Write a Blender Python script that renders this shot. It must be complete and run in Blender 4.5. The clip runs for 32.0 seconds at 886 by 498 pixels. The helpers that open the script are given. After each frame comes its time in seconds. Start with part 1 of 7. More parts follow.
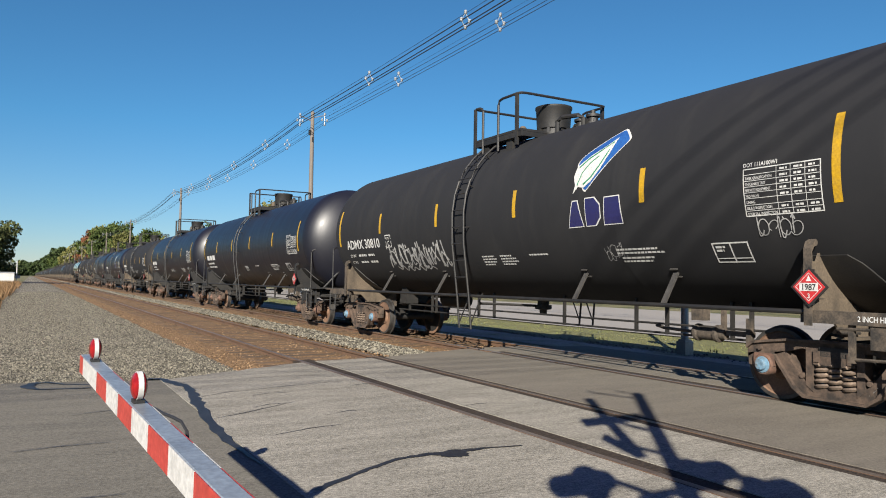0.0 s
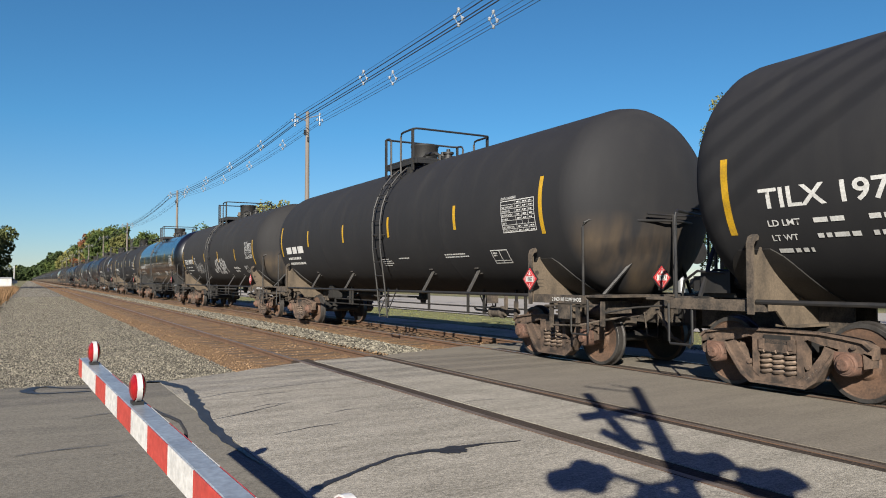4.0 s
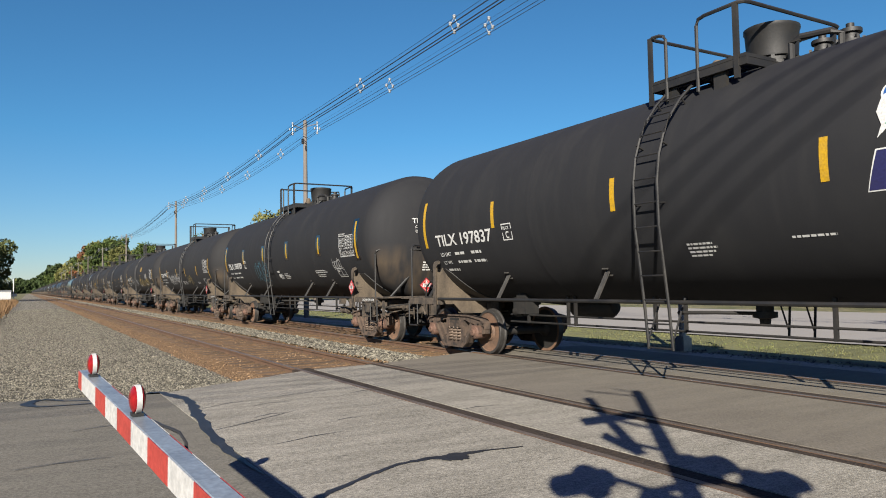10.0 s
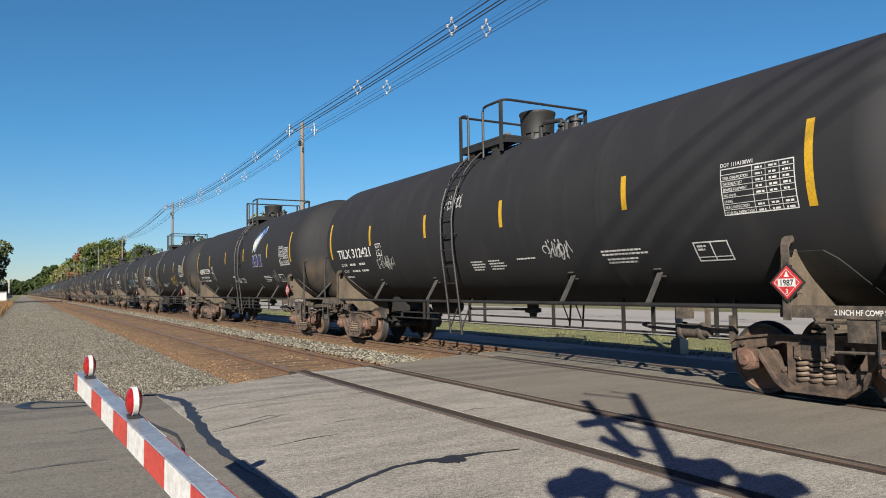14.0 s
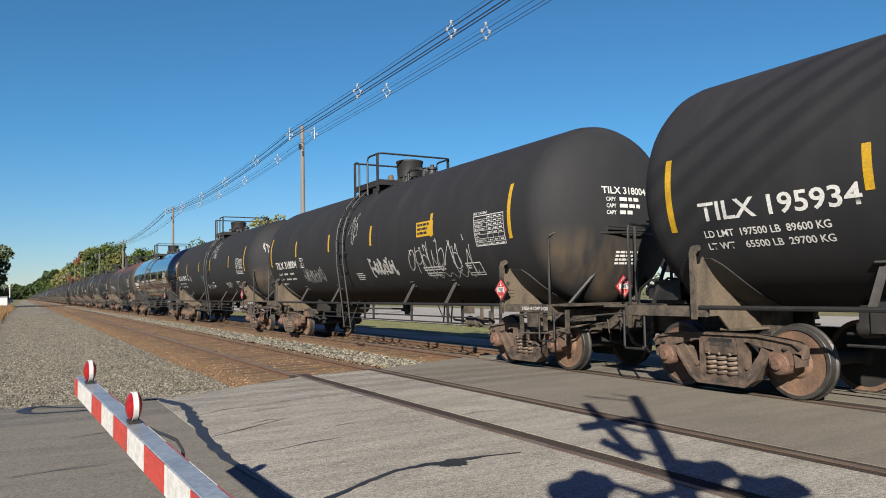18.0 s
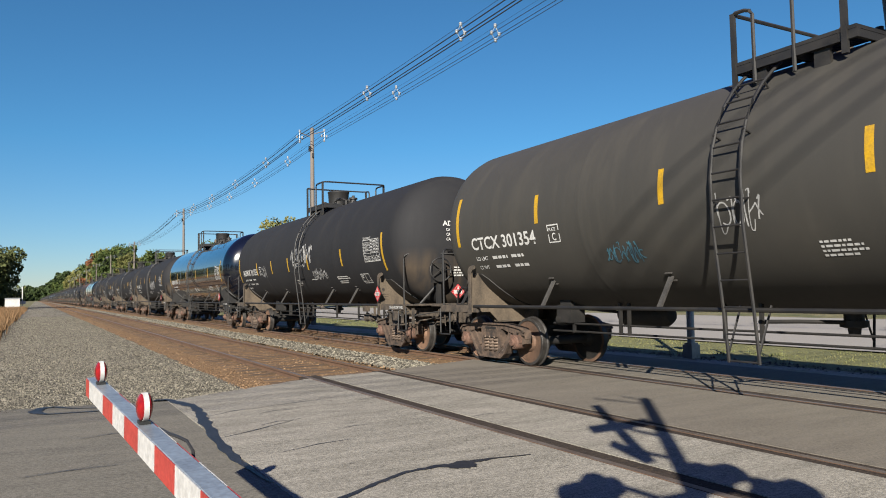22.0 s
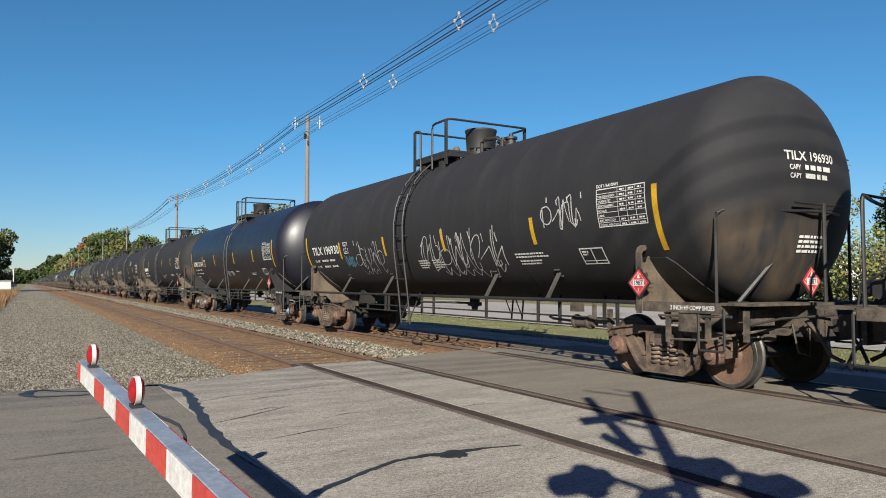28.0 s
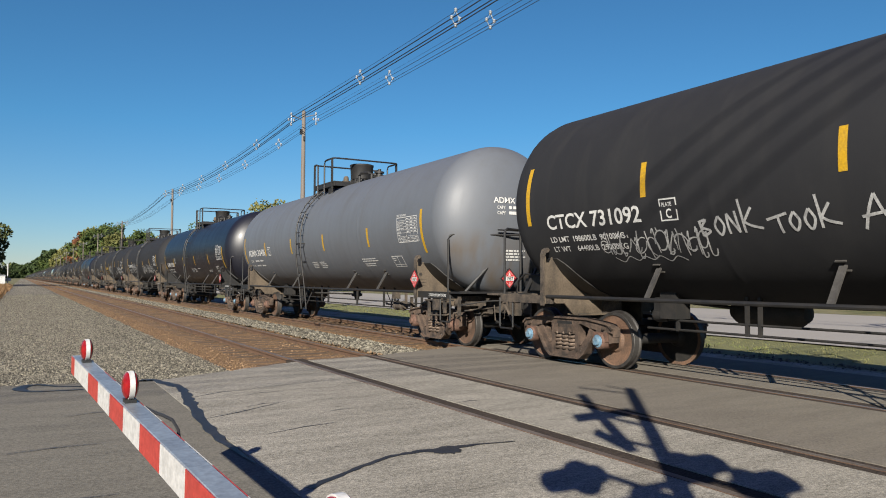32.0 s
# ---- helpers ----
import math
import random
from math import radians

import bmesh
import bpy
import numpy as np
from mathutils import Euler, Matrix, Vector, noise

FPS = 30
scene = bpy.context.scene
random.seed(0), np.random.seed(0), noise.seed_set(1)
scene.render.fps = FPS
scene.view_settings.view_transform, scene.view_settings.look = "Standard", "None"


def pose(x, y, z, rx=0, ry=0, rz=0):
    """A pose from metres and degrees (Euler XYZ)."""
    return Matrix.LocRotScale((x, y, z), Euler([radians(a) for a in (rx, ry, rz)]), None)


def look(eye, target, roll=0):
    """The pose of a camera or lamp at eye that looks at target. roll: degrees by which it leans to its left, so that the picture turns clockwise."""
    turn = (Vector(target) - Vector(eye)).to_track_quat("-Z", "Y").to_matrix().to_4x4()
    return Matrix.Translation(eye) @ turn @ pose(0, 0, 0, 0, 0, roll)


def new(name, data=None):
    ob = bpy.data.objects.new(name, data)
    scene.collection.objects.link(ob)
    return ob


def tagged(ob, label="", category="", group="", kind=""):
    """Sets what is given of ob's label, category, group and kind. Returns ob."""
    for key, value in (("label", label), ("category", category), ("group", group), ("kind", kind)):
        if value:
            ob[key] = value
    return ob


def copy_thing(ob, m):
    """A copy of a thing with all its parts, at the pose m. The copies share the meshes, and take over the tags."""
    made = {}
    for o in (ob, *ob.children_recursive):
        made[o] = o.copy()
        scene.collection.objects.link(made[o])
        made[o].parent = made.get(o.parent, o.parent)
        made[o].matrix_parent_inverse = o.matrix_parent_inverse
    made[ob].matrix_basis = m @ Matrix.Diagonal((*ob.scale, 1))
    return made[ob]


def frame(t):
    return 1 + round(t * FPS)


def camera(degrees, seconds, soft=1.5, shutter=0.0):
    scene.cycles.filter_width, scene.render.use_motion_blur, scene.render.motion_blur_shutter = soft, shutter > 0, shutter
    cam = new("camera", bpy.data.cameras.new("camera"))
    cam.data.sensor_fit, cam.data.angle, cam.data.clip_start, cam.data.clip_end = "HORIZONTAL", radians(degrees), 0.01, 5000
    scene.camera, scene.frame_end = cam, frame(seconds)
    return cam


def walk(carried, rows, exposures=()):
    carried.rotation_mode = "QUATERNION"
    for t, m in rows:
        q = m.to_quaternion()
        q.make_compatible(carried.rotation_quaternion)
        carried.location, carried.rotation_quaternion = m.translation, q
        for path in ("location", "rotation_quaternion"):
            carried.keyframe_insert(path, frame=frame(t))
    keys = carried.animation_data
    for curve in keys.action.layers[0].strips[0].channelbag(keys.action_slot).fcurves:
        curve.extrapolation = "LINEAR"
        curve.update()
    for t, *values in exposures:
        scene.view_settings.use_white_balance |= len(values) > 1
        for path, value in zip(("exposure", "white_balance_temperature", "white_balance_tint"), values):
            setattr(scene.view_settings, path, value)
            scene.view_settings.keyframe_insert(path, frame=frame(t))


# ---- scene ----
cam = camera(63.0, 32.0, soft=1.0)
PATH = [
    (0.0, 0.002, 0.042, 1.428, 2.57, -0.89, -29.69),
    (0.5, -0.003, 0.009, 1.428, 2.62, -0.74, -29.79),
    (1.0, -0.004, 0.003, 1.425, 2.50, -0.73, -29.76),
    (1.5, -0.000, 0.003, 1.425, 2.47, -0.31, -29.68),
    (2.0, 0.002, 0.004, 1.428, 2.34, -0.24, -29.88),
    (2.5, 0.000, 0.004, 1.425, 2.48, -0.36, -29.95),
    (4.5, 0.001, 0.000, 1.428, 2.38, 0.17, -29.82),
    (5.0, 0.003, -0.000, 1.427, 2.49, 0.02, -29.88),
    (5.5, 0.000, 0.004, 1.427, 2.77, -0.09, -30.06),
    (6.0, 0.000, 0.000, 1.427, 2.85, -0.13, -30.17),
    (6.5, 0.003, -0.004, 1.427, 2.64, 0.03, -30.26),
    (7.0, -0.000, -0.003, 1.428, 2.58, 0.05, -30.10),
    (7.5, 0.004, 0.004, 1.426, 2.48, 0.27, -30.12),
    (8.0, 0.005, 0.004, 1.427, 2.54, 0.62, -30.08),
    (8.5, 0.006, 0.003, 1.429, 2.68, 0.82, -29.95),
    (9.0, 0.004, 0.004, 1.427, 2.86, 0.84, -29.95),
    (9.5, 0.001, 0.006, 1.427, 2.96, 0.77, -29.86),
    (10.0, 0.005, 0.001, 1.428, 2.91, 0.97, -29.85),
    (10.5, 0.009, 0.035, 1.429, 2.81, 0.95, -29.93),
    (11.0, 0.005, 0.017, 1.428, 2.83, 0.95, -30.08),
    (11.5, 0.006, 0.015, 1.430, 2.83, 0.98, -30.13),
    (12.0, 0.006, 0.023, 1.429, 2.90, 0.85, -29.97),
    (12.5, 0.004, 0.014, 1.429, 2.89, 0.77, -30.13),
    (13.0, 0.007, 0.020, 1.428, 2.86, 0.61, -30.32),
    (13.5, 0.007, 0.016, 1.429, 3.07, 0.59, -30.19),
    (14.0, 0.003, 0.008, 1.428, 3.08, 0.86, -30.11),
    (14.5, 0.010, 0.014, 1.428, 3.04, 1.03, -30.19),
    (16.5, 0.004, 0.009, 1.431, 3.25, 0.94, -29.81),
    (17.0, 0.005, 0.011, 1.429, 3.29, 1.03, -29.85),
    (17.5, 0.006, 0.012, 1.430, 3.31, 1.12, -30.00),
    (18.0, 0.007, 0.007, 1.431, 3.31, 1.09, -30.05),
    (18.5, 0.007, 0.020, 1.428, 3.35, 0.72, -30.02),
    (19.0, 0.008, 0.024, 1.428, 3.24, 0.64, -30.01),
    (19.5, 0.015, 0.040, 1.428, 2.91, 0.74, -29.89),
    (20.0, 0.012, 0.047, 1.428, 3.20, 0.96, -29.45),
    (20.5, 0.013, 0.044, 1.430, 3.49, 1.24, -29.56),
    (21.0, 0.014, 0.063, 1.430, 3.67, 1.10, -29.38),
    (21.5, 0.015, 0.063, 1.432, 3.63, 0.91, -29.66),
    (22.0, 0.008, 0.012, 1.429, 3.47, 1.04, -29.31),
    (22.5, 0.004, 0.018, 1.427, 3.49, 0.97, -28.95),
    (23.0, 0.007, 0.016, 1.429, 3.39, 0.98, -29.07),
    (23.5, 0.004, 0.019, 1.429, 3.39, 0.78, -29.12),
    (24.0, 0.004, 0.007, 1.429, 3.38, 0.83, -29.48),
    (24.5, 0.004, 0.010, 1.427, 3.34, 0.83, -29.38),
    (26.5, 0.005, 0.016, 1.426, 3.10, 0.36, -29.81),
    (27.0, 0.006, 0.009, 1.425, 3.07, 0.38, -30.05),
    (27.5, 0.005, 0.006, 1.425, 2.73, 0.25, -30.14),
    (28.0, 0.004, 0.022, 1.423, 2.71, -0.02, -29.87),
    (28.5, 0.005, 0.016, 1.422, 2.50, -0.10, -29.88),
    (29.0, 0.005, 0.013, 1.425, 2.35, -0.15, -29.74),
    (29.5, 0.007, 0.014, 1.423, 2.34, -0.35, -29.79),
    (30.0, 0.008, 0.018, 1.422, 2.48, -0.25, -30.05),
    (30.5, 0.007, 0.008, 1.425, 2.57, -0.21, -30.11),
    (31.0, 0.006, 0.007, 1.425, 2.59, -0.23, -30.24),
    (31.5, 0.007, 0.011, 1.423, 2.49, -0.26, -30.12),
    (32.0, 0.006, 0.010, 1.423, 2.43, -0.28, -30.21),
]
walk(cam, [(t, pose(x, y, z, 90 + pitch, roll, yaw)) for t, x, y, z, pitch, roll, yaw in PATH],
     exposures=((0.0, 1.38), (29.0, 1.38), (32.0, 1.26)))

# ---- world and sun ----
SUN_WAY = Vector((1.34, 1.57, -1.0)).normalized()      # the way in which the light travels
world = bpy.data.worlds.new("sky")
scene.world = world
world.use_nodes = True
wt = world.node_tree
sky = wt.nodes.new("ShaderNodeTexSky")
sky.sky_type = "NISHITA"
sky.sun_disc = False
sky.sun_elevation = math.asin(-SUN_WAY.z)
sky.sun_rotation = math.atan2(-SUN_WAY.x, -SUN_WAY.y)
sky.altitude, sky.air_density, sky.dust_density, sky.ozone_density = 200, 1.0, 0.02, 4.0
wt.nodes["Background"].inputs["Strength"].default_value = 0.0352
deep = wt.nodes.new("ShaderNodeMix")
deep.data_type, deep.blend_type = "RGBA", "MULTIPLY"
deep.inputs[0].default_value = 1.0
way = wt.nodes.new("ShaderNodeTexCoord")
split = wt.nodes.new("ShaderNodeSeparateXYZ")
wt.links.new(way.outputs["Generated"], split.inputs[0])
haze = wt.nodes.new("ShaderNodeValToRGB")
haze.color_ramp.elements[0].position, haze.color_ramp.elements[0].color = 0.0, (0.8, 0.86, 1.0, 1.0)
haze.color_ramp.elements[1].position, haze.color_ramp.elements[1].color = 0.2, (0.505, 0.97, 1.155, 1.0)
high = haze.color_ramp.elements.new(0.42)
high.color = (0.505, 0.97, 1.155, 1.0)
high = haze.color_ramp.elements.new(0.58)
high.color = (0.95, 0.76, 1.38, 1.0)
wt.links.new(split.outputs["Z"], haze.inputs[0])
wt.links.new(haze.outputs[0], deep.inputs[7])
wt.links.new(sky.outputs[0], deep.inputs[6])
wt.links.new(deep.outputs[2], wt.nodes["Background"].inputs["Color"])
sun = new("sun", bpy.data.lights.new("sun", "SUN"))
sun.data.energy, sun.data.angle, sun.data.color = 5.0, radians(0.53), (1.0, 0.93, 0.82)
sun.matrix_basis = look((-20, -24, 15), Vector((-20, -24, 15)) + SUN_WAY)

# ---- plan ----
GAUGE = 1.51            # between the middles of the two rail heads
NEAR_X, FAR_X = 4.93, 9.12
PITCH = 18.1            # from coupler to coupler
TANK_R, TANK_Z = 1.65, 2.74
TRUCK_Y = 6.83
BARREL, HEAD = 7.53, 0.8
TANK_Y = -0.2          # the shell lies a little off the middle of its trucks


# ---- materials ----
def tree(name):
    m = bpy.data.materials.new(name)
    m.use_nodes = True
    nt = m.node_tree
    return m, nt, nt.nodes["Principled BSDF"]


def node(nt, kind, **inputs):
    n = nt.nodes.new(kind)
    for k, v in inputs.items():
        n.inputs[k.replace("_", " ")].default_value = v
    return n


TONE = 0.65             # all paints and soils share this depth


def rgb(c):
    return (c[0] * TONE, c[1] * TONE, c[2] * TONE, 1.0)


def noise_node(nt, scale, detail=4.0, rough=0.6, vec=None, stretch=None):
    n = node(nt, "ShaderNodeTexNoise", Scale=scale, Detail=detail, Roughness=rough)
    if vec is None:
        vec = nt.nodes.new("ShaderNodeTexCoord").outputs["Object"]
    if stretch:
        mp = nt.nodes.new("ShaderNodeMapping")
        mp.inputs["Scale"].default_value = stretch
        nt.links.new(vec, mp.inputs["Vector"])
        vec = mp.outputs[0]
    nt.links.new(vec, n.inputs["Vector"])
    return n.outputs["Fac"]


def ramp(nt, fac, lo, hi):
    r = nt.nodes.new("ShaderNodeMapRange")
    r.inputs["From Min"].default_value, r.inputs["From Max"].default_value = lo, hi
    nt.links.new(fac, r.inputs["Value"])
    return r.outputs[0]


def mix(nt, fac, a, b, blend="MIX"):
    m = nt.nodes.new("ShaderNodeMix")
    m.data_type, m.blend_type = "RGBA", blend
    if isinstance(fac, float):
        m.inputs[0].default_value = fac
    else:
        nt.links.new(fac, m.inputs[0])
    for i, v in ((6, a), (7, b)):
        if isinstance(v, tuple):
            m.inputs[i].default_value = rgb(v)
        else:
            nt.links.new(v, m.inputs[i])
    return m.outputs[2]


def bump(nt, p, fac, strength, distance=0.01):
    b = node(nt, "ShaderNodeBump", Strength=strength, Distance=distance)
    nt.links.new(fac, b.inputs["Height"])
    nt.links.new(b.outputs[0], p.inputs["Normal"])


def paint(name, base, second, rough=0.5, metal=0.0, scale=3.0, grain=40.0, amount=(0.42, 0.68), bumps=0.15, stretch=None, per_object=0.0, spec=0.5):
    """Two colours mixed by large stains, shaded by a fine grain."""
    m, nt, p = tree(name)
    big = ramp(nt, noise_node(nt, scale, 5.0, 0.62, stretch=stretch), *amount)
    col = mix(nt, big, base, second)
    fine = noise_node(nt, grain, 3.0, 0.6)
    col = mix(nt, ramp(nt, fine, 0.3, 0.7), col, mix(nt, 0.35, col, (0.0, 0.0, 0.0)))
    if per_object:
        info = nt.nodes.new("ShaderNodeObjectInfo")
        col = mix(nt, ramp(nt, info.outputs["Random"], 0.0, 1.0 / per_object), col, mix(nt, 0.5, col, (0.0, 0.0, 0.0)))
    nt.links.new(col, p.inputs["Base Color"])
    rr = nt.nodes.new("ShaderNodeMapRange")
    rr.inputs["To Min"].default_value, rr.inputs["To Max"].default_value = max(0.04, rough - 0.08), min(1.0, rough + 0.1)
    nt.links.new(fine, rr.inputs["Value"])
    nt.links.new(rr.outputs[0], p.inputs["Roughness"])
    p.inputs["Metallic"].default_value = metal
    p.inputs["Specular IOR Level"].default_value = spec
    if bumps:
        bump(nt, p, fine, bumps)
    return m


def tank_paint(name, base, dust, rough, top=None, coat=0.0, dirty_ends=True, spec=0.4):
    """Painted tank shell: vertical dirt runs, road dust and a little orange peel."""
    m, nt, p = tree(name)
    runs = noise_node(nt, 1.0, 5.0, 0.65, stretch=(1.2, 3.2, 0.35))
    blot = noise_node(nt, 0.7, 4.0, 0.6)
    info = nt.nodes.new("ShaderNodeObjectInfo")
    col = mix(nt, ramp(nt, runs, 0.5, 1.25), base, dust)
    col = mix(nt, ramp(nt, blot, 0.5, 1.1), col, dust)
    ends = nt.nodes.new("ShaderNodeSeparateXYZ")
    nt.links.new(nt.nodes.new("ShaderNodeTexCoord").outputs["Object"], ends.inputs[0])
    far = nt.nodes.new("ShaderNodeMath")
    far.operation = "ABSOLUTE"
    nt.links.new(ends.outputs["Y"], far.inputs[0])
    spray = nt.nodes.new("ShaderNodeMath")
    spray.operation = "MULTIPLY"
    nt.links.new(ramp(nt, far.outputs[0], 7.75, 8.15), spray.inputs[0])
    low = nt.nodes.new("ShaderNodeMath")
    low.operation = "MULTIPLY"
    nt.links.new(ramp(nt, ends.outputs["Z"], 2.55, 2.05), low.inputs[0])
    nt.links.new(ramp(nt, noise_node(nt, 0.9, 4.0, 0.6, stretch=(1.6, 1.0, 0.35)), 0.38, 0.62), low.inputs[1])
    nt.links.new(low.outputs[0], spray.inputs[1])
    if dirty_ends:
        col = mix(nt, spray.outputs[0], col, tuple(0.35 * c + 0.65 * d for c, d in zip(dust, (0.12, 0.082, 0.045))))
    if top:
        sep = nt.nodes.new("ShaderNodeSeparateXYZ")
        nt.links.new(nt.nodes.new("ShaderNodeTexCoord").outputs["Object"], sep.inputs[0])
        add = nt.nodes.new("ShaderNodeMath")
        add.operation = "ADD"
        nt.links.new(sep.outputs["Z"], add.inputs[0])
        nt.links.new(runs, add.inputs[1])
        col = mix(nt, ramp(nt, add.outputs[0], 3.9, 4.9), col, top)
    fine = noise_node(nt, 60.0, 2.0, 0.5)
    col = mix(nt, ramp(nt, fine, 0.35, 0.8), col, mix(nt, 0.18, col, dust))
    nt.links.new(col, p.inputs["Base Color"])
    rr = nt.nodes.new("ShaderNodeMapRange")
    rr.inputs["To Min"].default_value, rr.inputs["To Max"].default_value = max(0.05, rough - 0.07), min(1.0, rough + 0.16)
    nt.links.new(runs, rr.inputs["Value"])
    nt.links.new(rr.outputs[0], p.inputs["Roughness"])
    p.inputs["Specular IOR Level"].default_value = spec
    p.inputs["Coat Weight"].default_value = coat
    p.inputs["Coat Roughness"].default_value = 0.03 + 0.3 * rough * (1.0 - coat)
    bump(nt, p, noise_node(nt, 2.2, 2.0, 0.5), 0.12, 0.02)
    return m


BLACK = tank_paint("tank_black", (0.0145, 0.015, 0.0175), (0.031, 0.0305, 0.0305), 0.74, spec=0.26)
WORN = tank_paint("tank_worn_black", (0.018, 0.018, 0.0195), (0.043, 0.041, 0.0385), 0.76, spec=0.26)
GLOSS = tank_paint("tank_gloss_black", (0.004, 0.0045, 0.006), (0.008, 0.0085, 0.0095), 0.26, coat=0.6, dirty_ends=False)
NAVY = tank_paint("tank_gloss_blue_black", (0.003, 0.0045, 0.0095), (0.005, 0.0065, 0.011), 0.12, coat=1.0, dirty_ends=False)
SATIN = tank_paint("tank_satin_black", (0.0075, 0.0085, 0.0155), (0.013, 0.0135, 0.019), 0.4, coat=0.06, dirty_ends=False)
GREY = tank_paint("tank_grey", (0.118, 0.13, 0.15), (0.085, 0.085, 0.085), 0.5)
OLIVE = tank_paint("tank_faded_olive", (0.042, 0.04, 0.035), (0.07, 0.063, 0.05), 0.62)
RUST_TOP = tank_paint("tank_rust_topped", (0.016, 0.0152, 0.0152), (0.042, 0.036, 0.032), 0.6, top=(0.15, 0.056, 0.03))
FRAME = paint("frame_black_steel", (0.011, 0.011, 0.012), (0.028, 0.025, 0.021), 0.6, scale=2.5)
STEELGREY = paint("dusty_grey_steel", (0.075, 0.07, 0.064), (0.04, 0.036, 0.032), 0.7, scale=3.0)
GRIMY = paint("grimy_steel", (0.115, 0.088, 0.064), (0.026, 0.022, 0.018), 0.85, scale=5.0, amount=(0.38, 0.62), bumps=0.3)
DUSTY = paint("dusty_steel", (0.155, 0.118, 0.08), (0.062, 0.048, 0.034), 0.85, scale=2.5, stretch=(1.0, 1.0, 0.4), bumps=0.3)
TRUCK = paint("truck_rusty_steel", (0.165, 0.11, 0.077), (0.04, 0.029, 0.022), 0.85, scale=7.0, amount=(0.4, 0.66), bumps=0.4, per_object=0.6)
SPRING = paint("spring_dusty_steel", (0.25, 0.18, 0.13), (0.07, 0.05, 0.038), 0.75, scale=7.0, bumps=0.2)
BEARING = paint("bearing_adapter_rust", (0.175, 0.092, 0.062), (0.075, 0.05, 0.038), 0.8, scale=6.0, bumps=0.3)
CAPBLUE = paint("bearing_cap_blue", (0.16, 0.3, 0.42), (0.2, 0.16, 0.12), 0.6, scale=8.0)
WHEEL = paint("wheel_plate_rust", (0.25, 0.14, 0.085), (0.12, 0.075, 0.05), 0.8, scale=2.5, per_object=0.9)
TREAD = paint("wheel_tread_steel", (0.1, 0.094, 0.088), (0.05, 0.044, 0.04), 0.5, 0.5, scale=6.0, bumps=0.05)
# greasy steel, kept near black to hold the shade under the cars too
DARK = paint("dark_grease_and_shade", (0.01, 0.0095, 0.009), (0.026, 0.022, 0.018), 0.7, scale=6.0)
YELLOW = paint("reflective_yellow", (0.62, 0.36, 0.01), (0.5, 0.3, 0.03), 0.45, scale=12.0, bumps=0.0)
WHITE = paint("white_lettering", (0.72, 0.72, 0.7), (0.5, 0.49, 0.46), 0.6, scale=9.0, amount=(0.5, 0.9), bumps=0.0)
CREAM = paint("yellow_lettering", (0.65, 0.4, 0.03), (0.45, 0.3, 0.05), 0.6, scale=9.0, bumps=0.0)
SPRAY = paint("spray_white", (0.5, 0.5, 0.49), (0.25, 0.25, 0.25), 0.7, scale=5.0, bumps=0.0)
SPRAYBLUE = paint("spray_teal", (0.06, 0.22, 0.3), (0.04, 0.1, 0.14), 0.7, scale=5.0, bumps=0.0)
SPRAYGOLD = paint("spray_yellow", (0.35, 0.25, 0.06), (0.15, 0.12, 0.05), 0.7, scale=5.0, bumps=0.0)
LOGOBLUE = paint("decal_blue", (0.03, 0.13, 0.42), (0.02, 0.08, 0.3), 0.4, scale=3.0, bumps=0.0)
LOGODARK = paint("decal_navy", (0.025, 0.025, 0.12), (0.03, 0.03, 0.1), 0.4, scale=3.0, bumps=0.0)
LOGOGREEN = paint("decal_green", (0.03, 0.3, 0.14), (0.03, 0.22, 0.1), 0.4, scale=3.0, bumps=0.0)
REDSIGN = paint("placard_red", (0.6, 0.035, 0.04), (0.45, 0.03, 0.03), 0.45, scale=8.0, bumps=0.0)
INK = paint("black_ink", (0.015, 0.015, 0.015), (0.02, 0.02, 0.02), 0.5, bumps=0.0)
RAIL = paint("rail_rust", (0.17, 0.092, 0.05), (0.09, 0.052, 0.034), 0.75, scale=2.0)
SHINE = paint("rail_head_steel", (0.3, 0.25, 0.21), (0.18, 0.13, 0.1), 0.45, 0.4, scale=1.5, bumps=0.05)
TIE = paint("tie_wood", (0.2, 0.118, 0.058), (0.09, 0.055, 0.03), 0.9, scale=2.0, stretch=(0.5, 6, 6), per_object=0.7, bumps=0.5)
SILVER = paint("galvanised_steel", (0.5, 0.51, 0.52), (0.36, 0.37, 0.38), 0.4, 0.6, scale=3.0, bumps=0.05)
POLE = paint("pole_wood", (0.24, 0.205, 0.175), (0.16, 0.138, 0.12), 0.9, scale=1.0, stretch=(8, 8, 0.4), bumps=0.4)
CABLE = paint("cable_black", (0.02, 0.02, 0.022), (0.03, 0.03, 0.03), 0.6, bumps=0.0)
PORCELAIN = paint("insulator_grey", (0.6, 0.61, 0.62), (0.45, 0.46, 0.48), 0.3, bumps=0.0)


# ---- mesh helpers ----
def part(name, bm, material, parent=None, label="", smooth=True):
    me = bpy.data.meshes.new(name)
    bmesh.ops.recalc_face_normals(bm, faces=bm.faces)
    bm.to_mesh(me)
    bm.free()
    for m in material if isinstance(material, (list, tuple)) else (material,):
        me.materials.append(m)
    if smooth:
        me.shade_smooth()
        me.set_sharp_from_angle(angle=radians(38))
    return link(name, me, parent, label)


def link(name, me, parent=None, label=""):
    ob = new(name, me)
    if parent is not None:
        ob.parent = parent
    return tagged(ob, label)


def empty(name, at=(0, 0, 0), **tags):
    ob = new(name)
    ob.empty_display_size = 0.3
    ob.location = at
    return tagged(ob, **tags)


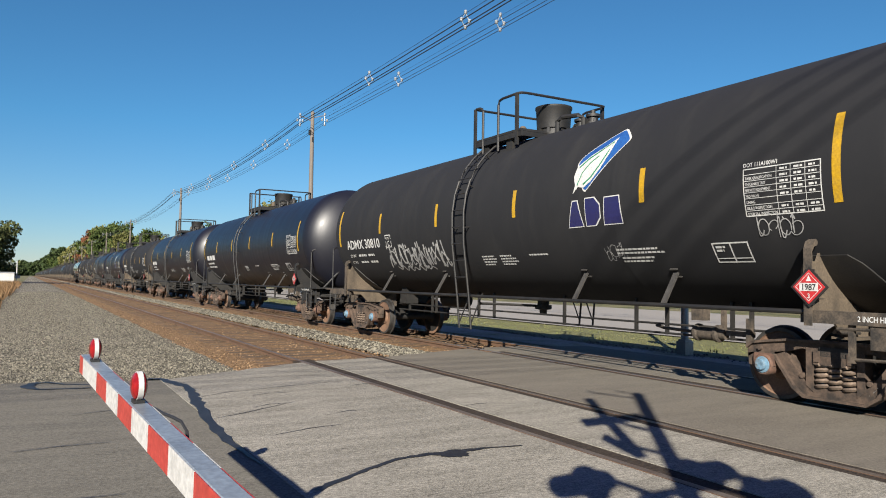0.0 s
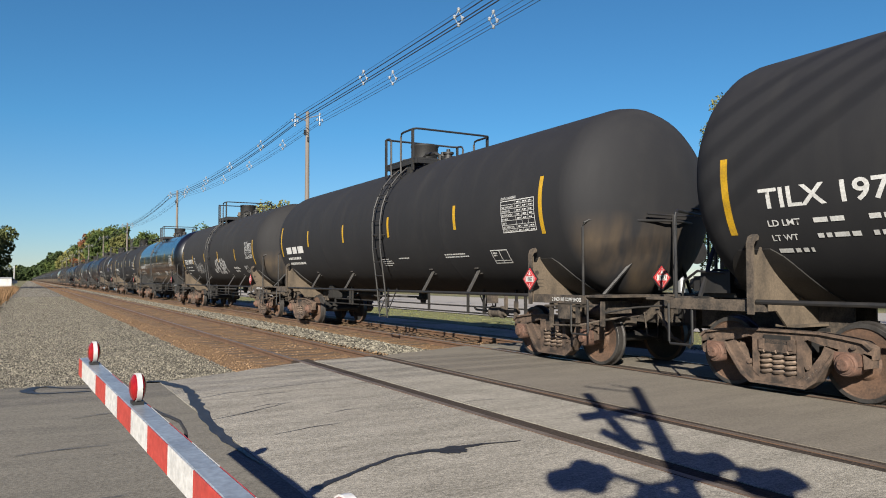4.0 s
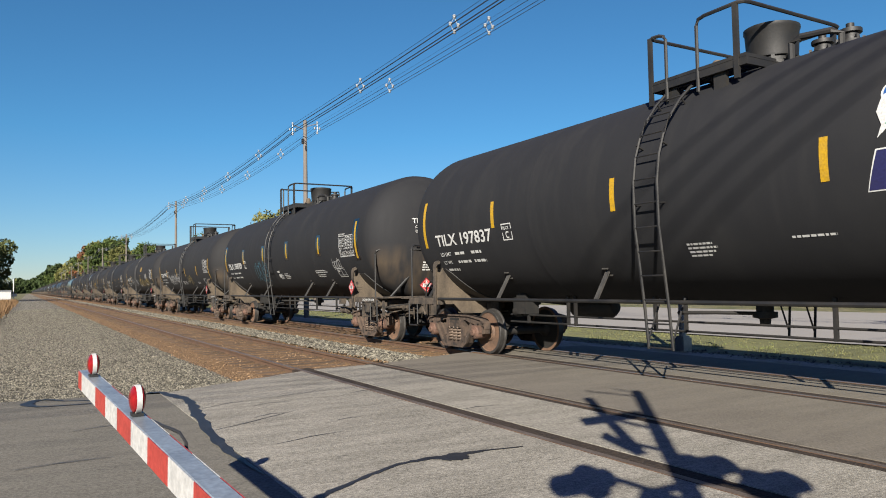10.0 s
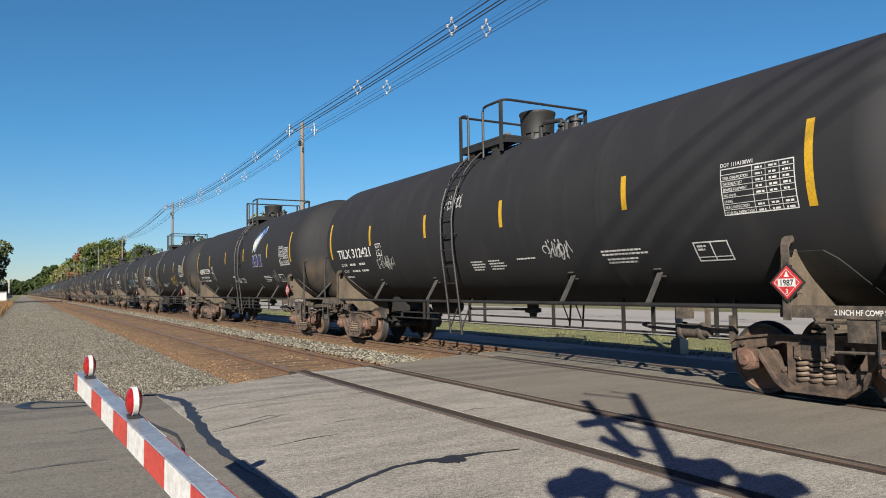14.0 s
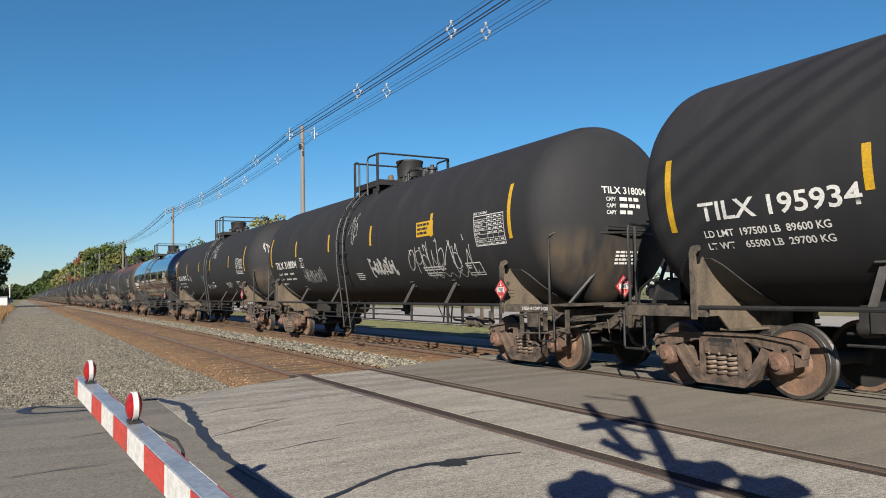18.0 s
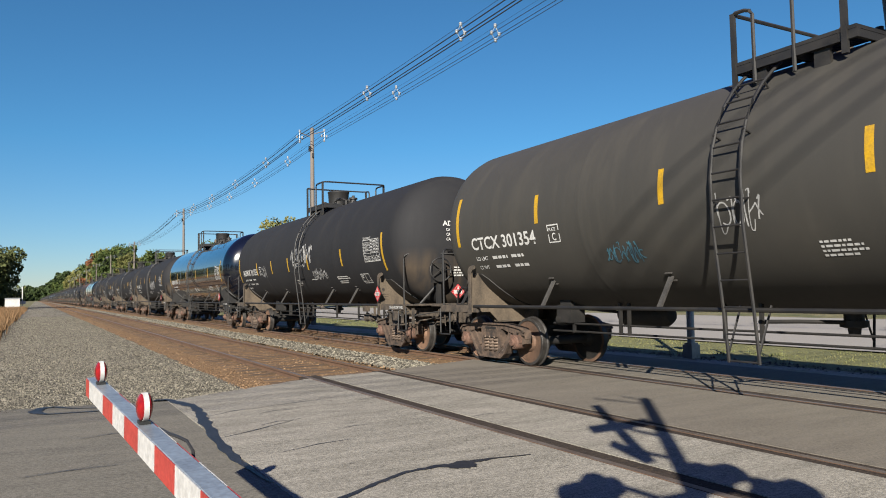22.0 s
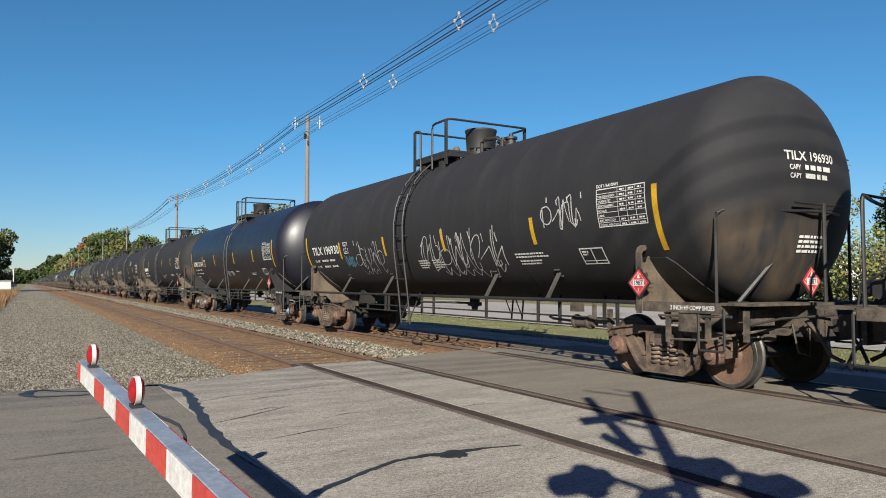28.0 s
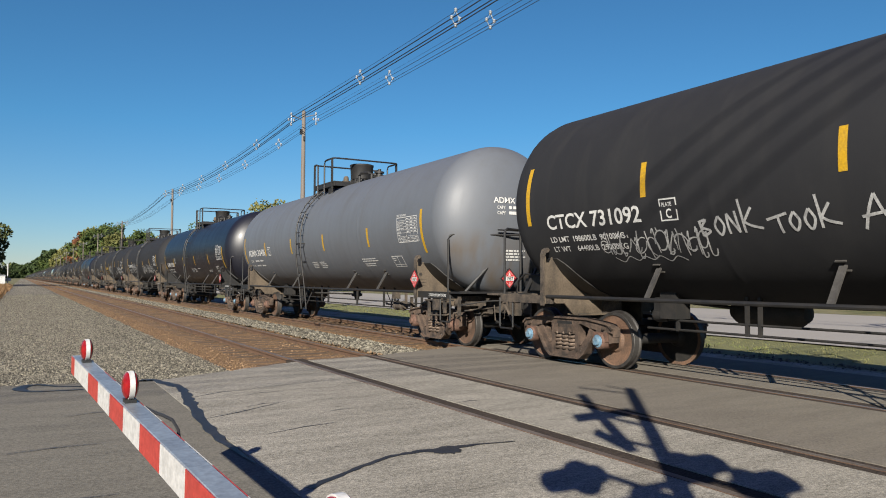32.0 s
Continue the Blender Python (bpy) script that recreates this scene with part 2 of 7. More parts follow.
def box(bm, c, s, rz=0.0, mat=0):
    """A box with centre c and size s."""
    r = bmesh.ops.create_cube(bm, size=1.0, matrix=Matrix.Translation(c) @ Matrix.Rotation(rz, 4, "Z") @ Matrix.Diagonal((*s, 1)))
    if mat:
        for f in {f for v in r["verts"] for f in v.link_faces}:
            f.material_index = mat


def prism(bm, pts, axis, a, b, mat=0):
    """A polygon of 2D points drawn along an axis from a to b."""
    def p3(p, d):
        return {"x": (d, p[0], p[1]), "y": (p[0], d, p[1]), "z": (p[0], p[1], d)}[axis]
    lo = [bm.verts.new(p3(p, a)) for p in pts]
    hi = [bm.verts.new(p3(p, b)) for p in pts]
    n = len(pts)
    fs = [bm.faces.new(lo), bm.faces.new(hi)]
    fs += [bm.faces.new((lo[i], lo[(i + 1) % n], hi[(i + 1) % n], hi[i])) for i in range(n)]
    for f in fs:
        f.material_index = mat


def tube(bm, pts, r, seg=6, mat=0, closed_ends=True):
    """A pipe along a line of points."""
    pts = [Vector(p) for p in pts]
    rings = []
    for i, p in enumerate(pts):
        d = (pts[min(i + 1, len(pts) - 1)] - pts[max(i - 1, 0)]).normalized()
        side = d.cross(Vector((0, 0, 1)) if abs(d.z) < 0.9 else Vector((1, 0, 0))).normalized()
        up = side.cross(d)
        rings.append([bm.verts.new(p + r * (math.cos(a) * side + math.sin(a) * up)) for a in (2 * math.pi * k / seg for k in range(seg))])
    fs = []
    for a, b in zip(rings, rings[1:]):
        fs += [bm.faces.new((a[k], a[(k + 1) % seg], b[(k + 1) % seg], b[k])) for k in range(seg)]
    if closed_ends:
        fs += [bm.faces.new(rings[0]), bm.faces.new(rings[-1])]
    for f in fs:
        f.material_index = mat


def lathe(bm, profile, seg, m=Matrix(), mats=None):
    """Turns (along, radius) round the local x axis. A radius of 0 closes."""
    rings = []
    for a, r in profile:
        if r == 0:
            rings.append([bm.verts.new(m @ Vector((a, 0, 0)))])
        else:
            rings.append([bm.verts.new(m @ Vector((a, r * math.cos(t), r * math.sin(t)))) for t in (2 * math.pi * k / seg for k in range(seg))])
    for i, (a, b) in enumerate(zip(rings, rings[1:])):
        for k in range(seg):
            j = (k + 1) % seg
            vs = [a[k % len(a)], a[j % len(a)], b[j % len(b)], b[k % len(b)]]
            vs = [v for n, v in enumerate(vs) if v not in vs[:n]]
            if len(vs) > 2:
                f = bm.faces.new(vs)
                if mats:
                    f.material_index = mats[i]


def arc(c, r, a0, a1, n):
    return [(c[0] + r * math.cos(radians(a0 + (a1 - a0) * i / n)), c[1] + r * math.sin(radians(a0 + (a1 - a0) * i / n))) for i in range(n + 1)]


ALONG_Y = Matrix.Rotation(math.pi / 2, 4, "Z")       # turns a lathe's axis to y
UP = Matrix.Rotation(-math.pi / 2, 4, "Y")           # turns a lathe's axis to z


# ---- ground, road and track ----
def ground_height(x, y):
    """The land lies level with the road, lower under the tracks, and falls a little past them."""
    z = -0.1
    if 1.55 < x < 10.85:
        return -0.36
    if x > 10.2:
        z -= 0.3 * min(1.0, (x - 10.2) / 6.0)
    return z


def speckle(name, base, dark, light, scale, big=0.25, rough=0.9, bumps=0.6, extra=None, blend=0.5, hard=(0.0, 1.0)):
    """Stony ground: grains by cells, blotches by noise."""
    m, nt, p = tree(name)
    co = nt.nodes.new("ShaderNodeTexCoord").outputs["Object"]
    v = node(nt, "ShaderNodeTexVoronoi", Scale=scale)
    nt.links.new(co, v.inputs["Vector"])
    sep = nt.nodes.new("ShaderNodeSeparateColor")
    nt.links.new(v.outputs["Color"], sep.inputs[0])
    col = mix(nt, ramp(nt, sep.outputs[0], *hard), dark, light)
    col = mix(nt, blend, base, col)
    col = mix(nt, ramp(nt, noise_node(nt, big, 5.0, 0.6, co), 0.35, 0.75), col, mix(nt, 0.3, col, dark))
    fine = noise_node(nt, scale * 2.3, 3.0, 0.6, co)
    col = mix(nt, ramp(nt, fine, 0.55, 0.8), col, mix(nt, 0.5, col, dark))
    if extra:
        col = extra(nt, co, col)
    nt.links.new(col, p.inputs["Base Color"])
    p.inputs["Roughness"].default_value = rough
    p.inputs["Specular IOR Level"].default_value = 0.25
    bump(nt, p, v.outputs["Distance"], bumps, 0.6 / scale)
    return m


def grass_mix(nt, co, col):
    return mix(nt, ramp(nt, noise_node(nt, 0.35, 5.0, 0.65, co), 0.4, 0.6), col, (0.235, 0.205, 0.11))


def grass_patches(nt, co, col):
    return mix(nt, ramp(nt, noise_node(nt, 0.5, 5.0, 0.7, co), 0.5, 0.66), col, (0.21, 0.2, 0.08))


def worn_patches(nt, co, col):
    """Soft pale and dark wear, drawn out along the road, and dark pits."""
    wide = ramp(nt, noise_node(nt, 0.9, 4.0, 0.6, co, (0.45, 1.0, 1.0)), 0.35, 0.7)
    col = mix(nt, wide, mix(nt, 0.42, col, (0.1, 0.092, 0.072)), col)
    worn = ramp(nt, noise_node(nt, 2.6, 5.0, 0.7, co, (0.35, 1.3, 1.0)), 0.42, 0.66)
    col = mix(nt, worn, mix(nt, 0.2, col, (0.7, 0.65, 0.56)), mix(nt, 0.22, col, (0.09, 0.083, 0.066)))
    grain = ramp(nt, noise_node(nt, 26.0, 5.0, 0.8, co, (0.7, 1.2, 1.0)), 0.42, 0.62)
    col = mix(nt, grain, mix(nt, 0.16, col, (0.7, 0.65, 0.57)), mix(nt, 0.34, col, (0.065, 0.06, 0.048)))
    pits = ramp(nt, noise_node(nt, 7.0, 3.0, 0.7, co, (0.4, 1.6, 1.0)), 0.66, 0.72)
    return mix(nt, pits, col, mix(nt, 0.6, col, (0.05, 0.045, 0.038)))


def dark_spots(nt, co, col):
    spots = ramp(nt, noise_node(nt, 5.0, 3.0, 0.7, co, (0.4, 1.5, 1.0)), 0.68, 0.73)
    wide = ramp(nt, noise_node(nt, 0.6, 4.0, 0.6, co, (0.4, 1.0, 1.0)), 0.35, 0.7)
    col = mix(nt, wide, mix(nt, 0.2, col, (0.3, 0.27, 0.22)), col)
    soft = ramp(nt, noise_node(nt, 2.2, 5.0, 0.7, co, (0.3, 1.4, 1.0)), 0.4, 0.68)
    col = mix(nt, soft, mix(nt, 0.16, col, (0.3, 0.27, 0.21)), mix(nt, 0.2, col, (0.05, 0.045, 0.036)))
    grit = ramp(nt, noise_node(nt, 30.0, 4.0, 0.8, co), 0.42, 0.62)
    col = mix(nt, grit, mix(nt, 0.12, col, (0.33, 0.3, 0.25)), mix(nt, 0.15, col, (0.04, 0.036, 0.03)))
    return mix(nt, spots, col, mix(nt, 0.6, col, (0.03, 0.028, 0.025)))


ASPHALT_OLD = speckle("asphalt_worn", (0.335, 0.311, 0.253), (0.12, 0.112, 0.09), (0.54, 0.503, 0.412), 112, 0.5, blend=0.9, hard=(0.25, 0.75), extra=worn_patches)
ASPHALT_NEW = speckle("asphalt_smooth", (0.158, 0.149, 0.124), (0.08, 0.075, 0.062), (0.23, 0.218, 0.183), 85, 0.35, bumps=0.3, blend=0.8, hard=(0.2, 0.75), extra=dark_spots)
ASPHALT_TAN = speckle("asphalt_tan", (0.178, 0.155, 0.125), (0.108, 0.094, 0.075), (0.252, 0.223, 0.182), 90, 0.35, bumps=0.2, blend=0.85, extra=dark_spots)
GRAVEL = speckle("gravel_grey", (0.2, 0.178, 0.134), (0.04, 0.035, 0.025), (0.52, 0.47, 0.36), 26, 0.3, bumps=1.0, blend=0.9, hard=(0.15, 0.9))
RUSTBED = speckle("ballast_rusty", (0.27, 0.158, 0.072), (0.11, 0.06, 0.026), (0.37, 0.235, 0.12), 30, 0.4, bumps=1.0, blend=0.75)
GRASS = speckle("grass_dry", (0.13, 0.138, 0.057), (0.05, 0.066, 0.017), (0.19, 0.185, 0.09), 30, 0.4, bumps=1.0, extra=grass_mix)
CONCRETE = speckle("concrete_pale", (0.36, 0.335, 0.3), (0.28, 0.26, 0.232), (0.41, 0.385, 0.35), 60, 0.2, bumps=0.1)
VERGE = speckle("verge_pale_soil", (0.42, 0.385, 0.31), (0.2, 0.18, 0.125), (0.58, 0.54, 0.46), 22, 0.3, bumps=0.8, extra=grass_patches)
DIRT = speckle("packed_dirt_brown", (0.05, 0.036, 0.026), (0.02, 0.015, 0.012), (0.085, 0.062, 0.045), 40, 0.6, bumps=0.8)
TAR = paint("tar_seal", (0.02, 0.02, 0.02), (0.04, 0.038, 0.036), 0.5, scale=4.0)


def sheet(name, xs, ys, height, material, label, category, kind="structure", thick=0.0):
    """A sheet over a net of x and y lines."""
    bm = bmesh.new()
    rows = [[bm.verts.new((x, y, height(x, y))) for x in xs] for y in ys]
    for a, b in zip(rows, rows[1:]):
        for i in range(len(xs) - 1):
            bm.faces.new((a[i], a[i + 1], b[i + 1], b[i]))
    if thick:
        low = bmesh.ops.extrude_face_region(bm, geom=list(bm.faces))
        bmesh.ops.translate(bm, verts=[v for v in low["geom"] if isinstance(v, bmesh.types.BMVert)], vec=(0, 0, -thick))
    return tagged(part(name, bm, material), label, category, kind=kind)


def steps(a, b, n):
    return [a + (b - a) * i / n for i in range(n + 1)]


sheet("ground", [-3000, -400, -60, -12, -4, 0, 1.5, 1.6, 10.8] + steps(10.9, 16.2, 9) + [30, 80, 400, 3000],
      [-3000, -300, -60, -10, 14, 40, 100, 300, 1000, 3000], ground_height, GRASS,
      "patchy dry and green grass land round the railway", "ground")
def lot_height(x, y):
    return -0.03 + 0.025 * noise.noise((x * 0.7, y * 0.7, 0)) - (0.14 * (x - 2.35) if x > 2.35 else 0)


sheet("gravel_lot", steps(-1.3, 3.1, 14), steps(11.0, 60, 60) + [80, 120, 200, 400, 900],
      lot_height, GRAVEL,
      "loose grey gravel lot beside the track", "gravel")


def road_slab(name, pts, top, material, label):
    bm = bmesh.new()
    prism(bm, pts, "z", top - 0.25, top)
    return tagged(part(name, bm, material, smooth=False), label, "road", kind="structure")


def wavy_edge(x0, y0, x1, y1, n, amp, seed):
    return [(x0 + (x1 - x0) * i / n, y0 + (y1 - y0) * i / n + amp * noise.noise((i * 0.9, seed, 0))) for i in range(n + 1)]


N1, N2, F1, F2 = NEAR_X - GAUGE / 2, NEAR_X + GAUGE / 2, FAR_X - GAUGE / 2, FAR_X + GAUGE / 2
road_slab("road_approach", [(1.62, -12)] + [(1.62 + 0.06 * noise.noise((i * 0.7, 3, 0)), -12 + i * 0.95) for i in range(1, 24)] +
          wavy_edge(1.62, 10.75, -1.5, 11.55, 10, 0.12, 1.0) + [(-40, 11.6), (-40, -12)], -0.005, ASPHALT_NEW,
          "smooth grey asphalt road leading up to the crossing")
road_slab("crossing_apron", [(N1 - 0.055, -12)] + wavy_edge(N1 - 0.055, 12.1, 1.62, 10.75, 12, 0.1, 2.0) + [(1.62, -12)], 0.0, ASPHALT_OLD,
          "coarse weathered asphalt beside the near rail")
road_slab("crossing_infill", [(N1 + 0.21, -12), (N2 - 0.17, -12)] + wavy_edge(N2 - 0.17, 12.35, N1 + 0.21, 12.2, 5, 0.06, 3.0), 0.0, ASPHALT_OLD,
          "coarse weathered asphalt between the near rails")
road_slab("crossing_middle", [(N2 + 0.13, -12), (F1 - 0.17, -12)] + wavy_edge(F1 - 0.17, 13.3, N2 + 0.13, 12.4, 8, 0.07, 4.0), 0.0, ASPHALT_TAN,
          "smooth tan asphalt between the two tracks")
road_slab("crossing_infill_far", [(F1 + 0.26, -12), (F2 - 0.19, -12), (F2 - 0.19, 13.4), (F1 + 0.26, 13.4)], 0.0, ASPHALT_TAN,
          "smooth tan asphalt between the far rails")
road_slab("crossing_far_side", [(F2 + 0.085, -12), (11.4, -12), (11.4, 13.2), (F2 + 0.085, 13.4)], -0.03, ASPHALT_TAN,
          "tan asphalt shoulder past the far rail")


for nm, x0, x1, z in (("flangeway_near", N1 - 0.1, N1 + 0.24, -0.007), ("flangeway_inner", N2 - 0.2, N2 + 0.16, -0.007), ("flangeway_train", F1 - 0.2, F1 + 0.29, -0.007), ("flangeway_far", F2 - 0.22, F2 + 0.11, -0.007)):
    road_slab(nm, [(x0, -12), (x1, -12)] + wavy_edge(x1, 12.6, x0, 12.5, 3, 0.05, x0), z, DIRT, "dark packed dirt in the groove beside the rail")


def bed(name, cx, left, right, y0, label):
    """Ballast bed with sloping shoulders, so far to each side of the track's middle."""
    xs = [cx - left, cx - left + 0.3] + steps(cx - 1.3, cx + 1.3, 8) + [cx + right - 0.3, cx + right]

    def h(x, y):
        edge = max(0.0, cx - left + 0.35 - x, x - cx - right + 0.35) / 0.35
        return -0.128 - 0.05 * edge + 0.02 * noise.noise((x * 2, y * 2, 1))
    return sheet(name, xs, steps(y0, 60, 80) + [80, 120, 200, 400, 1500], h, RUSTBED, label, "ballast", thick=0.2)


bed("ballast_near", NEAR_X, 2.3, 1.65, 11.75, "rust-stained ballast under the empty track")
bed("ballast_far", FAR_X, 1.65, 1.65, 13.2, "rust-stained ballast under the train's track")
for nm, cx in (("ballast_behind_near", NEAR_X), ("ballast_behind_far", FAR_X)):
    sheet(nm, steps(cx - 1.65, cx + 1.65, 4), [-900, -200, -60, -12], lambda x, y: -0.1, RUSTBED, "rust-stained ballast behind the crossing", "ballast")
def strip_height(x, y):
    edge = max(0.0, abs(x - (NEAR_X + FAR_X) / 2) - 0.25) / 0.3
    return -0.06 - 0.09 * min(1.0, edge) + 0.02 * noise.noise((x * 2, y * 2, 4))


sheet("ballast_strip", steps(NEAR_X + 1.6, FAR_X - 1.6, 5), steps(12.7, 60, 60) + [80, 120, 200, 400, 1500],
      strip_height, GRAVEL, "pale grey ballast strip between the tracks", "ballast")


def rail_mesh(y0, y1):
    bm = bmesh.new()
    head = [(-0.036, 0.0), (-0.036, -0.035), (-0.01, -0.05), (-0.01, -0.14), (-0.07, -0.165), (0.07, -0.165), (0.01, -0.14), (0.01, -0.05), (0.036, -0.035), (0.036, 0.0)]
    n = len(head)
    a = [bm.verts.new((x, y0, z)) for x, z in head]
    b = [bm.verts.new((x, y1, z)) for x, z in head]
    for i in range(n):
        f = bm.faces.new((a[i], a[(i + 1) % n], b[(i + 1) % n], b[i]))
        f.material_index = 1 if i == n - 1 else 0
    bm.faces.new(a), bm.faces.new(b)
    return bm


def track(name, cx, label):
    top = empty(name, (cx, 0, 0), label=label, category="railway track", kind="structure")
    r = part("rail", rail_mesh(-900, 1500), (RAIL, SHINE), top, "rust-brown steel rail with a worn head", smooth=False)
    r.location.x = -GAUGE / 2
    r2 = link("rail", r.data, top)
    r2.location.x = GAUGE / 2
    bm = bmesh.new()
    box(bm, (0, 0, -0.2), (2.55, 0.22, 0.17))
    for sx in (-GAUGE / 2, GAUGE / 2):
        box(bm, (sx, 0, -0.107), (0.34, 0.19, 0.014))
        for dx, dy in ((-0.1, 0.06), (0.1, -0.06), (0.1, 0.06), (-0.1, -0.06)):
            box(bm, (sx + dx, dy, -0.095), (0.03, 0.03, 0.03))
    tie = part("tie", bm, TIE, top, smooth=False)
    rnd = random.Random(cx)
    tie.location = (0, 12.75, 0.005)
    for i in range(1, 150):
        t = link("tie", tie.data, top)
        t.location = (rnd.uniform(-0.04, 0.04), 12.75 + 0.52 * i + rnd.uniform(-0.03, 0.03), rnd.uniform(-0.012, 0.004))
        t.rotation_euler.z = rnd.uniform(-0.02, 0.02)
    return top


track("track_near", NEAR_X, "empty railway track with rusty rails and wooden ties")
track("track_far", FAR_X, "railway track that carries the tank train")


# ---- tank cars ----
def on_tank(y, ang, r=TANK_R):
    """A point on the side of the shell that faces the road: ang in degrees from level."""
    return Vector((-r * math.cos(radians(ang)), y, TANK_Z + r * math.sin(radians(ang))))


def lay(a):
    """The angle on the shell for a mark's nominal angle."""
    return 3.0277 + a * (0.92705 + a * (0.000574 + a * -0.00001171))


def tank_mesh():
    bm = bmesh.new()
    prof = []
    for i in range(10):
        a = math.pi / 2 * i / 9
        prof.append((-BARREL - HEAD * math.cos(a), TANK_R * math.sin(a)))
    prof += [(-BARREL + 0.04, TANK_R), (-BARREL + 0.12, TANK_R), (-3.68, TANK_R), (-3.6, TANK_R), (-3.58, TANK_R + 0.002), (-3.54, TANK_R + 0.002), (-3.52, TANK_R), (-3.44, TANK_R), (0.0, TANK_R)]
    full = prof + [(-a, r) for a, r in reversed(prof[:-1])]
    lathe(bm, full, 64, Matrix.Translation((0, TANK_Y, TANK_Z)) @ ALONG_Y)
    return bm


def saddle_mesh():
    """Body bolster web that cradles the tank, with a hooked top; uncut."""
    bm = bmesh.new()
    for s in (-1, 1):
        cradle = [(s * abs(x), z) for x, z in arc((0, TANK_Z), TANK_R + 0.004, 214 - 360, 270 - 360, 9)]
        prism(bm, [(s * 1.555, 1.03), (s * 1.555, 1.72), (s * 1.42, 1.72), *cradle, (0, 0.83), (s * 0.9, 0.83), (s * 1.1, 1.03)], "y", -0.014, 0.014)
        prism(bm, [(s * 1.555, 1.72), (s * 1.555, 1.93), (s * 1.515, 1.94), (s * 1.5, 1.72)], "y", -0.014, 0.014)
    box(bm, (0, 0, 0.84), (1.8, 0.3, 0.03))
    return bm


def saddle_flange_mesh():
    """Dark flange along the bolster's outer edge, hooked over at its top."""
    bm = bmesh.new()
    prism(bm, [(1.58, 1.0), (1.58, 1.86), (1.545, 1.94), (1.48, 1.97), (1.45, 1.94), (1.46, 1.9), (1.52, 1.88), (1.556, 1.82), (1.556, 1.0)], "y", -0.045, 0.045)
    for z in (1.42, 1.36, 1.3):
        box(bm, (1.38, -0.017, z), (0.18, 0.006, 0.01))
    # darker disc laid on the web, standing in for a shaded hole
    lathe(bm, [(-0.02, 0), (-0.02, 0.04), (-0.013, 0.04), (-0.013, 0)], 14, Matrix.Translation((1.44, 0, 1.54)) @ ALONG_Y)
    return bm


def saddle_pad_mesh():
    """Curved plate between the shell and the bolster, with a rounded upper edge."""
    bm = bmesh.new()
    rows = []
    for i in range(15):
        a = -92 + 57 * i / 14
        half = 0.16 + 0.5 * math.sqrt(max(0.0, 1 - ((a + 92) / 57.5) ** 2))
        rows.append([(-half, a), (half, a)])
    top = [[bm.verts.new(on_tank(y, a, TANK_R + 0.016)) for y, a in r] for r in rows]
    low = [[bm.verts.new(on_tank(y, a, TANK_R - 0.01)) for y, a in r] for r in rows]
    for k in range(14):
        bm.faces.new((top[k][0], top[k][1], top[k + 1][1], top[k + 1][0]))
        for j in (0, 1):
            bm.faces.new((top[k][j], top[k + 1][j], low[k + 1][j], low[k][j]))
    bm.faces.new((top[14][0], top[14][1], low[14][1], low[14][0]))
    return bm


def grate(bm, xs, ys, z, thick):
    """A grating as one piece: xs and ys give the edges of bars and gaps in turn."""
    grid = [[bm.verts.new((x, y, z)) for x in xs] for y in ys]
    faces = []
    for j in range(len(ys) - 1):
        for i in range(len(xs) - 1):
            if i % 2 == 0 or j % 2 == 0:
                faces.append(bm.faces.new((grid[j][i], grid[j][i + 1], grid[j + 1][i + 1], grid[j + 1][i])))
    low = bmesh.ops.extrude_face_region(bm, geom=faces)
    bmesh.ops.translate(bm, verts=[v for v in low["geom"] if isinstance(v, bmesh.types.BMVert)], vec=(0, 0, -thick))
    bmesh.ops.delete(bm, geom=[v for v in bm.verts if not v.link_faces], context="VERTS")


def bars_and_gaps(a, b, bar, gap):
    out = [a]
    while out[-1] + bar + gap < b - bar:
        out += [out[-1] + bar, out[-1] + bar + gap]
    return out + [b]


def sill_mesh():
    """Draft sill and end platform at one end; the end lies towards -y."""
    bm = bmesh.new()
    for s in (-1, 1):
        box(bm, (s * 0.24, -7.55, 0.93), (0.03, 2.4, 0.42))
    box(bm, (0, -7.55, 1.13), (0.62, 2.4, 0.03))
    box(bm, (0, -8.72, 0.93), (0.75, 0.06, 0.5))
    return bm


def platform_mesh():
    bm = bmesh.new()
    for s in (-1, 1):
        box(bm, (s * 1.47, -7.42, 1.1), (0.07, 1.45, 0.14))
    box(bm, (0, -8.12, 1.1), (3.0, 0.07, 0.14))
    grate(bm, [-1.48, -1.42, -0.74, -0.7, -0.02, 0.02, 0.7, 0.74, 1.42, 1.48], bars_and_gaps(-8.62, -8.14, 0.02, 0.025), 1.175, 0.035)
    return bm


def end_rail_mesh():
    """Handrail that bends round the head, and its post in the middle."""
    bm = bmesh.new()
    side = [(1.46, -8.08, 1.12), (1.46, -8.08, 2.27), (1.44, -8.09, 2.33), (1.37, -8.12, 2.37), (0.7, -8.4, 2.37), (0.16, -8.6, 2.37)]
    tube(bm, [(-x, y, z) for x, y, z in side] + side[::-1], 0.022, 8)
    tube(bm, [(0.0, -8.62, 1.05), (0.0, -8.62, 2.48)], 0.026, 8)
    for s in (-1, 1):
        tube(bm, [(s * 0.04, -8.62, 2.46), (s * 0.55, -8.58, 2.47)], 0.018, 6)
    return bm


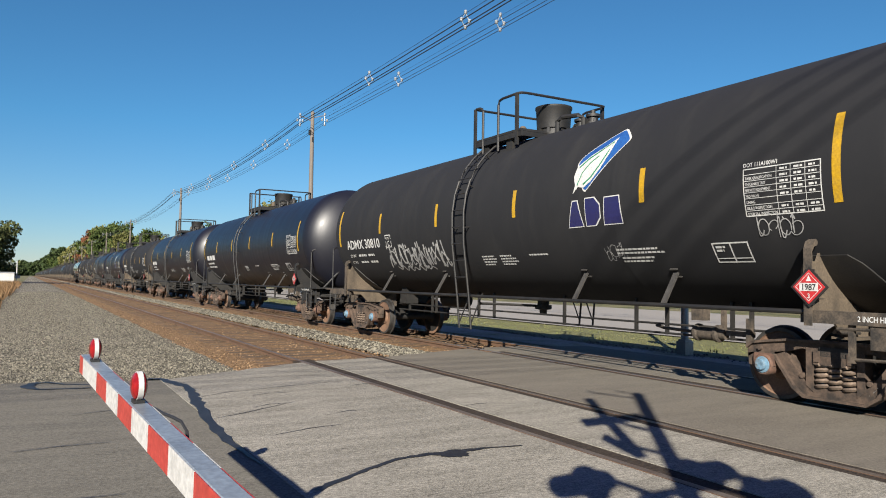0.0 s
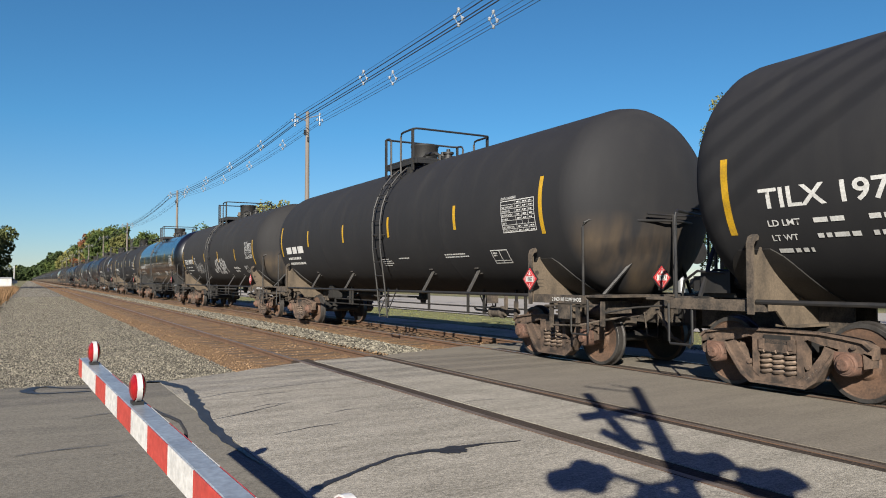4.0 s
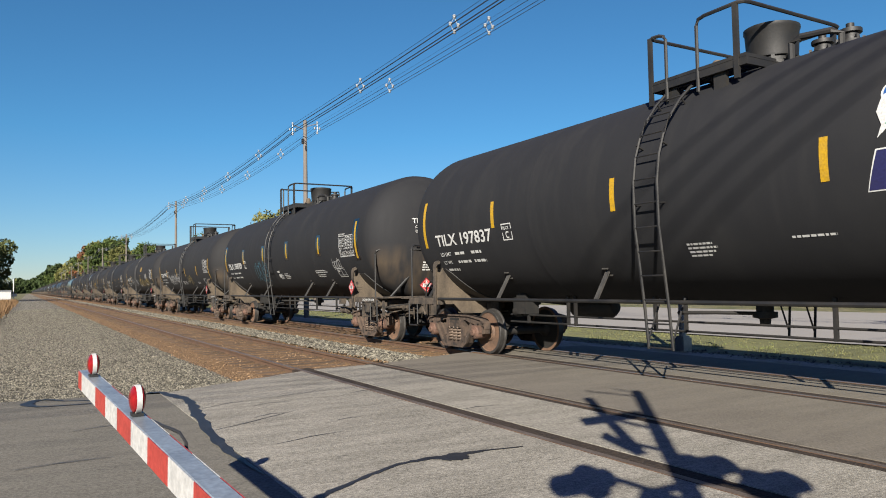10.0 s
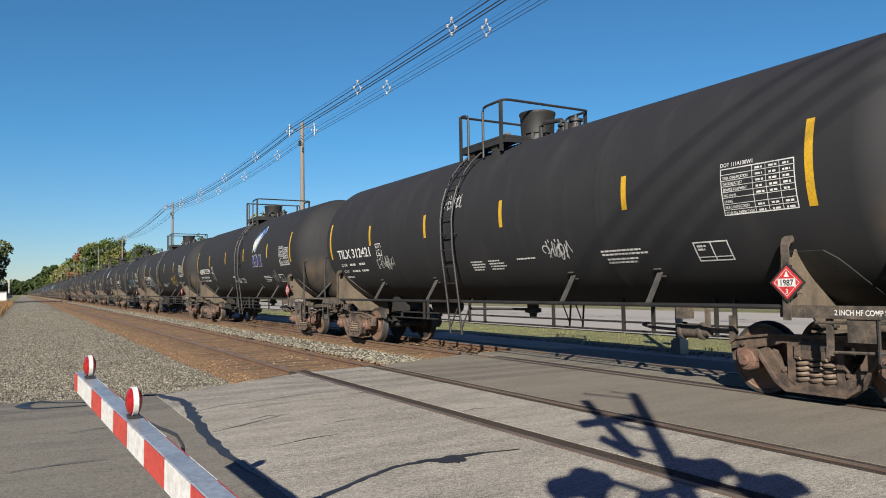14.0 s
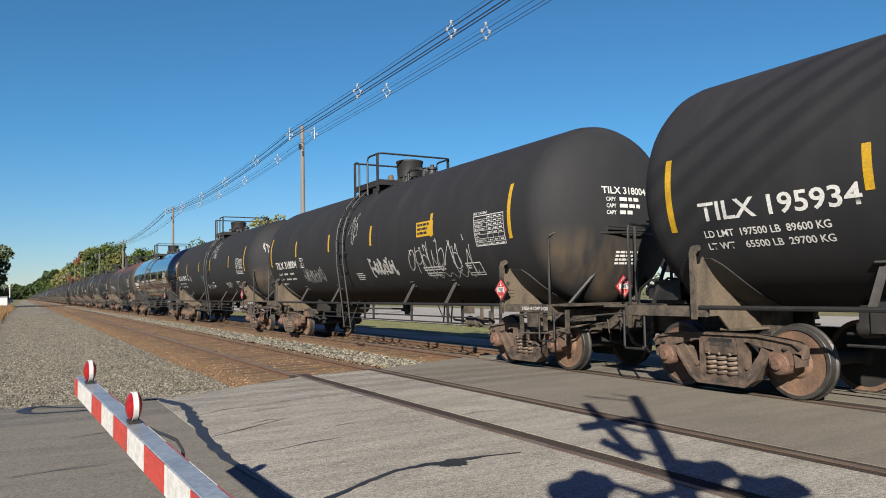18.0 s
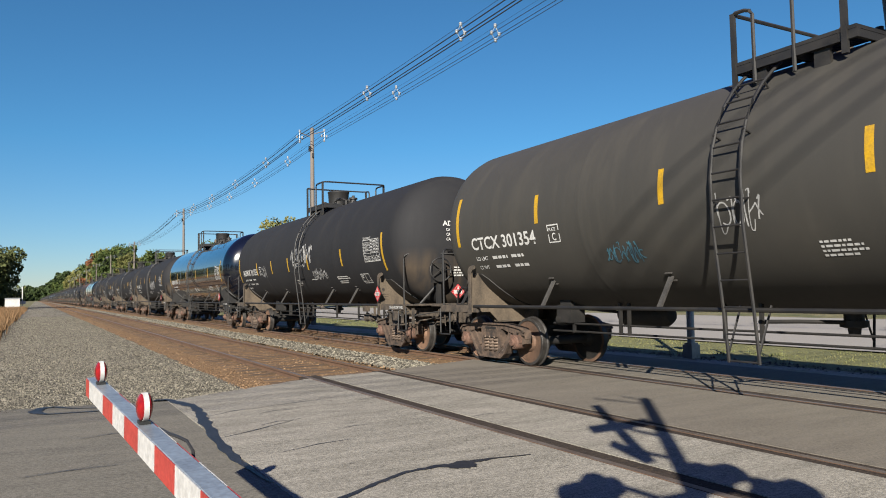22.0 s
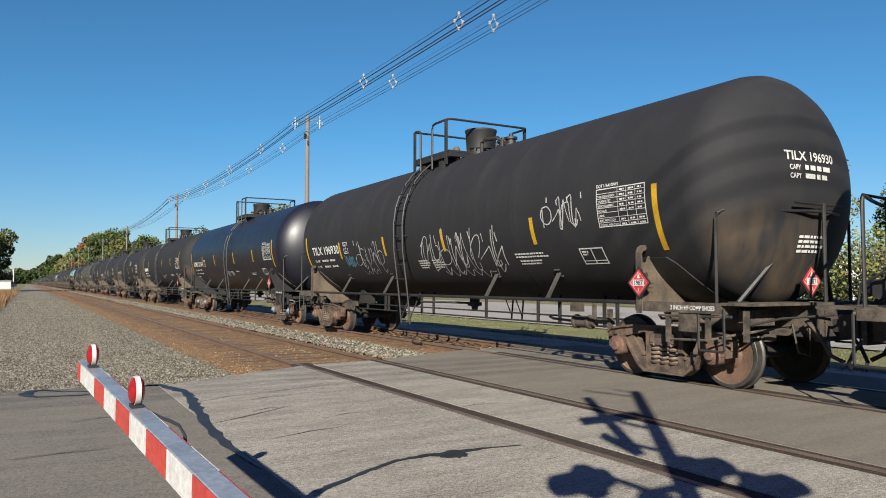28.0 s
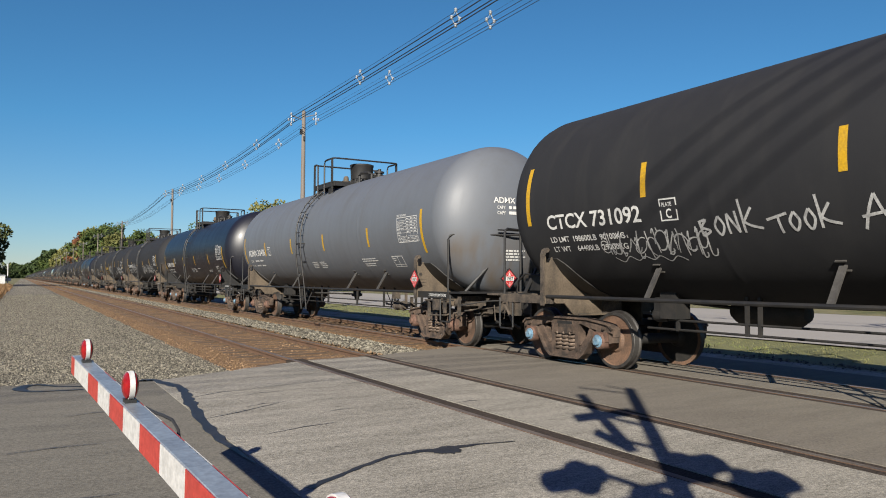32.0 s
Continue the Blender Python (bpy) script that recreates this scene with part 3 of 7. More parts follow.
def strut_mesh():
    """Slanting head brace from the platform up to the head."""
    bm = bmesh.new()
    tube(bm, [(-1.02, -8.06, 1.17), (-0.05, -8.46, 2.31)], 0.034, 6)
    tube(bm, [(1.02, -8.06, 1.17), (0.05, -8.46, 2.31)], 0.034, 6)
    box(bm, (0, -8.45, 2.32), (0.34, 0.07, 0.09))
    for s in (-1, 1):
        box(bm, (s * 1.02, -8.06, 1.17), (0.2, 0.16, 0.03))
    return bm


def end_rigging_mesh():
    """Levers, brackets, hoses and pipes that hang below the end platform."""
    bm = bmesh.new()
    box(bm, (-1.47, -7.62, 0.93), (0.03, 0.3, 0.3))
    box(bm, (-1.3, -7.62, 0.84), (0.34, 0.12, 0.1))
    for y, z in ((-7.25, 0.62), (-7.92, 0.72), (-8.5, 0.7)):
        box(bm, (-1.44, y, (1.08 + z) / 2), (0.05, 0.06, 1.08 - z))
    tube(bm, [(-1.44, -7.25, 0.66), (-1.42, -7.9, 0.68), (-1.1, -8.2, 0.78), (-0.5, -8.5, 0.86)], 0.018, 6)
    tube(bm, [(-1.46, -8.3, 1.0), (-1.46, -7.1, 0.98), (-1.2, -6.9, 0.92), (-0.7, -6.9, 0.9)], 0.02, 6)
    lathe(bm, [(-8.1, 0), (-8.08, 0.1), (-7.75, 0.13), (-7.5, 0.11), (-7.46, 0)], 12, Matrix.Translation((-0.85, 0, 0.9)) @ ALONG_Y)
    box(bm, (-0.95, -8.28, 0.98), (0.5, 0.16, 0.2))
    box(bm, (-0.5, -7.95, 0.72), (0.24, 0.4, 0.14))
    tube(bm, [(-0.4, -8.6, 0.95), (-0.44, -8.78, 0.8), (-0.4, -8.92, 0.52), (-0.28, -9.02, 0.44)], 0.03, 6)
    tube(bm, [(-0.62, -8.55, 0.9), (-0.66, -8.66, 0.55), (-0.5, -8.72, 0.5), (-0.42, -8.66, 0.85)], 0.014, 5)
    return bm


def valve_manifold_mesh():
    """Brake valve with its pipes on the end platform; the end lies towards -y."""
    bm = bmesh.new()
    box(bm, (0.62, -7.98, 1.38), (0.36, 0.5, 0.3))
    box(bm, (0.62, -8.3, 1.36), (0.26, 0.2, 0.22))
    lathe(bm, [(-7.74, 0), (-7.74, 0.11), (-7.6, 0.13), (-7.55, 0.09), (-7.55, 0)], 14, Matrix.Translation((0.62, 0, 1.4)) @ ALONG_Y)
    lathe(bm, [(-8.52, 0), (-8.52, 0.08), (-8.4, 0.1), (-8.36, 0)], 12, Matrix.Translation((0.62, 0, 1.36)) @ ALONG_Y)
    for x, z in ((0.42, 1.52), (0.78, 1.5), (0.5, 1.3)):
        tube(bm, [(x, -7.8, z), (x + 0.12, -8.2, z + 0.04), (x + 0.1, -8.45, z - 0.1), (x + 0.1, -8.5, 1.18)], 0.02, 6)
    box(bm, (0.62, -8.0, 1.2), (0.2, 0.6, 0.06))
    return bm


def coupler_mesh():
    bm = bmesh.new()
    box(bm, (0, -8.8, 0.88), (0.16, 0.4, 0.16))
    prism(bm, [(-0.1, -8.85), (-0.2, -9.0), (-0.19, -9.15), (-0.08, -9.17), (-0.05, -9.02), (0.05, -9.0), (0.12, -9.12), (0.2, -9.08), (0.17, -8.9), (0.1, -8.82)], "z", 0.74, 1.02)
    tube(bm, [(0.3, -8.72, 0.78), (0.28, -8.9, 0.6), (0.2, -9.03, 0.42), (0.12, -9.05, 0.36)], 0.025)
    tube(bm, [(-0.2, -8.85, 1.02), (-0.9, -8.6, 0.98), (-1.42, -8.5, 0.9), (-1.44, -8.5, 0.7)], 0.016)
    return bm


def step_mesh():
    """Corner stirrup, on the side x < 0."""
    bm = bmesh.new()
    tube(bm, [(-1.48, -8.2, 1.1), (-1.48, -8.2, 0.58), (-1.48, -8.18, 0.55), (-1.48, -7.82, 0.55), (-1.48, -7.8, 0.58), (-1.48, -7.8, 1.1)], 0.018, 6)
    return bm


def side_rail_mesh():
    """Long grab rail beside the tank's foot, on the side x < 0."""
    bm = bmesh.new()
    tube(bm, [(-1.5, -6.8, 1.15), (-1.5, 6.8, 1.15)], 0.03, 8)
    return bm


def brace_mesh():
    bm = bmesh.new()
    a, b = Vector((-1.48, 0.0, 1.13)), on_tank(-0.0, lay(-54))
    d = (b - a)
    side = Vector((0, 1, 0))
    up = d.cross(side).normalized()
    vs = []
    for p in (a, b):
        for u, v in ((-1, -1), (1, -1), (1, 1), (-1, 1)):
            vs.append(bm.verts.new(p + side * 0.045 * u + up * 0.012 * v))
    for i in range(4):
        j = (i + 1) % 4
        bm.faces.new((vs[i], vs[j], vs[4 + j], vs[4 + i]))
    bm.faces.new(vs[:4]), bm.faces.new(vs[4:])
    for k in (-1, 1):
        q = on_tank(0, lay(-54) + 2.5 * k, TANK_R - 0.004)
        bmesh.ops.create_cube(bm, size=1.0, matrix=Matrix.Translation(q) @ Matrix.Rotation(radians(-36), 4, "Y") @ Matrix.Diagonal((0.06, 0.13, 0.014, 1)))
    return bm


def ladder_line(dy):
    pts = [(-1.56, dy, 0.5), (-1.63, dy, 1.2), (-1.76, dy, 2.2), (-1.77, dy, 2.8)]
    pts += [tuple(on_tank(dy, a, TANK_R + 0.12)) for a in (14, 24, 34, 44, 53, 60)]
    return [Vector(p) for p in pts]


def ladder_mesh():
    """The two stringers of a side ladder that bends over the shell, on the side x < 0, with stays to the shell."""
    bm = bmesh.new()
    for dy in (-0.22, 0.22):
        tube(bm, ladder_line(dy), 0.022, 6)
        for a in (-8, 20, 45):
            tube(bm, [on_tank(dy, a, TANK_R), on_tank(dy, a, TANK_R + 0.15)], 0.015, 5)
        tube(bm, [(-1.56, dy, 0.62), (-1.3, dy, 1.2)], 0.015, 5)
    return bm


def rung_mesh():
    bm = bmesh.new()
    tube(bm, [(0, -0.22, 0), (0, 0.22, 0)], 0.013, 6)
    return bm


def rung_places():
    """Even steps along the ladder."""
    path = ladder_line(0)
    left, out = 0.02, []
    for a, b in zip(path, path[1:]):
        d = (b - a).length
        while left <= d:
            out.append(a.lerp(b, left / d))
            left += 0.335
        left -= d
    return out


def walkway_mesh():
    """Grating platform across the tank, beside the dome."""
    bm = bmesh.new()
    for s in (-1, 1):
        a, b = sorted((s * 0.46, s * 1.09))
        grate(bm, bars_and_gaps(a, b, 0.022, 0.038), [-0.36, -0.3, 0.44, 0.5, 1.24, 1.31], 4.385, 0.045)
        box(bm, (s * 1.06, 0.47, 4.3), (0.05, 1.68, 0.13))
        box(bm, (s * 1.0, 0.1, 4.16), (0.06, 0.2, 0.34))
        box(bm, (s * 1.0, 0.95, 4.16), (0.06, 0.2, 0.34))
    for y in (1.28, 0.5, -0.33):
        box(bm, (0, y, 4.3), (2.14, 0.05, 0.11))
    return bm


def top_rail_mesh():
    bm = bmesh.new()
    r, z = 0.026, 5.08
    for s in (-1, 1):
        x = s * 1.08
        tube(bm, [(x, 0.42, 4.05), (x, 0.42, z - 0.1), (x, 0.38, z - 0.02), (x, 0.28, z), (x, -0.25, z), (x - s * 0.05, -0.32, z), (x - s * 0.15, -0.34, z), (0, -0.34, z)], r, 6)
        box(bm, (x, -0.22, 4.58), (0.05, 0.07, 1.0))
        box(bm, (x, 1.28, 4.55), (0.05, 0.06, 1.02))
        tube(bm, [(x, 0.98, 4.05), (x, 0.98, z - 0.12), (x, 1.02, z - 0.06), (x, 1.1, z - 0.03), (x, 1.24, z - 0.02), (x - s * 0.1, 1.3, z - 0.02), (0, 1.3, z - 0.02)], r, 6)
    return bm


def manway_mesh():
    bm = bmesh.new()
    m = Matrix.Translation((0, 0.0, 0)) @ UP
    lathe(bm, [(4.3, 0.36), (4.44, 0.36), (4.44, 0.3), (4.52, 0.3), (4.53, 0.335), (4.56, 0.34), (4.92, 0.36), (4.94, 0.375), (4.98, 0.375), (4.99, 0.35), (5.0, 0)], 24, m)
    for k in range(10):
        a = 2 * math.pi * k / 10
        box(bm, (0.34 * math.cos(a), 0.34 * math.sin(a), 4.47), (0.05, 0.05, 0.1), a)
    return bm


def valve_mesh():
    bm = bmesh.new()
    m = Matrix.Translation((-0.2, 0.78, 0)) @ UP
    lathe(bm, [(4.3, 0.12), (4.4, 0.12), (4.4, 0.08), (4.52, 0.08), (4.52, 0.13), (4.57, 0.13), (4.57, 0.09), (4.68, 0.08), (4.72, 0.05), (4.72, 0)], 12, m)
    return bm


def fitting_mesh():
    """A flanged valve on the tank's top, about its own axis."""
    bm = bmesh.new()
    lathe(bm, [(4.3, 0.13), (4.46, 0.13), (4.46, 0.18), (4.5, 0.18), (4.51, 0.11), (4.6, 0.1), (4.61, 0.14), (4.66, 0.14), (4.68, 0.05), (4.74, 0.05), (4.74, 0)], 12, UP)
    for k in range(6):
        a = 2 * math.pi * k / 6
        box(bm, (0.15 * math.cos(a), 0.15 * math.sin(a), 4.52), (0.035, 0.035, 0.07), a)
    return bm


def pipe_bend_mesh():
    bm = bmesh.new()
    tube(bm, [(-0.3, -0.5, 4.34), (-0.3, -0.5, 4.58), (-0.28, -0.62, 4.64), (-0.2, -1.0, 4.62), (-0.16, -1.1, 4.55), (-0.16, -1.1, 4.3)], 0.045, 8)
    return bm


def underbody_mesh():
    """Outlet valve, far grab rails and brake rigging under the tank."""
    bm = bmesh.new()
    lathe(bm, [(1.35, 0.3), (1.18, 0.22), (1.1, 0.12), (0.98, 0.12), (0.98, 0.17), (0.9, 0.17), (0.88, 0.08), (0.8, 0.07), (0.8, 0)], 14, UP)
    tube(bm, [(-0.1, 0.0, 0.96), (-0.6, 0.35, 0.98), (-1.3, 0.4, 1.0)], 0.03)
    return bm


def brake_pipe_mesh():
    """Two long pipes on hangers beneath the tank."""
    bm = bmesh.new()
    for z in (0.83, 0.69):
        tube(bm, [(-0.6, -5.9, z), (-0.6, 5.4, z)], 0.019, 6)
    for y in (-5.37, -5.06, -3.87, -3.22, -1.41, 0.9, 1.5, 3.4, 3.6, 4.8):
        box(bm, (-0.6, y, 0.94), (0.05, 0.045, 0.54))
    return bm


def brake_cylinder_mesh():
    """Brake cylinder with its bracket and lever, under the near end of the tank."""
    bm = bmesh.new()
    lathe(bm, [(-5.28, 0), (-5.28, 0.07), (-5.2, 0.08), (-5.18, 0.12), (-5.14, 0.12), (-5.13, 0.1), (-4.86, 0.1), (-4.84, 0.12), (-4.8, 0.12), (-4.72, 0.05), (-4.72, 0)], 16, Matrix.Translation((-1.0, 0, 0.78)) @ ALONG_Y)
    box(bm, (-1.08, -4.92, 1.04), (0.14, 0.2, 0.18))
    box(bm, (-0.95, -5.2, 0.95), (0.05, 0.06, 0.4))
    box(bm, (-1.0, -5.5, 0.8), (0.05, 0.42, 0.07))
    box(bm, (-1.05, -5.68, 0.84), (0.06, 0.07, 0.34))
    tube(bm, [(-1.0, -4.72, 0.78), (-1.0, -4.2, 0.8), (-0.85, -3.9, 0.82)], 0.025, 6)
    tube(bm, [(-1.05, -5.68, 0.7), (-0.7, -6.1, 0.62)], 0.022, 6)
    return bm


def reservoir_mesh():
    bm = bmesh.new()
    lathe(bm, [(3.2, 0), (3.23, 0.12), (3.35, 0.2), (4.3, 0.2), (4.42, 0.12), (4.45, 0)], 14, Matrix.Translation((0.2, 0, 0.98)) @ ALONG_Y)
    box(bm, (0.2, 3.5, 1.2), (0.3, 0.06, 0.4))
    box(bm, (0.2, 4.15, 1.2), (0.3, 0.06, 0.4))
    return bm


def control_valve_mesh():
    bm = bmesh.new()
    box(bm, (-0.55, 4.9, 1.05), (0.32, 0.3, 0.4))
    box(bm, (-0.58, 5.1, 1.02), (0.2, 0.2, 0.3))
    tube(bm, [(-0.4, 4.8, 1.1), (0.1, 4.35, 1.02)], 0.03)
    lathe(bm, [(4.98, 0), (4.98, 0.1), (5.2, 0.12), (5.24, 0.1), (5.24, 0)], 14, Matrix.Translation((-0.58, 0, 0.9)) @ ALONG_Y)
    return bm


def sideframe_mesh():
    """Cast truck side frame on the side x < 0: top chord, columns, tension bars and pedestals, with three windows between them."""
    bm = bmesh.new()
    x0, x1 = -1.08, -0.93
    for s in (-1, 1):
        prism(bm, [(0, 0.67), (0, 0.8), (s * 0.56, 0.8), (s * 0.86, 0.765), (s * 1.07, 0.73), (s * 1.16, 0.66), (s * 1.16, 0.53), (s * 1.06, 0.585), (s * 0.74, 0.6), (s * 0.62, 0.64), (s * 0.4, 0.7), (s * 0.28, 0.67)], "x", x0, x1)
        prism(bm, [(s * 0.26, 0.2), (s * 0.35, 0.27), (s * 0.35, 0.72), (s * 0.26, 0.7)], "x", x0 - 0.01, x1)
        prism(bm, [(0, 0.12), (0, 0.255), (s * 0.28, 0.255), (s * 0.4, 0.34), (s * 0.56, 0.54), (s * 0.61, 0.65), (s * 0.775, 0.62), (s * 0.76, 0.575), (s * 0.695, 0.48), (s * 0.5, 0.215), (s * 0.37, 0.12)], "x", x0, x1)
        prism(bm, [(s * 1.06, 0.42), (s * 1.14, 0.44), (s * 1.15, 0.58), (s * 1.05, 0.6)], "x", x0, x1)
        prism(bm, [(0, 0.775), (0, 0.803), (s * 0.57, 0.803), (s * 0.87, 0.768), (s * 1.08, 0.735), (s * 1.165, 0.665), (s * 1.15, 0.64), (s * 1.065, 0.707), (s * 0.855, 0.74), (s * 0.555, 0.775)], "x", x0 - 0.04, x0 + 0.01)
        prism(bm, [(0, 0.117), (0, 0.145), (s * 0.35, 0.145), (s * 0.48, 0.232), (s * 0.675, 0.495), (s * 0.745, 0.6), (s * 0.78, 0.6), (s * 0.705, 0.478), (s * 0.51, 0.21), (s * 0.375, 0.117)], "x", x0 - 0.045, x0 + 0.01)
        box(bm, (-1.095, s * 0.2, 0.62), (0.06, 0.07, 0.13))
        lathe(bm, [(-1.1, 0), (-1.1, 0.03), (-1.05, 0.036), (-1.05, 0)], 12, Matrix.Translation((0, s * 0.4, 0.375)))
        lathe(bm, [(-1.125, 0), (-1.125, 0.025), (-1.06, 0.03), (-1.06, 0)], 10, Matrix.Translation((0, s * 0.96, 0.655)))
    box(bm, (-1.06, 0, 0.575), (0.1, 0.5, 0.1))
    box(bm, (-1.075, 0, 0.655), (0.05, 0.3, 0.05))
    return bm


def frame_stencil_mesh():
    bm = bmesh.new()
    rnd = random.Random(8)
    bars(bm, 0, 0.0, 0.3, 1, 0.04, 0, rnd)
    for v in bm.verts:
        u, w = v.co.x, v.co.y
        v.co = Vector((-1.104, -0.4 - u * 0.68 - w * 0.7, 0.24 + u * 0.7 + w * 0.7))
    return bm


def spring_mesh():
    """One coil spring about its own upright axis."""
    bm = bmesh.new()
    pts = [(0.074 * math.cos(a), 0.074 * math.sin(a), 0.25 + 0.28 * a / (2 * math.pi * 4.5)) for a in (2 * math.pi * 4.5 * i / 40 for i in range(41))]
    tube(bm, pts, 0.024, 5)
    return bm


def bearing_mesh():
    """Roller bearing with its adapter, on the side x < 0, about its own middle."""
    bm = bmesh.new()
    lathe(bm, [(-0.16, 0), (-0.16, 0.12), (-0.14, 0.135), (0.05, 0.135), (0.1, 0.12), (0.1, 0)], 20)
    box(bm, (-0.04, 0, 0.115), (0.18, 0.27, 0.05))
    for s in (-1, 1):
        box(bm, (-0.04, s * 0.13, 0.05), (0.18, 0.03, 0.12))
    return bm


def end_cap_mesh():
    """Bolted cap on the bearing's end."""
    bm = bmesh.new()
    lathe(bm, [(-0.215, 0), (-0.215, 0.062), (-0.2, 0.07), (-0.175, 0.072), (-0.17, 0.1), (-0.155, 0.105), (-0.155, 0)], 18)
    for k in range(3):
        a = 2 * math.pi * k / 3 + 0.4
        box(bm, (-0.212, 0.042 * math.cos(a), 0.042 * math.sin(a)), (0.024, 0.024, 0.024))
    return bm


def bolster_mesh():
    bm = bmesh.new()
    box(bm, (0, 0, 0.62), (2.2, 0.36, 0.22))
    box(bm, (0, 0, 0.74), (0.7, 0.34, 0.12))
    for s in (-1, 1):
        box(bm, (0, s * 0.36, 0.42), (1.7, 0.08, 0.09))
        for x in (-0.755, 0.755):
            box(bm, (x, s * 0.4, 0.45), (0.1, 0.07, 0.32))
    tube(bm, [(0.3, -0.9, 0.62), (0.35, 0.9, 0.66)], 0.02)
    return bm


def wheelset_mesh():
    """Axle and two wheels round the x axis."""
    bm = bmesh.new()
    half = [(0.0, 0.085), (0.45, 0.085), (0.58, 0.1), (0.63, 0.16), (0.665, 0.17), (0.69, 0.38), (0.675, 0.42), (0.67, 0.483), (0.695, 0.483), (0.712, 0.462), (0.805, 0.455), (0.81, 0.45), (0.81, 0.405), (0.79, 0.39), (0.77, 0.2), (0.81, 0.17), (0.82, 0.1), (0.95, 0.08), (0.95, 0)]
    prof = [(-a, r) for a, r in reversed(half)] + half[1:]
    n = len(half)
    # index 2: axle and inner plates, greasy and painted dark as if backlit
    tread = {7, 8, 9, 10, 11}
    mats = []
    for i in range(len(prof) - 1):
        j = i if i >= n - 1 else 2 * (n - 1) - 1 - i
        k = j - (n - 1)
        mats.append(1 if k in tread else 2 if k < 6 else 0)
    lathe(bm, prof, 40, mats=mats)
    return bm


MESH = {}


def shared(name, make, material, smooth=True):
    """One mesh for all cars."""
    key = (name, str(material))
    if key not in MESH:
        ob = part(name, make(), material, smooth=smooth)
        MESH[key] = ob.data
        bpy.data.objects.remove(ob)
    return MESH[key]


HALF_TURN = Matrix.Rotation(math.pi, 4, "Z")


def add_truck(car, y):
    t = link("truck", shared("truck_bolster", bolster_mesh, DARK), car, "rusty cast four-wheel truck")
    t.location = (0, y, 0)
    for m in (Matrix(), HALF_TURN):
        f = link("side_frame", shared("side_frame", sideframe_mesh, TRUCK, False), t)
        f.matrix_basis = m
        for y in (-0.165, 0.0, 0.165):
            link("spring", shared("spring", spring_mesh, SPRING), f).location = (-1.035, y, 0)
        link("frame_stencil", shared("frame_stencil", frame_stencil_mesh, WHITE, False), t, "slanting white stencilled print").matrix_basis = m
    for s in (-1, 1):
        w = link("wheelset", shared("wheelset", wheelset_mesh, (WHEEL, TREAD, DARK)), t)
        w.location = (0, s * 0.889, 0.457)
        for m in (Matrix(), HALF_TURN):
            b = link("bearing", shared("bearing", bearing_mesh, BEARING), t)
            b.matrix_basis = m @ Matrix.Translation((-1.0, m[1][1] * s * 0.889, 0.457))
            link("bearing_cap", shared("bearing_cap", end_cap_mesh, BEARING), b)
    return t


def shoe_note():
    """White words on the platform's side beam."""
    bm = letters("2 INCH HF COMP SHOES", 0.06, 0.8)
    for v in bm.verts:
        v.co = Vector((-1.509, -7.35 - v.co.x, 1.07 + v.co.y))
    return bm


def add_ends(car, shell):
    for m in (Matrix(), HALF_TURN):
        link("shoe_note", shared("shoe_note", shoe_note, WHITE, False), car, "small white words").matrix_basis = m
        for nm, make, mat in (("draft_sill", sill_mesh, GRIMY), ("end_platform", platform_mesh, GRIMY if shell in (BLACK, WORN, OLIVE, RUST_TOP) else FRAME), ("end_handrail", end_rail_mesh, FRAME),
                              ("head_brace", strut_mesh, FRAME), ("coupler", coupler_mesh, DARK)):
            link(nm, shared(nm, make, mat), car).matrix_basis = m
        clean = shell in (GLOSS, NAVY, SATIN)
        steel = FRAME if clean else DUSTY
        link("body_bolster", shared("body_bolster", saddle_mesh, steel, False), car).matrix_basis = m @ Matrix.Translation((0, -TRUCK_Y, 0))
        for side, make in (("right", saddle_flange_mesh), ("left", lambda: mirrored(saddle_flange_mesh()))):
            link("bolster_flange", shared("bolster_flange_" + side, make, FRAME if clean else GRIMY, False), car).matrix_basis = m @ Matrix.Translation((0, -TRUCK_Y, 0))
        link("end_rigging", shared("end_rigging", end_rigging_mesh, FRAME if clean else GRIMY), car).matrix_basis = m
        for flip in (1, -1):
            pad = link("saddle_pad", shared("saddle_pad%d" % flip, saddle_pad_mesh if flip == 1 else lambda: mirrored(saddle_pad_mesh()), FRAME), car)
            pad.matrix_basis = m @ Matrix.Translation((0, -TRUCK_Y - 0.1, 0))
        for mirror in (1, -1):
            st = link("corner_step", shared("corner_step%d" % mirror, step_mesh if mirror == 1 else lambda: mirrored(step_mesh()), FRAME), car)
            st.matrix_basis = m


def mirrored(bm):
    bmesh.ops.scale(bm, vec=(-1, 1, 1), verts=bm.verts)
    return bm


DECK_Y = {0.6: -0.3, -0.75: -1.25, 0.55: -0.5}
DOME_Y = {0.6: -0.28, -0.75: -0.08, 0.55: -0.97}       # the dome's place for each ladder place


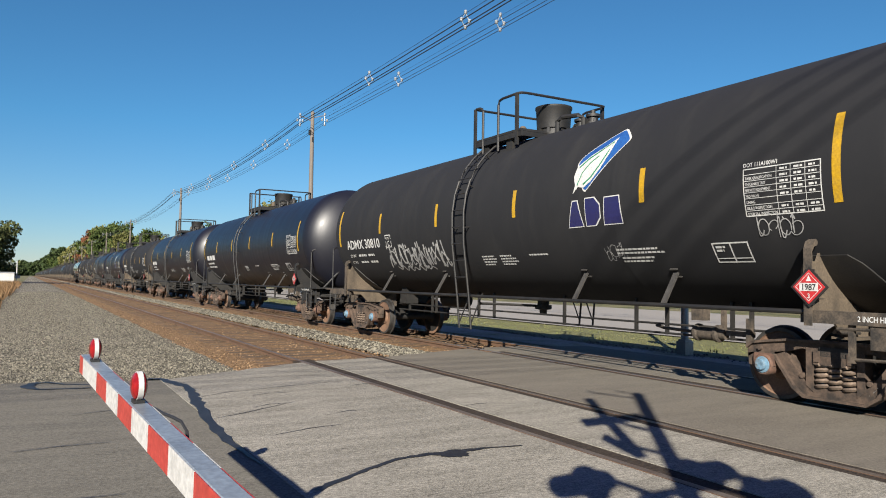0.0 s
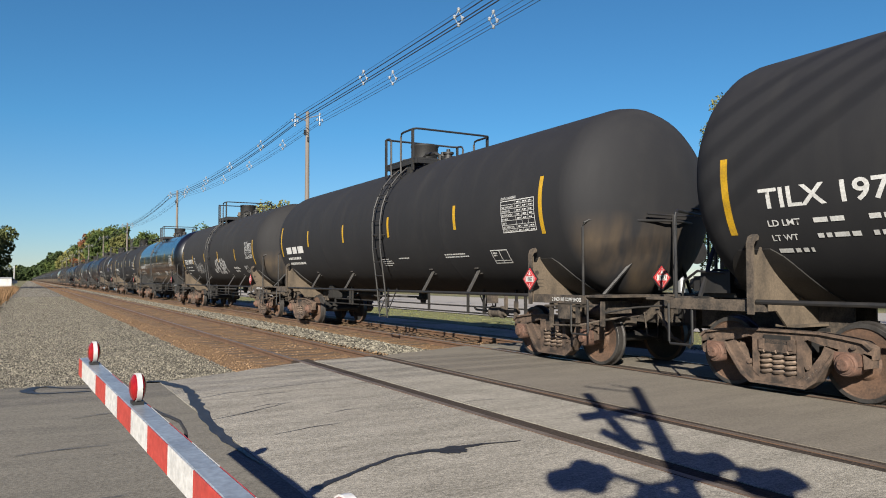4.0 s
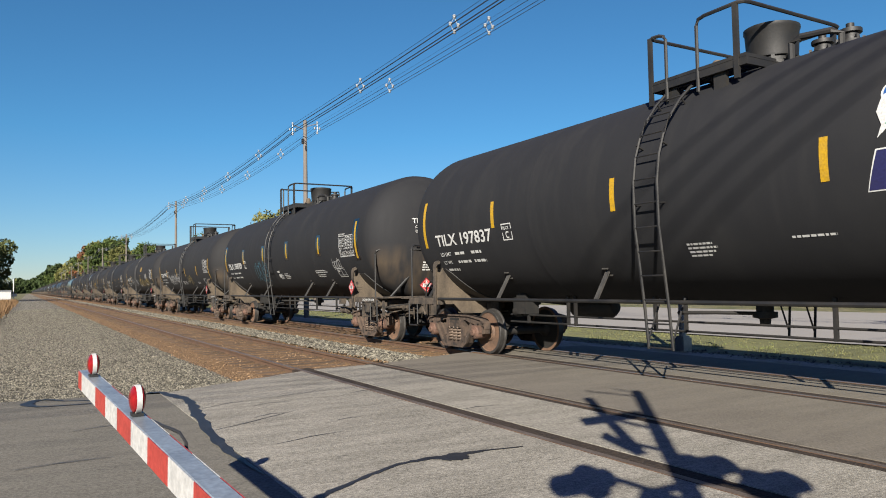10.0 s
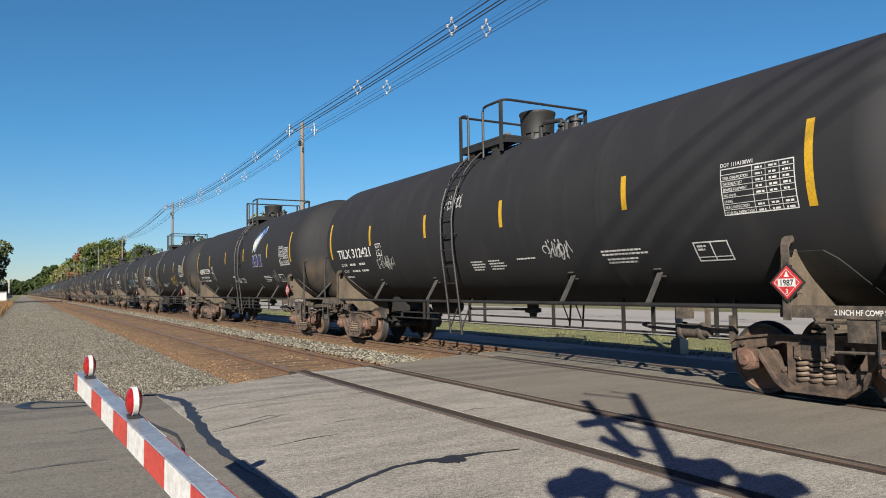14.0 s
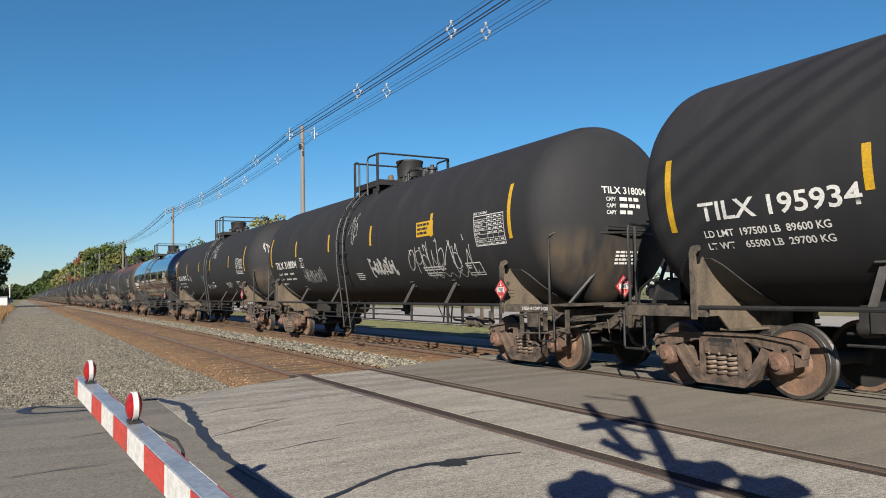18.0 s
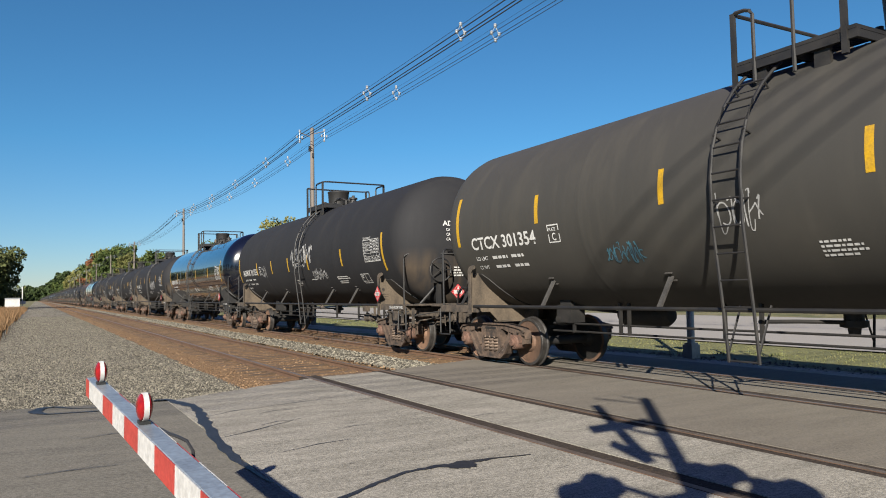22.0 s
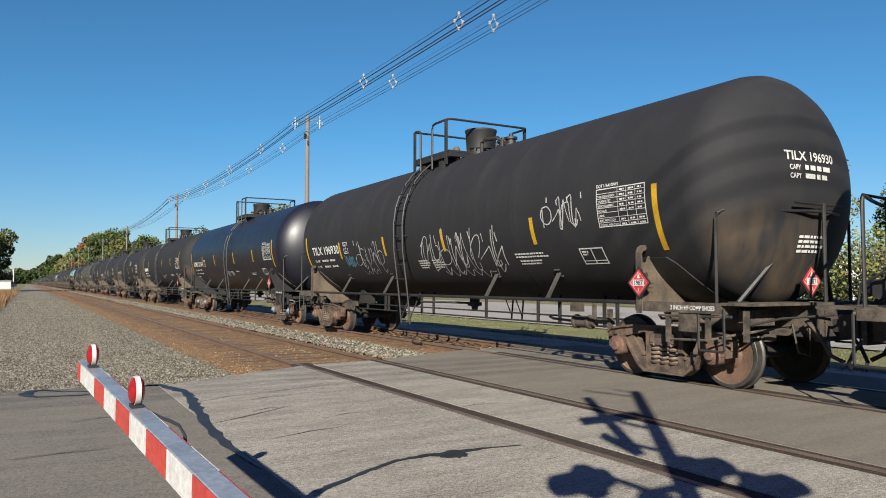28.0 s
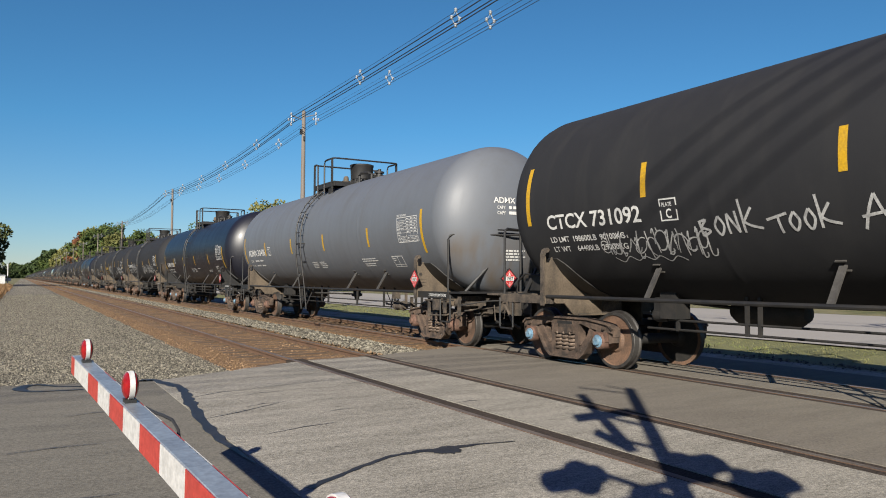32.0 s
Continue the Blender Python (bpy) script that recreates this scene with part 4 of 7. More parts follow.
def base_car(lad=0.6, shell=BLACK):
    """A bare tank car, without paint marks; the far end lies towards +y. lad: where the ladder and the platform stand."""
    car = empty("tank_car", category="tank car", group="tank cars of the train")
    link("tank", shared("tank", tank_mesh, shell), car)
    add_ends(car, shell)
    link("brake_valve", shared("valve_manifold", valve_manifold_mesh, FRAME), car, "brake valve with pipes on the end platform").matrix_basis = HALF_TURN
    for y in (-TRUCK_Y, TRUCK_Y):
        add_truck(car, y)
    for m, side in ((Matrix(), 1), (HALF_TURN, -1)):
        link("side_rail", shared("side_rail", side_rail_mesh, FRAME), car).matrix_basis = m
        for y in (-4.6, -2.7, 1.9, 4.6):
            b = link("rail_brace", shared("rail_brace", brace_mesh, STEELGREY, False), car)
            b.matrix_basis = m @ Matrix.Translation((0, y * side, 0))
        ld = link("ladder", shared("ladder", ladder_mesh, FRAME), car)
        ld.matrix_basis = m @ Matrix.Translation((0, (lad - 0.1) * side, 0))
        if side == 1:
            for p in rung_places():
                link("rung", shared("rung", rung_mesh, FRAME), ld).location = p
    for nm, make, mat in (("top_walkway", walkway_mesh, FRAME), ("top_railing", top_rail_mesh, FRAME), ("manway", manway_mesh, FRAME),
                          ("relief_valve", valve_mesh, DUSTY), ("pipe_bend", pipe_bend_mesh, FRAME)):
        link(nm, shared(nm, make, mat), car).location.y = DECK_Y[lad] if nm in ("top_walkway", "top_railing") else DOME_Y[lad]
    for x, y in ((0.3, 0.62), (0.2, -0.62), (0.12, -1.05)):
        link("top_fitting", shared("top_fitting", fitting_mesh, FRAME), car).location = (x, DOME_Y[lad] + y, 0)
    # pipes and hangers are painted dark for the shadow beneath the tank
    for nm, make, mat in (("bottom_outlet", underbody_mesh, DARK), ("brake_pipe", brake_pipe_mesh, DARK), ("brake_reservoir", reservoir_mesh, DARK), ("control_valve", control_valve_mesh, DARK), ("brake_cylinder", brake_cylinder_mesh, GRIMY)):
        link(nm, shared(nm, make, mat), car)
    return car


def travel(t):
    """How far the train has gone by t seconds."""
    return 19.3 * t + 0.007 * t * t


# ---- paint marks on the shells ----
def skin(y, ang, lift=0.004):
    """A point on the shell or its head; y counts along the shell's skin past the barrel's end."""
    s = 1 if y > 0 else -1
    u = abs(y) - BARREL
    if u <= 0:
        return on_tank(y, ang, TANK_R + lift)
    th = min(1.45, u / 1.22)
    r = (TANK_R + lift) * math.cos(th)
    p = on_tank(0, ang, r)
    p.y = s * (BARREL + (HEAD + lift) * math.sin(th))
    return p


def stuck(bm, y0, a0, lift=0.004):
    """Bends flat shapes (x to the right, y up) onto the shell, the origin at y0 and angle a0; x runs towards -y."""
    a0 = lay(a0)
    for v in bm.verts:
        v.co = skin(y0 - 0.1 - v.co.x, a0 + math.degrees(v.co.y / TANK_R), lift + v.co.z)
    return bm


def on_head(bm, lift=0.005):
    """Lays flat shapes (x to the right, y up, from the rail) on the near head."""
    for v in bm.verts:
        q = max(0.0, 1 - (v.co.x ** 2 + (v.co.y - TANK_Z) ** 2) / TANK_R ** 2)
        v.co = Vector((v.co.x, TANK_Y - BARREL - (HEAD + lift) * math.sqrt(q) - lift, v.co.y))
    return bm


def fitted(text, size, width, x, y):
    """Lettering drawn out to a width, its left foot at x, y."""
    bm = letters(text, size)
    w = max(v.co.x for v in bm.verts)
    for v in bm.verts:
        v.co.x, v.co.y = x + v.co.x * width / w, y + v.co.y
    return bm


def sliced(bm, step, axis=1):
    lo = min(v.co[axis] for v in bm.verts)
    hi = max(v.co[axis] for v in bm.verts)
    n = [0, 0, 0]
    n[axis] = 1
    for i in range(1, int((hi - lo) / step) + 1):
        c = [0, 0, 0]
        c[axis] = lo + i * step
        bmesh.ops.bisect_plane(bm, geom=list(bm.verts) + list(bm.edges) + list(bm.faces), plane_co=c, plane_no=n)
    return bm


def letters(text, size, width=0.82, bold=0.008):
    """Flat lettering as a bmesh, its left end at x = 0."""
    cu = bpy.data.curves.new("lettering", "FONT")
    cu.body, cu.size, cu.offset, cu.resolution_u = text, size * 1.38, bold * size * 3, 3
    ob = bpy.data.objects.new("lettering", cu)
    me = bpy.data.meshes.new_from_object(ob)
    bm = bmesh.new()
    bm.from_mesh(me)
    bpy.data.objects.remove(ob)
    bpy.data.meshes.remove(me)
    bpy.data.curves.remove(cu)
    for v in bm.verts:
        v.co.x *= width
        v.co.z = 0
    return bm


def rect(bm, x0, y0, x1, y1, mat=0, z=0.0):
    f = bm.faces.new([bm.verts.new((x, y, z)) for x, y in ((x0, y0), (x1, y0), (x1, y1), (x0, y1))])
    f.material_index = mat


def outline(bm, x0, y0, x1, y1, w):
    rect(bm, x0, y0, x1, y0 + w), rect(bm, x0, y1 - w, x1, y1), rect(bm, x0, y0 + w, x0 + w, y1 - w), rect(bm, x1 - w, y0 + w, x1, y1 - w)


def bars(bm, x0, y0, w, rows, h, gap, rnd):
    """Lines of unreadable small print as little dashes."""
    y = y0
    for i in range(rows):
        x, end = x0, x0 + w * rnd.uniform(0.7, 1.0)
        while x < end:
            d = rnd.uniform(1.0, 3.2) * h
            rect(bm, x, y - h, min(x + d, end), y)
            x += d + h * 0.55
        y -= h + gap


def ribbon(bm, pts, w, mat=0):
    pts = [Vector((p[0], p[1], 0)) for p in pts]
    prev = None
    for i, p in enumerate(pts):
        d = pts[min(i + 1, len(pts) - 1)] - pts[max(i - 1, 0)]
        n = Vector((-d.y, d.x, 0)).normalized() * w / 2
        cur = (bm.verts.new(p + n), bm.verts.new(p - n))
        if prev:
            f = bm.faces.new((prev[0], prev[1], cur[1], cur[0]))
            f.material_index = mat
        prev = cur


def stroke(bm, keys, weight):
    """A smooth sprayed stroke through the key points."""
    keys = [Vector((x, y, 0)) for x, y in keys]
    pts = []
    for j in range(len(keys) - 1):
        a, b = keys[max(j - 1, 0)], keys[min(j + 2, len(keys) - 1)]
        p, q = keys[j], keys[j + 1]
        for t in (0, 0.2, 0.4, 0.6, 0.8):
            pts.append(0.5 * (2 * p + (q - a) * t + (2 * a - 5 * p + 4 * q - b) * t * t + (3 * p - a - 3 * q + b) * t ** 3))
    pts.append(keys[-1])
    ribbon(bm, pts, weight)


GLYPHS = {"B": (((0, 0.9), (0.05, 0.5), (0.1, 0)), ((-0.1, 0.85), (0.6, 0.95), (0.15, 0.55), (0.85, 0.3), (0.1, 0))),
          "O": (((0.5, 1), (0.1, 0.5), (0.5, 0), (0.9, 0.5), (0.5, 1)),),
          "N": (((0.05, 0), (0.0, 0.5), (0.05, 1)), ((0.05, 1), (0.9, 0.05)), ((0.9, 0.05), (0.75, 1.1))),
          "K": (((0.1, 0), (0.05, 0.8), (-0.1, 1.5)), ((0.9, 1.1), (0.15, 0.5)), ((0.15, 0.5), (0.7, 0.3), (1.6, 0.15))),
          "T": (((-0.6, 0.75), (1.2, 1.05)), ((0.4, 0.95), (0.45, 0.5), (0.6, -0.1))),
          "A": (((0.0, -0.1), (0.25, 0.6), (0.5, 1.1)), ((0.5, 1.1), (0.75, 0.5), (1.0, 0.1)), ((-0.05, 0.35), (1.0, 0.5)))}


def hand_letters(text, w, h):
    """Words sprayed by hand, rising a little."""
    bm = bmesh.new()
    for i, c in enumerate(text):
        for keys in GLYPHS[c]:
            stroke(bm, [((i * 1.25 + x) * w, y * h * (1.0 + 0.08 * i) + 0.03 * i * w) for x, y in keys], 0.034)
    return bm


def scribble(w, h, seed, weight):
    """Crowded spray-can shapes in a box w by h: bowls, leaning stems, hooks, flicks and a wavy underline."""
    rnd = random.Random(seed)
    bm = bmesh.new()
    n = max(2, int(w / (h * 0.42)))
    step = w / n
    for i in range(n):
        cx, cy = (i + 0.5) * step + rnd.uniform(-0.15, 0.15) * step, h * rnd.uniform(0.35, 0.6)
        lean = rnd.uniform(-0.2, 0.45) * step
        rx, ry = step * rnd.uniform(0.35, 0.62), h * rnd.uniform(0.2, 0.42)
        a0, turn = rnd.uniform(0, 6.28), rnd.choice((-1, 1)) * rnd.uniform(3.6, 6.6)
        if rnd.random() < 0.45:
            y0 = h * rnd.uniform(0.55, 1.0)
            for x, y in ((cx + step * rnd.uniform(0.2, 0.7), h * rnd.uniform(0.0, 0.35)), (cx + step * rnd.uniform(-0.9, -0.2), h * rnd.uniform(-0.05, 0.4))):
                stroke(bm, [(cx + lean, y0), ((cx + lean + x) / 2 + rnd.uniform(-0.1, 0.1) * step, (y0 + y) / 2), (x, y)], weight * rnd.uniform(0.7, 1.1))
        else:
            stroke(bm, [(cx + rx * math.cos(a0 + turn * k / 7) + lean * math.sin(a0 + turn * k / 7), cy + ry * math.sin(a0 + turn * k / 7)) for k in range(8)], weight * rnd.uniform(0.7, 1.1))
        for side in rnd.choice(((-1,), (1,), (-1, 1))):
            x = cx + side * step * rnd.uniform(0.3, 0.55)
            top, low = h * rnd.uniform(0.75, 1.1), h * rnd.uniform(-0.1, 0.2)
            keys = [(x + lean, top), (x + lean * 0.4, (top + low) / 2), (x, low)]
            if rnd.random() < 0.6:
                keys += [(x + step * rnd.uniform(0.15, 0.4), low - h * rnd.uniform(-0.05, 0.08)), (x + step * rnd.uniform(0.35, 0.6), low + h * rnd.uniform(0.05, 0.25))]
            if rnd.random() < 0.4:
                keys.insert(0, (x + lean - step * rnd.uniform(0.15, 0.4), top - h * rnd.uniform(0.0, 0.2)))
            stroke(bm, keys, weight * rnd.uniform(0.7, 1.15))
        if rnd.random() < 0.55:
            x, y = cx + rnd.uniform(-0.4, 0.4) * step, h * rnd.uniform(0.85, 1.15)
            stroke(bm, [(x, y), (x + step * rnd.uniform(0.0, 0.12), y - h * rnd.uniform(0.12, 0.22))], weight * rnd.uniform(0.9, 1.4))
    if w > 1.4:
        m = int(w / 0.22)
        a, b = rnd.uniform(0.05, 0.3), rnd.uniform(0.6, 0.95)
        stroke(bm, [(w * (a + (b - a) * k / m), h * (-0.1 + 0.09 * (-1) ** k + rnd.uniform(-0.05, 0.05))) for k in range(m + 1)], weight * 0.75)
    return bm


def add_mark(car, name, bm, y0, a0, material, lift=0.004, label=""):
    return part(name, stuck(bm, y0, a0, lift), material, car, label, smooth=False)


STRIPE = {}
STRIPE_Y = (7.22, 4.57, 1.72, -1.15, -4.27, -7.12)
OWN_STRIPES = {9: (7.22, 4.57, 1.42, -1.15, -4.27, -7.12), 21: (7.22, 4.27, 1.72, -1.15, -4.27, -7.12), 6: (7.2, 4.15, 1.4, -1.3, -4.3, -7.1), 16: (7.2, 4.8, 2.4, -1.1, -4.3, -7.1), 10: (7.2, 4.3, 1.55, -1.24, -4.3, -7.12), 11: (7.2, 4.56, 1.38, -1.9, -4.6, -7.1), 14: (7.2, 4.59, 1.55, -1.38, -4.57, -7.12), 23: (7.3, 4.6, 2.63, 0.64, -1.4, -4.3, -7.12),
               25: (7.0, 4.07, 1.06, -2.2, -4.6, -7.1), 29: (7.2, 4.57, 2.0, -1.57, -4.55, -7.14), 18: (7.2, 4.3, 1.3, -1.1, -4.7, -7.2)}


def add_stripes(car, drop, places):
    """Upright reflector strips; drop lowers them by so many degrees."""
    for y in places:
        end = abs(y) > 6.5
        a0, a1 = (-18.5, 19.0) if end else (-9.0, 9.5)
        key = (end, y, drop)
        if key not in STRIPE:
            bm = bmesh.new()
            n = 10 if end else 5
            h = radians(lay(a1 - drop) - lay(a0 - drop)) * TANK_R
            for k in range(n):
                rect(bm, -0.05, h * k / n, 0.05, h * (k + 1) / n)
            bmesh.ops.remove_doubles(bm, verts=bm.verts, dist=1e-5)
            STRIPE[key] = add_mark(car, "reflector_strip", bm, y, a0 - drop, YELLOW, label="yellow reflective strip").data
        else:
            link("reflector_strip", STRIPE[key], car, "yellow reflective strip")


def panel_mesh():
    """Table of tank data: white ruled grid with small print."""
    bm = bmesh.new()
    rnd = random.Random(5)
    outline(bm, 0, -0.58, 1.0, 0, 0.013)
    for y in (-0.075, -0.15, -0.22, -0.29, -0.36, -0.44, -0.51):
        rect(bm, 0.013, y - 0.0035, 0.987, y + 0.0035)
    for x in (0.45, 0.63, 0.81):
        rect(bm, x - 0.0035, -0.567, x + 0.0035, -0.013)
    words = ("", "TANK QUALIFICATION", "THICKNESS TEST", "SERVICE EQUIPMENT", "PRD VALVE", "LINING", "88.B.2 INSPECTION", "STUB SILL INSPECTION")
    for i in range(8):
        y = -0.022 - i * 0.072
        if words[i]:
            joined(bm, fitted(words[i], 0.034, 0.02 * len(words[i]), 0.03, y - 0.04))
        if i != 5:
            for x in (0.48, 0.66, 0.84):
                bars(bm, x + 0.01, y - 0.012, 0.11, 1, 0.024, 0, rnd)
    joined(bm, fitted("DOT 111A100W1", 0.05, 0.46, 0.0, 0.02))
    return sliced(bm, 0.15)


def stencil_mesh():
    """Box outline with three cells."""
    bm = bmesh.new()
    outline(bm, 0, -0.3, 0.55, 0, 0.02)
    rect(bm, 0.27, -0.28, 0.29, -0.02)
    rect(bm, 0.02, -0.24, 0.53, -0.225)
    bars(bm, 0.05, -0.05, 0.16, 2, 0.03, 0.02, random.Random(2))
    return sliced(bm, 0.12)


def notes_mesh(seed, w, rows):
    bm = bmesh.new()
    bars(bm, 0, 0, w, rows, 0.03, 0.03, random.Random(seed))
    return bm


def plate_mark_mesh():
    bm = letters("PLATE", 0.058, 0.78)
    for v in bm.verts:
        v.co.x += 0.045
        v.co.y += 0.2
    b2 = letters("C", 0.13)
    for v in b2.verts:
        v.co.x += 0.1
        v.co.y += 0.04
    me = bpy.data.meshes.new("tmp")
    b2.to_mesh(me)
    b2.free()
    bm.from_mesh(me)
    bpy.data.meshes.remove(me)
    outline(bm, 0, 0, 0.3, 0.31, 0.02)
    return bm


SHARED_MARK = {}


def common_mark(car, key, make, y0, a0, material, label="", lift=0.004):
    if key not in SHARED_MARK:
        SHARED_MARK[key] = add_mark(car, key[0], make(), y0, a0, material, lift, label).data
    else:
        link(key[0], SHARED_MARK[key], car, label)


def diamond_mesh():
    """Red placard with a white number panel and flame."""
    bm = bmesh.new()
    s = 0.19
    prism(bm, [(0, -s), (s, 0), (0, s), (-s, 0)], "x", -0.004, 0.004)
    for a, b, w in ((0.8, 0.84, 1),):
        pts = [(0, -s * a), (s * a, 0), (0, s * a), (-s * a, 0)]
        q = [(0, -s * b), (s * b, 0), (0, s * b), (-s * b, 0)]
        for i in range(4):
            j = (i + 1) % 4
            f = bm.faces.new([bm.verts.new((-0.007, *p)) for p in (pts[i], pts[j], q[j], q[i])])
            f.material_index = 1
    f = bm.faces.new([bm.verts.new((-0.007, *p)) for p in ((0.11, -0.045), (-0.11, -0.045), (-0.11, 0.045), (0.11, 0.045))])
    f.material_index = 1
    f = bm.faces.new([bm.verts.new((-0.007, *p)) for p in ((0.035, 0.065), (-0.035, 0.065), (-0.02, 0.09), (0, 0.135), (0.02, 0.09))])
    f.material_index = 1
    return bm


def holder_mesh():
    bm = bmesh.new()
    s = 0.225
    prism(bm, [(0, -s), (s, 0), (0, s), (-s, 0)], "x", 0.004, 0.016)
    box(bm, (0.02, 0, 0), (0.02, 0.1, 0.4))
    return bm


def number_mesh(text, size, cx, cz, x):
    bm = letters(text, size, 0.9)
    w = max(v.co.x for v in bm.verts)
    for v in bm.verts:
        v.co = Vector((x, -(v.co.x - w / 2) + cx, v.co.y + cz))
    return bm


def add_placards(car):
    for m in (Matrix.Translation((-1.61, -6.87, 1.43)), Matrix.Translation((-0.27, -8.6, 1.45)) @ Matrix.Rotation(math.pi / 2, 4, "Z"),
              Matrix.Translation((1.61, 6.87, 1.43)) @ HALF_TURN):
        p = link("placard", shared("placard", diamond_mesh, (REDSIGN, WHITE), False), car, "red diamond hazard placard with white panel")
        p.matrix_basis = m
        link("placard_holder", shared("placard_holder", holder_mesh, FRAME, False), p, "dark steel placard holder")
        link("placard_number", shared("placard_number", lambda: number_mesh("1987", 0.07, 0, -0.033, -0.011), INK, False), p, "black figures")
        link("placard_class", shared("placard_class", lambda: number_mesh("3", 0.055, 0, -0.125, -0.011), WHITE, False), p, "white figure")


def add_logo(car, y, a):
    """Blue rounded emblem with a white leaf, and three dark slabs beneath."""
    def blob(pts, n=6):
        out = []
        k = len(pts)
        for i in range(k):
            p, q, r = Vector(pts[i - 1]), Vector(pts[i]), Vector(pts[(i + 1) % k])
            for t in steps(0, 1, n):
                a1, b1 = q + (p - q) * 0.28, q + (r - q) * 0.28
                out.append((1 - t) ** 2 * a1 + 2 * t * (1 - t) * q + t * t * b1)
        return out

    def face(bm, pts, z):
        bm.faces.new([bm.verts.new((p.x, p.y, z)) for p in pts])
        return bm
    shape = [(0.0, 0.525), (0.27, 0.03), (0.34, 0.0), (1.03, 0.7), (1.05, 0.77), (0.86, 0.98), (0.77, 0.97)]
    bm = face(bmesh.new(), [p * 1.06 - Vector((0.03, 0.03)) for p in blob(shape)], 0.0)
    add_mark(car, "emblem_border", sliced(sliced(bm, 0.12), 0.12, 0), y, a, WHITE, 0.003, "white edge of the emblem")
    bm = face(bmesh.new(), blob(shape), 0.0)
    add_mark(car, "emblem", sliced(sliced(bm, 0.12), 0.12, 0), y, a, LOGOBLUE, 0.006, "blue rounded emblem")
    leaf = [(0.03, -0.03), (0.07, 0.1), (0.01, 0.25), (0.05, 0.42), (0.3, 0.58), (0.56, 0.7), (0.79, 0.84), (0.72, 0.55), (0.6, 0.32), (0.44, 0.14), (0.28, 0.05), (0.14, 0.07)]
    bm = face(bmesh.new(), [Vector(p) for p in leaf], 0.0)
    add_mark(car, "emblem_leaf", sliced(sliced(bm, 0.1), 0.12, 0), y, a, WHITE, 0.01, "white leaf of the emblem")
    bm = bmesh.new()
    ribbon(bm, [(0.12, 0.1), (0.2, 0.3), (0.34, 0.45), (0.5, 0.55)], 0.022)
    ribbon(bm, [(0.26, 0.1), (0.42, 0.2), (0.56, 0.37), (0.66, 0.56), (0.73, 0.77), (0.5, 0.64), (0.28, 0.53), (0.1, 0.4)], 0.028)
    add_mark(car, "emblem_vein", bm, y, a, LOGOGREEN, 0.013, "green leaf vein")
    for mat, grow, lift, nm in ((WHITE, 0.016, 0.003, "emblem_slab_border"), (LOGODARK, 0.0, 0.006, "emblem_slab")):
        for k, pts in enumerate(([(0.0, 0), (0.34, 0), (0.23, 0.4), (0.12, 0.4)],
                                 [(0.42, 0), (0.62, 0), (0.74, 0.12), (0.74, 0.3), (0.62, 0.42), (0.42, 0.42)],
                                 [(0.82, 0), (1.2, 0), (1.16, 0.4), (0.86, 0.4)])):
            c = sum((Vector(p) for p in pts), Vector((0, 0))) / len(pts)
            bm = bmesh.new()
            f = bm.faces.new([bm.verts.new((p[0] + grow * (1 if p[0] > c.x else -1), p[1] + grow * (1 if p[1] > c.y else -1), 0)) for p in pts])
            bmesh.ops.triangulate(bm, faces=[f])
            add_mark(car, nm, sliced(bm, 0.1), y + 0.1, a - 21, mat, lift, "dark blue block under the emblem" if not grow else "white edge of a block")


def add_brake(car):
    """Hand brake wheel and its stand on the near end platform."""
    bm = bmesh.new()
    m = Matrix.Translation((-0.75, -8.62, 1.98)) @ Matrix.Rotation(-math.pi / 2, 4, "Z")
    pts = [m @ Vector((0, 0.28 * math.cos(a), 0.28 * math.sin(a))) for a in (2 * math.pi * i / 20 for i in range(21))]
    tube(bm, pts, 0.018, 6)
    for i in range(5):
        a = 2 * math.pi * i / 5
        tube(bm, [m @ Vector((0.03, 0, 0)), m @ Vector((0, 0.28 * math.cos(a), 0.28 * math.sin(a)))], 0.014, 5)
    br = part("brake_wheel", bm, FRAME, car, "spoked hand brake wheel")
    bm = bmesh.new()
    box(bm, (-0.75, -8.5, 1.9), (0.34, 0.12, 0.46))
    box(bm, (-0.75, -8.5, 1.42), (0.1, 0.09, 0.52))
    tube(bm, [(-0.75, -8.5, 1.98), (-0.75, -8.64, 1.98)], 0.05, 8)
    part("brake_stand", bm, FRAME, car, "gear box and stand of the hand brake")
    return br


